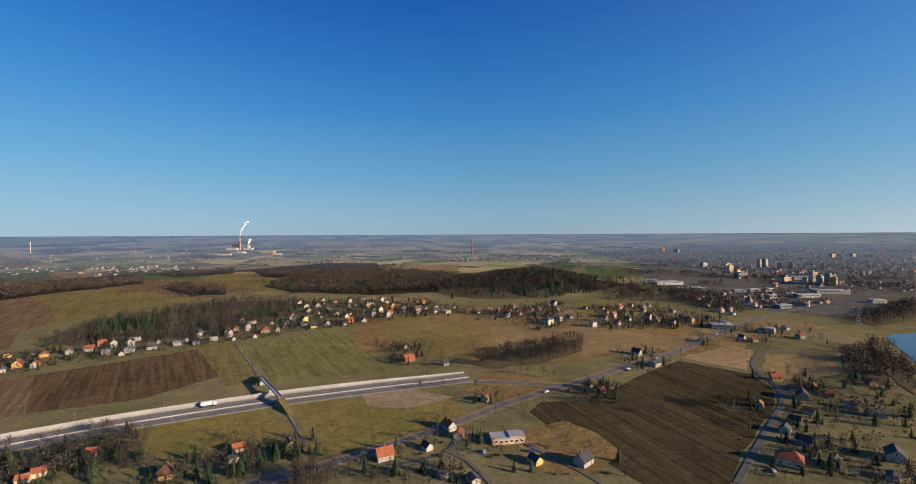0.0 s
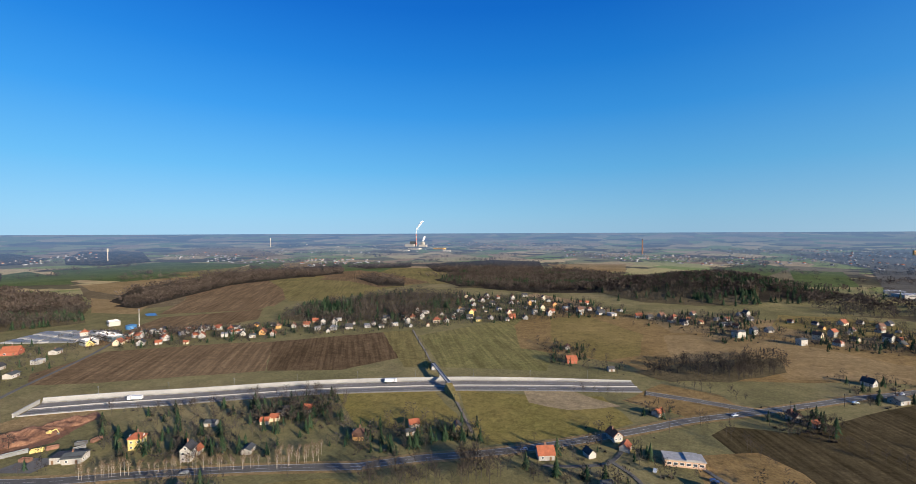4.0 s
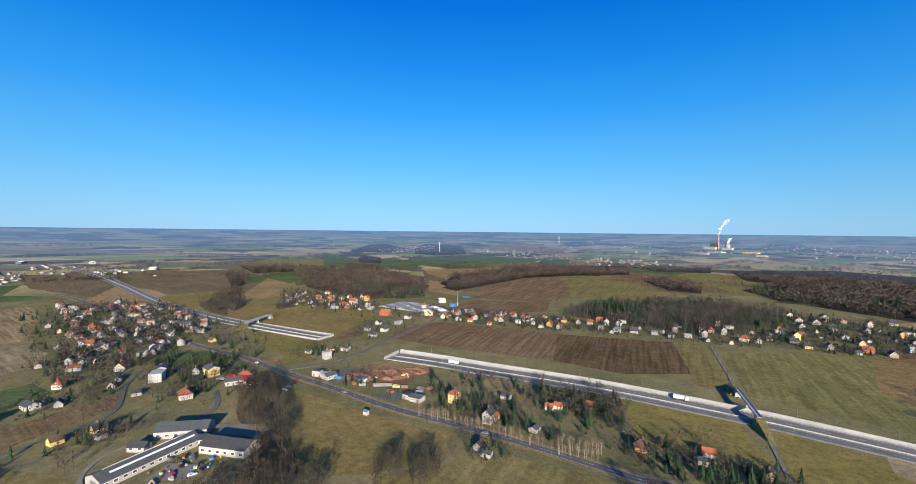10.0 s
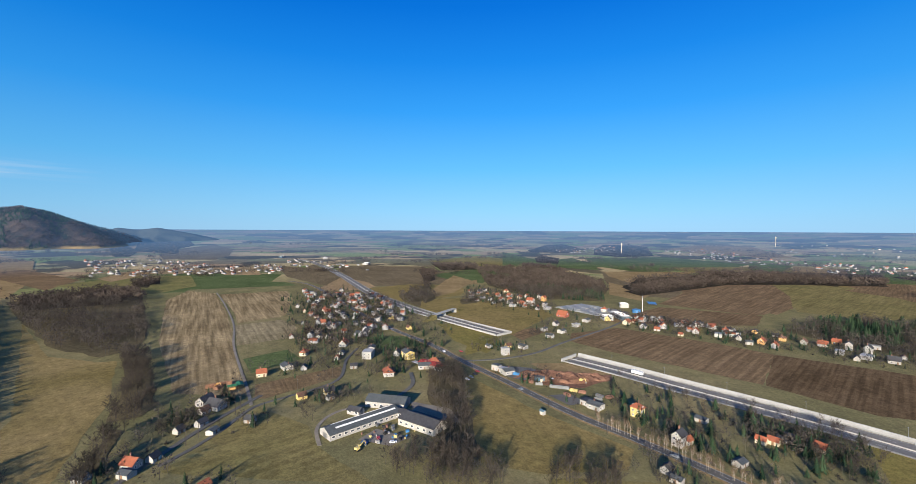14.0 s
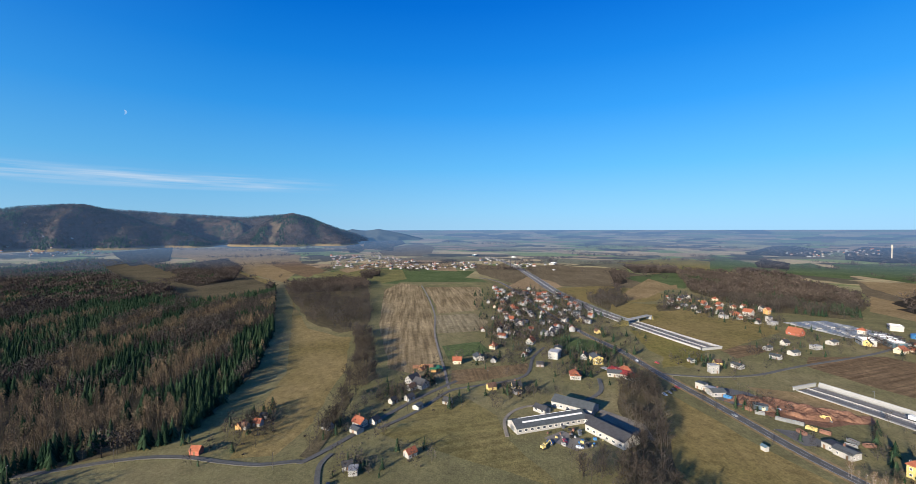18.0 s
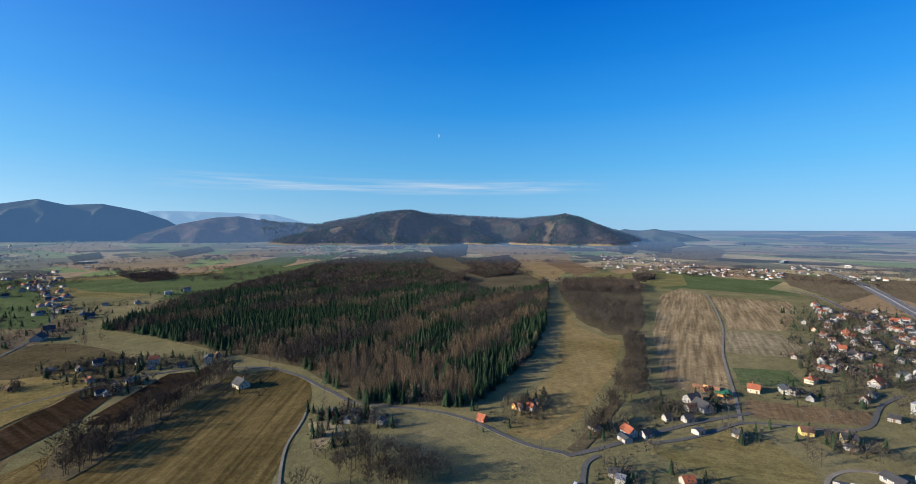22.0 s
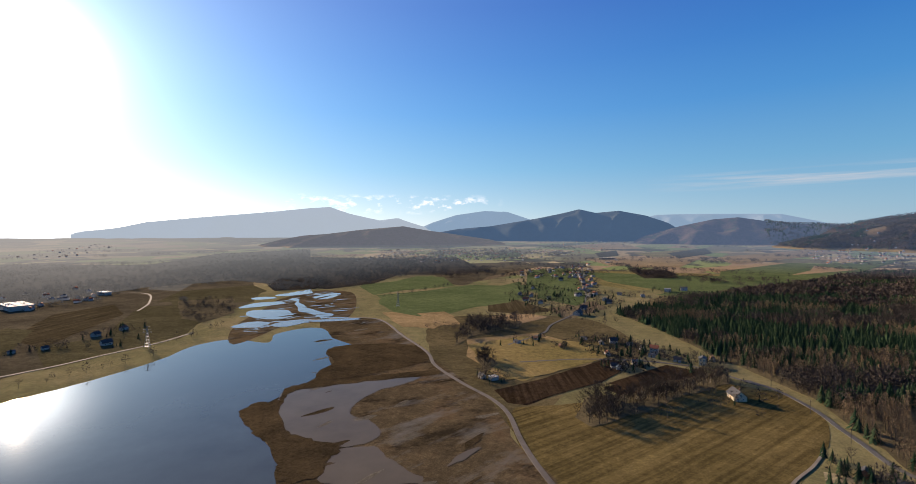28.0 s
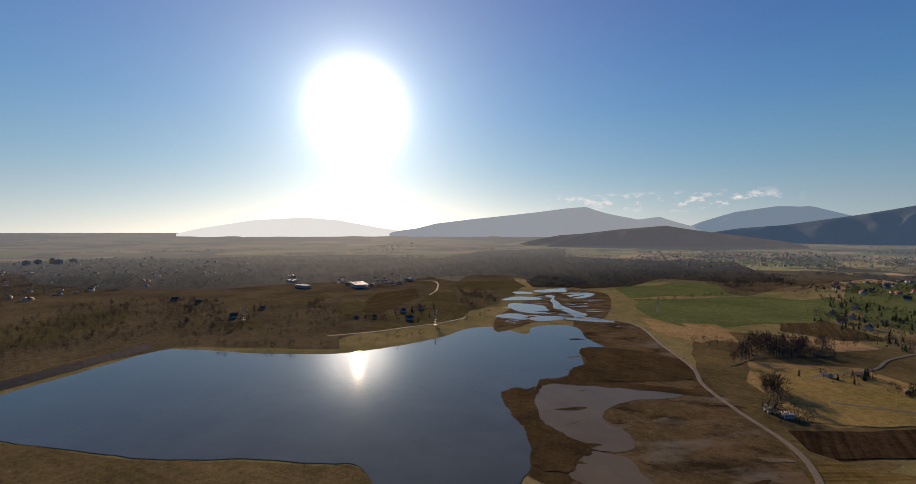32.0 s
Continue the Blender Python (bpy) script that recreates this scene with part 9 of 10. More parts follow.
for i, (x, y, h) in enumerate(BLOCKS):
    apartment_block(x, y, max(h * 0.68, 12), "wcpgwo"[i % 6])


def hall(x, y, L, code):
    top = thing("industrial_hall", x, y, random.uniform(-20, 20), "low %s industrial hall with a flat pale roof" % {"w": "white", "b": "blue-grey", "o": "ochre"}[code], "industrial hall", "halls of the works")
    W, h = max(12, L * 0.45), 6.5 if L < 45 else 8
    solid("wall", top, {"w": WALL["w"], "b": ROOF["k"], "o": WALL["o"]}[code], L, W, h, 0, 0, -1)
    solid("roof", top, ROOF["w"] if code != "o" else WALL["o"], L + 0.8, W + 0.8, 0.6, 0, 0, h - 1)
    for i in range(3):
        solid("roof_light", top, M_FRAME, 1.6, W * 0.8, 0.7, (i - 1) * L * 0.28, 0, h - 0.4)
    for s in (-1, 1):
        solid("gate", top, M_STEEL, 3.5, 0.2, 3.6, s * L * 0.25, -W / 2 - 0.08, -1)
        solid("window_band", top, M_GLASS, L * 0.8, 0.2, 1.1, 0, s * (W / 2 + 0.06), h - 3.4)


for x, y, L, code in HALLS:
    hall(x, y, max(14, min(L, 90)), code)

# works with rows of stored pallets, tank and mast
works = thing("storage_yard", -621, 301, 24, "pale works yard with rows of stacked concrete goods", "storage yard")
solid("slab", works, M_CONCRETE, 82, 60, 0.35, 0, 0, 0.3)
for j in range(9):
    for i in range(6):
        solid("concrete_block", works, M_STEEL if (i + j) % 3 else M_CONCRETE, 11, 4.2, 0.9 + 0.3 * ((i * 7 + j * 3) % 3), -33 + i * 13, -26 + j * 6.5, 0.65)
tank = thing("storage_tank", -590, 362, 0, "round blue storage tank", "tank")
M_BLUE = surface("blue_paint", (0.05, 0.16, 0.33), 0.5, 0.5, 2.0, 0.1)
tube("shell", tank, M_BLUE, 6, 6, 4.5, sides=24)
tube("roof", tank, M_BLUE, 6.2, 1.5, 1.2, 0, 0, 4.5, 24)
sheet("basin", straightish([(-680, 436), (-655, 424), (-648, 434), (-672, 447)], 0.3), 0.3, M_BLUE, "blue lined basin beside the works", "basin")
mast = thing("mast", -589, 371, 0, "slim pale antenna mast", "mast")
tube("pole", mast, M_FRAME, 0.32, 0.2, 24, sides=10)
tube("antenna_collar", mast, M_STEEL, 0.8, 0.8, 1.6, 0, 0, 22, 10)


# power station on the horizon
M_STRIPE = surface("chimney_red", (0.45, 0.12, 0.08), 0.8, 0.05, 0.4, 0.1)
station = thing("power_station", -1436, 2846, 0, "power station with a tall red and white chimney", "power station")
for k in range(6):
    tube("chimney_ring", station, M_STRIPE if k % 2 else WALL["w"], 5 - 0.35 * k, 4.65 - 0.35 * k, 15, 0, 0, 15 * k, 14)
solid("boiler_house", station, ROOF["g"], 40, 30, 38, -30, 10)
solid("turbine_hall", station, WALL["w"], 70, 25, 16, -40, -20)
solid("coal_bunker", station, WALL["g"], 60, 22, 14, 70, -30)
tube("cooling_tower", station, WALL["g"], 18, 12, 34, 45, 20, 0, 20)
chim = thing("factory_chimney", 79, 2439, 0, "tall brick factory chimney", "chimney")
tube("shaft", chim, M_BRICK, 4, 2.6, 78, sides=14)
tube("rim", chim, ROOF["d"], 3.1, 3.1, 3, 0, 0, 78, 14)
for x, y, h in ((-2112, 1205, 55), (-2340, 2364, 62)):
    tw = thing("water_tower", x, y, 0, "slender pale tower above far woods", "tower")
    tube("shaft", tw, WALL["g"], 2.2, 2, h * 0.75, sides=12)
    tube("head", tw, WALL["g"], 3.4, 3.4, h * 0.25, 0, 0, h * 0.75, 12)


def plume(name, x, y, z, size, height, drift, label):
    """Steam or smoke as it stands: many small ragged puffs along a bent column."""
    bm = bmesh.new()
    for k in range(70):
        u = k / 69
        spread = size * (0.35 + 1.5 * u)
        c = Vector((drift[0] * u ** 2 + rng.normal(0, spread * 0.45), drift[1] * u ** 2 + rng.normal(0, spread * 0.45), height * u))
        r = spread * rng.uniform(0.35, 0.8)
        bmesh.ops.create_icosphere(bm, subdivisions=1, radius=r, matrix=Matrix.Translation(c))
    for v in bm.verts:
        v.co += Vector((rng.normal(), rng.normal(), rng.normal())) * size * 0.12
    me = bpy.data.meshes.new(name)
    bm.to_mesh(me)
    bm.free()
    me.polygons.foreach_set("use_smooth", np.ones(len(me.polygons), bool))
    me.materials.append(M_STEAM)
    ob = tagged(new(name, me), label, "steam", kind="stuff")
    ob.location = (x, y, z)


M_STEAM = bpy.data.materials.new("steam")
t, n, l, b = nodes_of(M_STEAM)
b.inputs["Base Color"].default_value = (0.9, 0.9, 0.92, 1)
b.inputs["Roughness"].default_value = 1.0
tr, mx, ns = n.new("ShaderNodeBsdfTransparent"), n.new("ShaderNodeMixShader"), noise_node(t, 0.06, 4)
l.new(ramp(t, ns.outputs[0], [(0.4, (0.1,) * 3), (0.75, (0.75,) * 3)]), mx.inputs[0])
l.new(tr.outputs[0], mx.inputs[1])
l.new(b.outputs[0], mx.inputs[2])
l.new(mx.outputs[0], n["Material Output"].inputs["Surface"])
plume("steam_plume", -1436, 2846, terrain(-1436, 2846) + 90, 6, 95, (40, 25), "white steam rising from the power station chimney")
plume("steam_cloud", -1391, 2866, terrain(-1391, 2866) + 30, 6, 38, (10, 5), "white steam over the cooling tower")


# ---- pylons, poles, vehicles ----
def pylon(x, y, turn, h=24):
    top = thing("pylon", x, y, turn, "grey steel lattice power pylon", "pylon", "pylons of the power line")
    for a, b in ((-1, -1), (1, -1), (1, 1), (-1, 1)):
        bm = bmesh.new()
        bmesh.ops.create_cone(bm, cap_ends=True, segments=4, radius1=0.22, radius2=0.14, depth=h, matrix=Matrix.Translation((0, 0, h / 2)))
        for v in bm.verts:
            u = v.co.z / h
            v.co.x += a * 2.2 * (1 - u)
            v.co.y += b * 2.2 * (1 - u)
        part("leg", bm, M_STEEL, top)
    for k in range(6):
        z, w = h * (0.1 + 0.14 * k), 4.4 * (1 - 0.1 - 0.14 * k)
        solid("brace", top, M_STEEL, max(w, 0.5), max(w, 0.5), 0.16, 0, 0, z)
    for z, w in ((h * 0.72, 9), (h * 0.84, 7), (h * 0.95, 5)):
        solid("crossarm", top, M_STEEL, w, 0.3, 0.3, 0, 0, z)
    return top


for x, y, tn in ((457, -309, 30), (640, -120, 40), (330, -620, 20), (520, 560, 70), (690, 420, 70), (860, 300, 70)):
    pylon(x, y, tn)

pole0 = thing("utility_pole", 0, 0, 0, "wooden utility pole with a crossarm", "utility pole", "utility poles", 0)
tube("post", pole0, M_TRUNK, 0.16, 0.12, 9, sides=8)
solid("crossarm", pole0, M_TRUNK, 1.8, 0.14, 0.16, 0, 0, 8.3)
for k in (-0.8, 0, 0.8):
    tube("insulator", pole0, M_FRAME, 0.06, 0.05, 0.25, k, 0, 8.46, 6)
lamp0 = thing("street_lamp", 0, 0, 0, "tall galvanised street lamp", "street lamp", "street lamps", 0)
tube("post", lamp0, M_STEEL, 0.14, 0.08, 9, sides=8)
solid("arm", lamp0, M_STEEL, 1.6, 0.1, 0.1, 0.8, 0, 8.9)
solid("lamp_head", lamp0, M_STEEL, 0.7, 0.28, 0.14, 1.5, 0, 8.8)


def along(line, start, gap, offset):
    """Stations along a line: place and bearing."""
    s = -start
    for a, b in zip(line, line[1:]):
        d = b - a
        ln = d.length
        if ln < 1e-6:
            continue
        d /= ln
        while s < ln:
            if s >= 0:
                yield a + d * s + Vector((-d.y, d.x, 0)) * offset, math.degrees(math.atan2(d.y, d.x))
            s += gap
        s -= ln


first = {pole0: True, lamp0: True}


def set_copy(src, p, turn):
    m = pose(p.x, p.y, 0, 0, 0, turn)
    if first.pop(src, None):
        src.matrix_basis = m
    else:
        copy_thing(src, m)


for k, gap, off in ((2, 45, 8), (3, 48, -8), (11, 40, 6), (16, 42, 6), (9, 26, 3), (10, 26, 3), (5, 45, 6)):
    for p, a in along(ROAD_LINES[k][1], 10, gap, off):
        if p.length < 520:
            set_copy(pole0, p, a + 90)
for k, off in ((0, 12.8), (1, 12.4)):
    for p, a in along(ROAD_LINES[k][1], 12, 46, off):
        if p.length < 800:
            set_copy(lamp0, p, a - 90)

M_TYRE = surface("tyre", (0.02, 0.02, 0.02), 0.9, 1, 4, 0.1)
M_CAR = {k: surface("car_" + k, c, 0.35, 0.5, 3, 0.05, 0.2, 0.6) for k, c in (("white", (0.7, 0.7, 0.7)), ("grey", (0.2, 0.21, 0.22)), ("red", (0.35, 0.03, 0.03)), ("blue", (0.03, 0.07, 0.2)), ("black", (0.02, 0.02, 0.02)))}


def car(colour):
    top = thing("car", 0, 0, 0, "parked %s hatchback car" % colour, "car", "cars", 0)
    bm = bmesh.new()
    prof = [(-2.1, 0.35), (2.1, 0.35), (2.1, 0.8), (1.1, 0.95), (0.4, 1.45), (-1.5, 1.45), (-2.0, 0.95)]
    for y in (-0.85, 0.85):
        for x, z in prof:
            bm.verts.new((x, y * (0.88 if z > 1 else 1), z))
    bm.verts.ensure_lookup_table()
    n = len(prof)
    bm.faces.new(bm.verts[:n])
    bm.faces.new(bm.verts[n:][::-1])
    for i in range(n):
        j = (i + 1) % n
        bm.faces.new((bm.verts[i], bm.verts[n + i], bm.verts[n + j], bm.verts[j]))
    bmesh.ops.recalc_face_normals(bm, faces=bm.faces)
    bmesh.ops.bevel(bm, geom=bm.edges[:], offset=0.06, segments=1, affect="EDGES")
    part("body", bm, M_CAR[colour], top)
    solid("windscreen", top, M_GLASS, 0.05, 1.3, 0.5, 0, 0, -0.25, "", 0, pose(0.83, 0, 1.22, 0, -52, 0))
    for s in (-1, 1):
        solid("side_window", top, M_GLASS, 1.7, 0.04, 0.36, -0.5, s * 0.8, 1.0)
        for x in (-1.3, 1.3):
            bm = bmesh.new()
            bmesh.ops.create_cone(bm, cap_ends=True, segments=12, radius1=0.32, radius2=0.32, depth=0.2, matrix=Matrix.Translation((x, s * 0.8, 0.32)) @ Matrix.Rotation(math.pi / 2, 4, "X"))
            part("wheel", bm, M_TYRE, top)
    return top


def lorry(p, turn):
    top = thing("lorry", p[0], p[1], turn, "white articulated lorry driving on the motorway", "lorry", "", 0.4)
    solid("trailer", top, M_CAR["white"], 7.2, 2.4, 2.4, 0.2, 0, 1.1, "", 0.05)
    solid("cab", top, M_CAR["white"], 2.1, 2.45, 2.7, 5.4, 0, 0.7, "", 0.15)
    solid("windscreen", top, M_GLASS, 0.06, 2.1, 0.9, 6.46, 0, 2.1)
    solid("chassis", top, M_TYRE, 9.4, 1.0, 0.35, 1.2, 0, 0.75)
    for x in (-2.9, -1.8, 3.2, 5.4):
        for s in (-1, 1):
            bm = bmesh.new()
            bmesh.ops.create_cone(bm, cap_ends=True, segments=12, radius1=0.5, radius2=0.5, depth=0.35, matrix=Matrix.Translation((x, s * 1.05, 0.5)) @ Matrix.Rotation(math.pi / 2, 4, "X"))
            part("wheel", bm, M_TYRE, top)


d1 = M1[10] - M1[8]
turn1 = math.degrees(math.atan2(d1.y, d1.x))
lorry((-177, 301), turn1 - 4)
lorry((-329, 205), turn1 + 176)
CARS = {c: car(c) for c in M_CAR}
for c in CARS.values():
    first[c] = True
for x, y, tn, c in ((-249, -6, 20, "red"), (-244, 2, 100, "white"), (-246, -14, 60, "blue"), (-256, 20, 10, "grey"), (-340, 62, 30, "white"), (-345, 66, 30, "grey"), (-351, 70, 30, "black"), (-358, 74, 30, "red"), (40, 236, 0, "blue"), (14, 236, 80, "white"), (-10, 232, 40, "black"), (158, 215, 70, "white"), (-170, -118, 20, "white"), (-176, -112, 30, "black"), (300, 640, 40, "white"), (320, 655, 40, "red"), (150, 380, 20, "white"), (-330, 130, 60, "white"), (-322, 138, 60, "grey"), (-420, 70, 50, "red")):
    set_copy(CARS[c], Vector((x, y, 0)), tn)
for p, a in list(along(ROAD_LINES[2][1], 30, 118, 1.8))[:5]:
    m = pose(p.x, p.y, 0.4, 0, 0, a)
    copy_thing(CARS["grey" if int(p.x) % 2 else "white"], m)
for p, a in list(along(ROAD_LINES[3][1], 60, 150, -1.8))[:4]:
    copy_thing(CARS["white"], pose(p.x, p.y, 0.4, 0, 0, a + 180))

hut = thing("field_hut", -268, 99, 30, "small white hut with a green roof in the meadow", "hut", "", 0)
solid("wall", hut, WALL["w"], 3.0, 2.4, 2.4)
part("roof", gable_roof(3.0, 2.4, 2.4, 0.8, 0.25), ROOF["k"], hut)


# ---- building site by the crossroads ----
def spoil_mound(x, y, turn, length, width, height, label):
    """A heap of dug earth with ridges, gullies and an uneven rim."""
    bm = bmesh.new()
    nx, ny, g = 46, 20, {}
    for i in range(nx + 1):
        for j in range(ny + 1):
            u, v = i / nx * 2 - 1, j / ny * 2 - 1
            k = max(0.0, 1 - (u * u + v * v) ** 0.9 * (1 + 0.35 * noise.noise(Vector((u * 3, v * 3, 2.5)))))
            h = height * min(1, 2.2 * k) * (0.62 + 0.55 * noise.noise(Vector((u * 4, v * 2.2, 0.5))) + 0.18 * noise.noise(Vector((u * 14, v * 7, 5.5))))
            g[i, j] = bm.verts.new((u * length / 2, v * width / 2, max(-0.3, h) if k > 0 else -0.3))
    for i in range(nx):
        for j in range(ny):
            bm.faces.new((g[i, j], g[i + 1, j], g[i + 1, j + 1], g[i, j + 1]))
    me = bpy.data.meshes.new("spoil_mound")
    bm.to_mesh(me)
    bm.free()
    me.materials.append(SOIL["rubble"])
    ob = tagged(new("spoil_mound", me), label, "mound")
    ob.matrix_basis = pose(x, y, 0.3, 0, 0, turn)


spoil_mound(-336, 132, 68, 62, 26, 3.4, "orange-brown heap of dug earth on the building site")
spoil_mound(-331, 160, 80, 38, 18, 2.2, "lower orange spoil heap beside the motorway")


def cabin(x, y, turn, L, W, h, wall, roof, label):
    top = thing("site_cabin", x, y, turn, label, "cabin", "cabins of the building site", 0.3)
    solid("wall", top, wall, L, W, h)
    solid("roof", top, roof, L + 0.5, W + 0.5, 0.3, 0, 0, h)
    n = max(2, int(L / 3))
    for i in range(n):
        piece("door" if i == 0 else "window", DOOR if i == 0 else WIN, top, pose((i + 0.5) / n * L - L / 2, -W / 2, 0 if i == 0 else 0.9))
        piece("window", WIN, top, pose((i + 0.5) / n * L - L / 2, W / 2, 0.9, 0, 0, 180))


cabin(-354, 97, 42, 13, 6, 3, WALL["w"], ROOF["w"], "white flat-roofed site office beside the yard")
cabin(-360, 91, 42, 7, 5, 4.6, WALL["w"], ROOF["g"], "white two-storey site cabin on the grey yard")
cabin(-330, 119, 75, 8, 5, 2.8, ROOF["k"], ROOF["g"], "blue-grey site cabin in front of the earth heap")
cabin(-275, 137, 28, 15, 7, 3.4, WALL["w"], ROOF["d"], "long white workshop with a dark flat roof")
shop = thing("roadside_shop", -375, 38, 42, "low roadside shop with a bright red roof and white front", "shop", "", 0)
part("wall", gable_walls(27, 10, 3.6, 1.2), WALL["w"], shop)
part("roof", gable_roof(27, 10, 3.6, 1.3, 0.7), surface("red_sheet_roof", (0.3, 0.03, 0.025), 0.7, 0.4, 3.0, 0.12), shop, "bright red sheet roof")
solid("canopy", shop, ROOF["w"], 9, 5, 0.4, -14, -6, 3.2, "white entrance canopy")
for i in range(7):
    piece("window", WIN_BIG, shop, pose(-10.5 + 3.5 * i, -5, 0.9))
for i, (x, y, tn, c) in enumerate(((-313, 124, 60, 0), (-311, 128, 62, 0), (-309, 132, 58, 0), (-303, 136, 50, 1), (-299, 141, 55, 2), (-296, 128, 20, 2), (-290, 150, 30, 0), (-287, 156, 100, 2), (-320, 115, 75, 0), (-284, 146, 70, 0), (-326, 110, 40, 2), (-345, 104, 45, 3))):
    skip = thing("skip_container", x, y, tn, "%s steel skip on the building site" % ("grey", "yellow", "rusty brown", "blue")[c], "container", "skips of the building site", 0.3)
    m = (M_STEEL, WALL["y"], M_BRICK, M_BLUE)[c]
    for s in (-1, 1):
        solid("side_wall", skip, m, 5.5, 0.15, 1.7, 0, s * 1.1)
        solid("end_wall", skip, m, 0.15, 2.05, 1.7, s * 2.65, 0)
    solid("floor_plate", skip, m, 5.2, 2.0, 0.15, 0, 0, 0)
    solid("rubble_load", skip, SOIL["rubble"], 5.0, 1.95, 0.9, 0, 0, 0.2)


def digger(x, y, turn, colour, label):
    top = thing("digger", x, y, turn, label, "digger", "", 0.1)
    for s in (-1, 1):
        solid("track", top, M_TYRE, 3.4, 0.6, 0.8, 0, s * 1.0, 0, "", 0.15)
    solid("engine_house", top, colour, 2.4, 2.4, 1.2, -0.6, 0, 0.9, "", 0.15)
    cab = solid("cab", top, colour, 1.3, 1.1, 2.0, 0.7, 0.6, 0.9, "", 0.1)
    solid("cab_window", cab, M_GLASS, 1.34, 0.9, 0.9, 0.7, 0.6, 1.8)
    solid("boom", top, colour, 4.4, 0.35, 0.5, 0, 0, 0, "", 0, pose(2.6, -0.3, 2.6, 0, -28, 0))
    solid("stick", top, colour, 2.6, 0.3, 0.4, 0, 0, 0, "", 0, pose(5.0, -0.3, 2.6, 0, 62, 0))
    solid("bucket", top, M_STEEL, 0.9, 1.0, 0.8, 5.6, -0.3, 0.6)


digger(-238, -17, 140, WALL["y"], "yellow tracked digger parked by the farm")
digger(-322, 150, 30, WALL["y"], "yellow digger at work on the earth heap")
digger(-352, -131, 60, WALL["o"], "orange loader beside the timber stacks")
for x, y, tn in ((-351, -135, 20), (-354, -130, 35), (-356, -124, 15), (-348, -128, 70)):
    logs = thing("log_stack", x, y, tn, "stack of orange-brown sawn logs", "log stack", "log stacks of the sawmill", 0)
    for r in range(3):
        for i in range(5 - r):
            bm = bmesh.new()
            bmesh.ops.create_cone(bm, cap_ends=True, segments=8, radius1=0.45, radius2=0.4, depth=6, matrix=Matrix.Translation(((i - 2 + r / 2) * 0.9, 0, 0.45 + r * 0.78)) @ Matrix.Rotation(math.pi / 2, 4, "X"))
            part("log", bm, SOIL["rubble"], logs)
M_GREEN = surface("green_sheet", (0.03, 0.13, 0.06), 0.7, 0.4, 3.0, 0.1)
for x, y, tn, L in ((-349, -113, 25, 8), (-345, -117, 110, 6)):
    store = thing("timber_store", x, y, tn, "open timber store with a green sheet roof", "shed", "", 0)
    for a in (-1, 1):
        for b2 in (-1, 1):
            solid("post", store, M_TRUNK, 0.2, 0.2, 2.8, a * (L / 2 - 0.3), b2 * 2)
    part("roof", gable_roof(L, 4.4, 2.8, 0.7, 0.3), M_GREEN, store)
    solid("board_stack", store, WALL["o"], L * 0.7, 3, 1.6)
# scrap and parked machines by the farm
for i in range(26):
    x, y = -254 + rng.normal(0, 5), 1 + rng.normal(0, 7)
    colour = (M_BLUE, M_BRICK, WALL["y"], M_STEEL, WALL["w"], M_TYRE)[i % 6]
    junk = thing("farm_scrap", x, y, rng.uniform(0, 180), "%s crate of farm scrap in the yard" % ("blue", "rusty", "yellow", "grey", "white", "black")[i % 6], "crate", "scrap in the farmyard", 0.35)
    w = rng.uniform(0.9, 2.2)
    solid("crate", junk, colour, w, w * 0.7, w * 0.6, 0, 0, 0, "", 0.06)
    solid("lid", junk, colour, w * 1.05, w * 0.75, 0.1, 0, 0, w * 0.6)


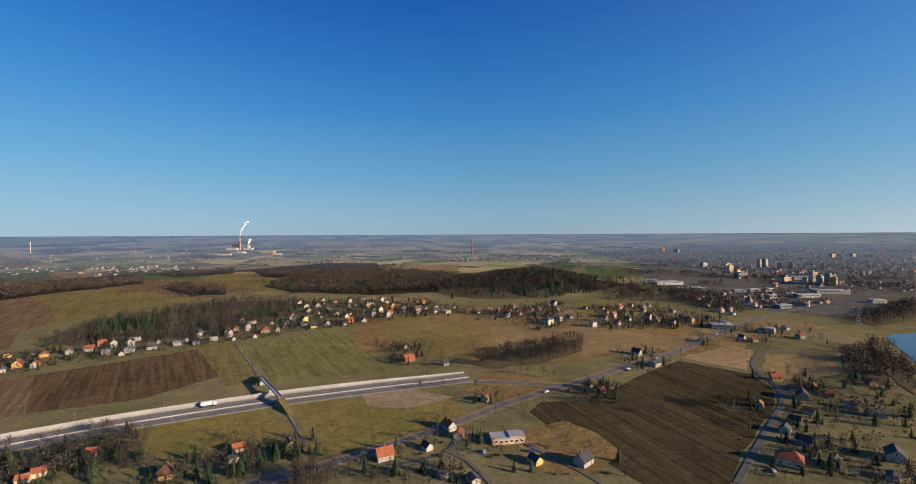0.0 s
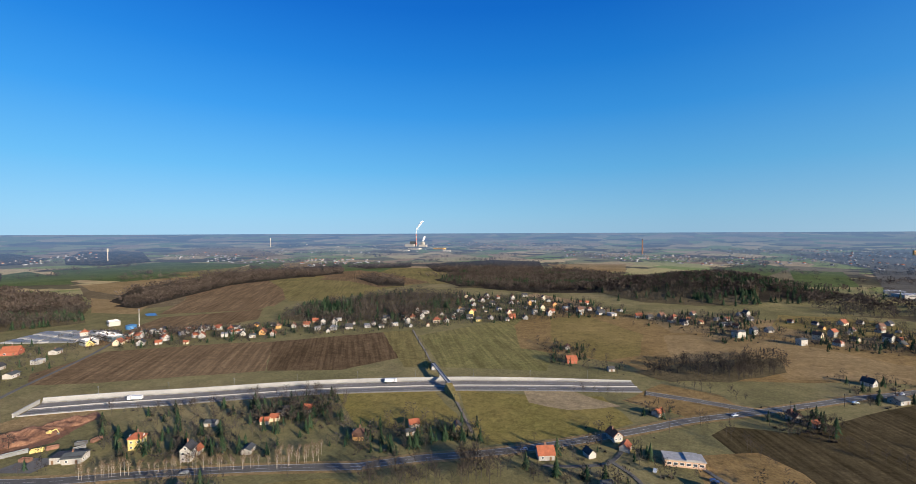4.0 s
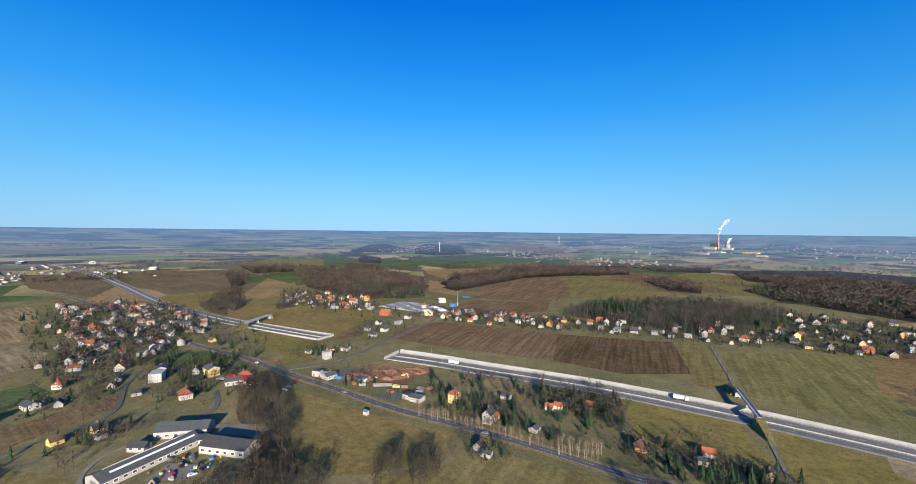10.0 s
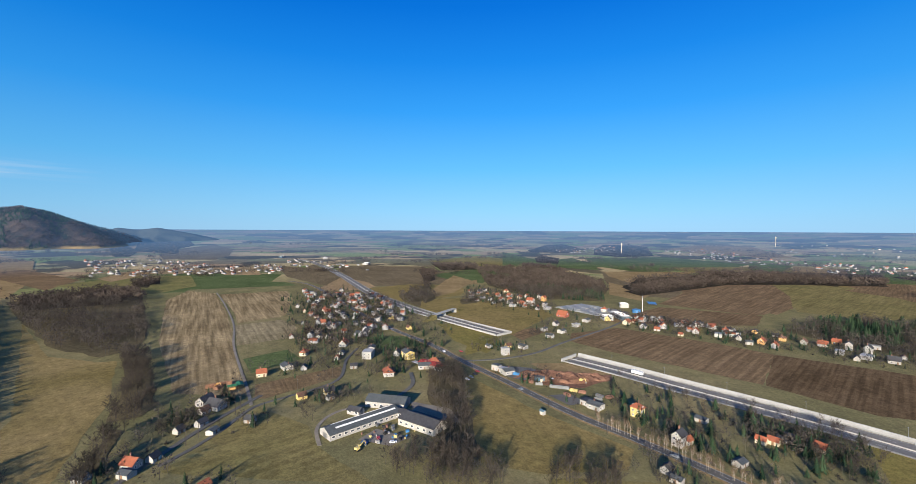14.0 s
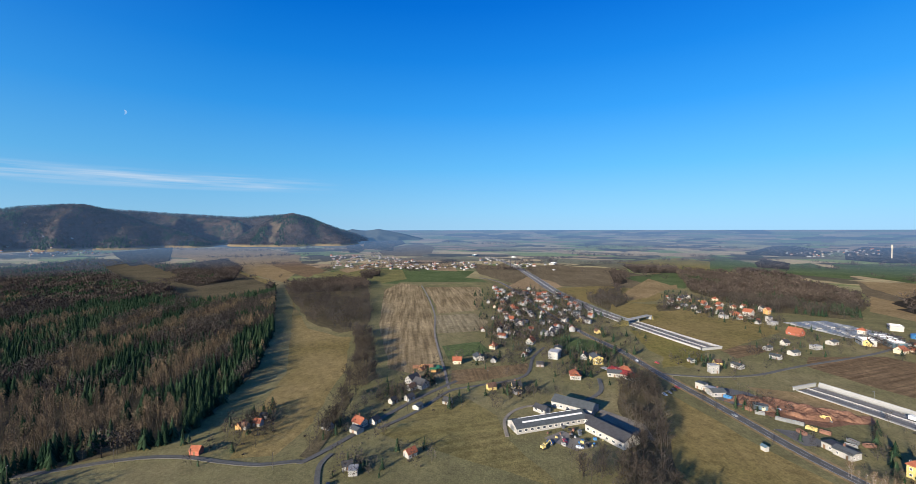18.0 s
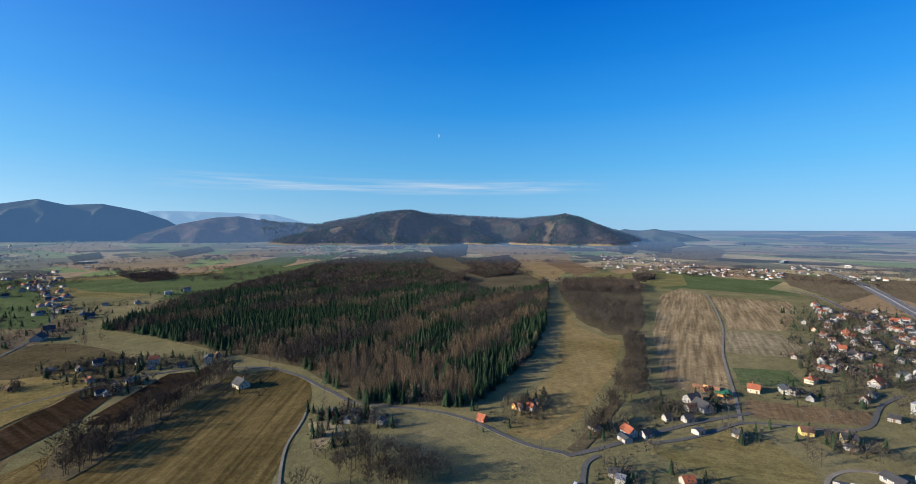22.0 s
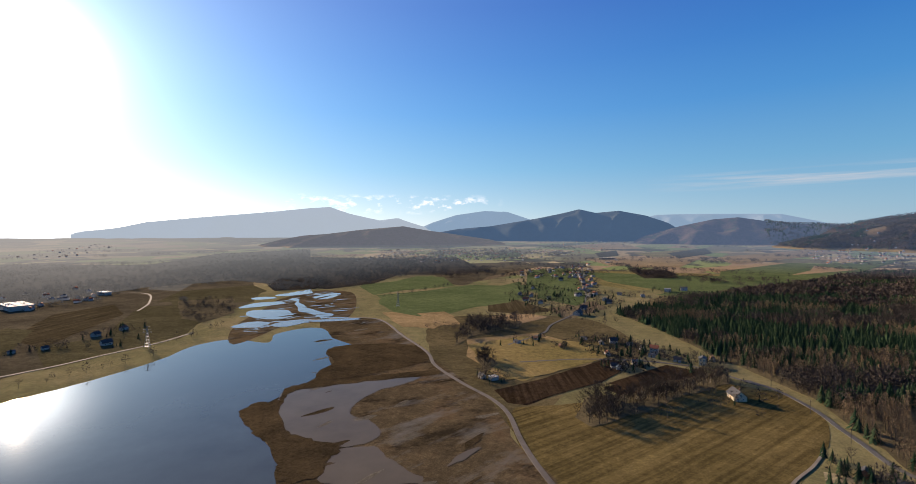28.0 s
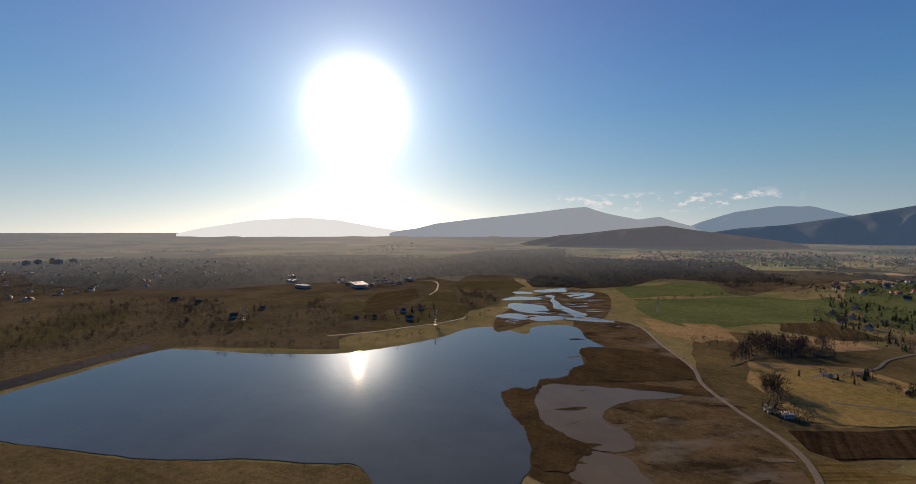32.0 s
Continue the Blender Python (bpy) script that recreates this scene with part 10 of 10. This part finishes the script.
# thin clouds low in the sky
def cloud_sheet(name, az0, az1, el0, el1, strength, grain, lo, hi, glow, label):
    r = 4880
    verts, na, ne = [], 60, 8
    for j in range(ne + 1):
        for i in range(na + 1):
            a, e = radians(az0 + (az1 - az0) * i / na), radians(el0 + (el1 - el0) * j / ne)
            verts.append((-math.sin(a) * r * math.cos(e), math.cos(a) * r * math.cos(e), 120 + r * math.sin(e)))
    faces = [(j * (na + 1) + i, j * (na + 1) + i + 1, (j + 1) * (na + 1) + i + 1, (j + 1) * (na + 1) + i) for j in range(ne) for i in range(na)]
    m = bpy.data.materials.new(name)
    t, n, l, b = nodes_of(m)
    em, tr, mx = n.new("ShaderNodeEmission"), n.new("ShaderNodeBsdfTransparent"), n.new("ShaderNodeMixShader")
    em.inputs[0].default_value, em.inputs[1].default_value = (0.82, 0.9, 1.0, 1), glow
    ns = noise_node(t, 1.0, 6, 0.62, grain)
    uv = n.new("ShaderNodeAttribute")
    uv.attribute_name = "edge"
    mul = n.new("ShaderNodeMath")
    mul.operation = "MULTIPLY"
    l.new(ramp(t, ns.outputs[0], [(lo, (0,) * 3), (hi, (strength,) * 3)]), mul.inputs[0])
    l.new(uv.outputs["Fac"], mul.inputs[1])
    l.new(mul.outputs[0], mx.inputs[0])
    l.new(tr.outputs[0], mx.inputs[1])
    l.new(em.outputs[0], mx.inputs[2])
    l.new(mx.outputs[0], n["Material Output"].inputs["Surface"])
    me = mesh_from(name, verts, faces, [m])
    at = me.attributes.new("edge", "FLOAT", "POINT")
    at.data.foreach_set("value", np.array([math.sin(math.pi * j / ne) * min(1, 6 * min(i, na - i) / na) for j in range(ne + 1) for i in range(na + 1)], np.float32))
    ob = tagged(new("backdrop", me), label, "cloud", kind="structure")
    return ob


cloud_sheet("cirrus", 120, 177, 4.5, 6.7, 0.75, (0.0006, 0.0006, 0.016), 0.4, 0.66, 0.36, "thin white streak of high cloud")
cloud_sheet("cumulus", 194, 224, 2.3, 5.0, 0.9, (0.0055, 0.0055, 0.011), 0.52, 0.64, 0.7, "small white clouds over the mountains")


def day_moon(az, el, radius, distance):
    """The waning half moon, pale in the blue sky."""
    bm = bmesh.new()
    rim = [bm.verts.new((math.cos(u) * radius * (1 if k < 13 else 0.25), math.sin(u) * radius, 0)) for k, u in enumerate([radians(-90 + 15 * i) for i in range(13)] + [radians(75 - 15 * i) for i in range(11)])]
    bm.faces.new(rim)
    me = bpy.data.meshes.new("moon")
    bm.to_mesh(me)
    bm.free()
    m = bpy.data.materials.new("moonlight")
    t, n, l, b = nodes_of(m)
    em, tr, mx = n.new("ShaderNodeEmission"), n.new("ShaderNodeBsdfTransparent"), n.new("ShaderNodeMixShader")
    em.inputs[0].default_value, em.inputs[1].default_value = (0.8, 0.88, 1.0, 1), 0.42
    ns = noise_node(t, 0.08, 3)
    l.new(ramp(t, ns.outputs[0], [(0.35, (0.2,) * 3), (0.65, (0.55,) * 3)]), mx.inputs[0])
    l.new(tr.outputs[0], mx.inputs[1])
    l.new(em.outputs[0], mx.inputs[2])
    l.new(mx.outputs[0], n["Material Output"].inputs["Surface"])
    me.materials.append(m)
    ob = tagged(new("backdrop", me), "pale half moon in the daytime sky", "moon", kind="structure")
    a, e = radians(az), radians(el)
    way = Vector((-math.sin(a) * math.cos(e), math.cos(a) * math.cos(e), math.sin(e)))
    ob.matrix_basis = Matrix.LocRotScale(way * distance + Vector((0, 0, 120)), (-way).to_track_quat("Z", "Y"), None)


day_moon(142.9, 12.2, 20, 4700)
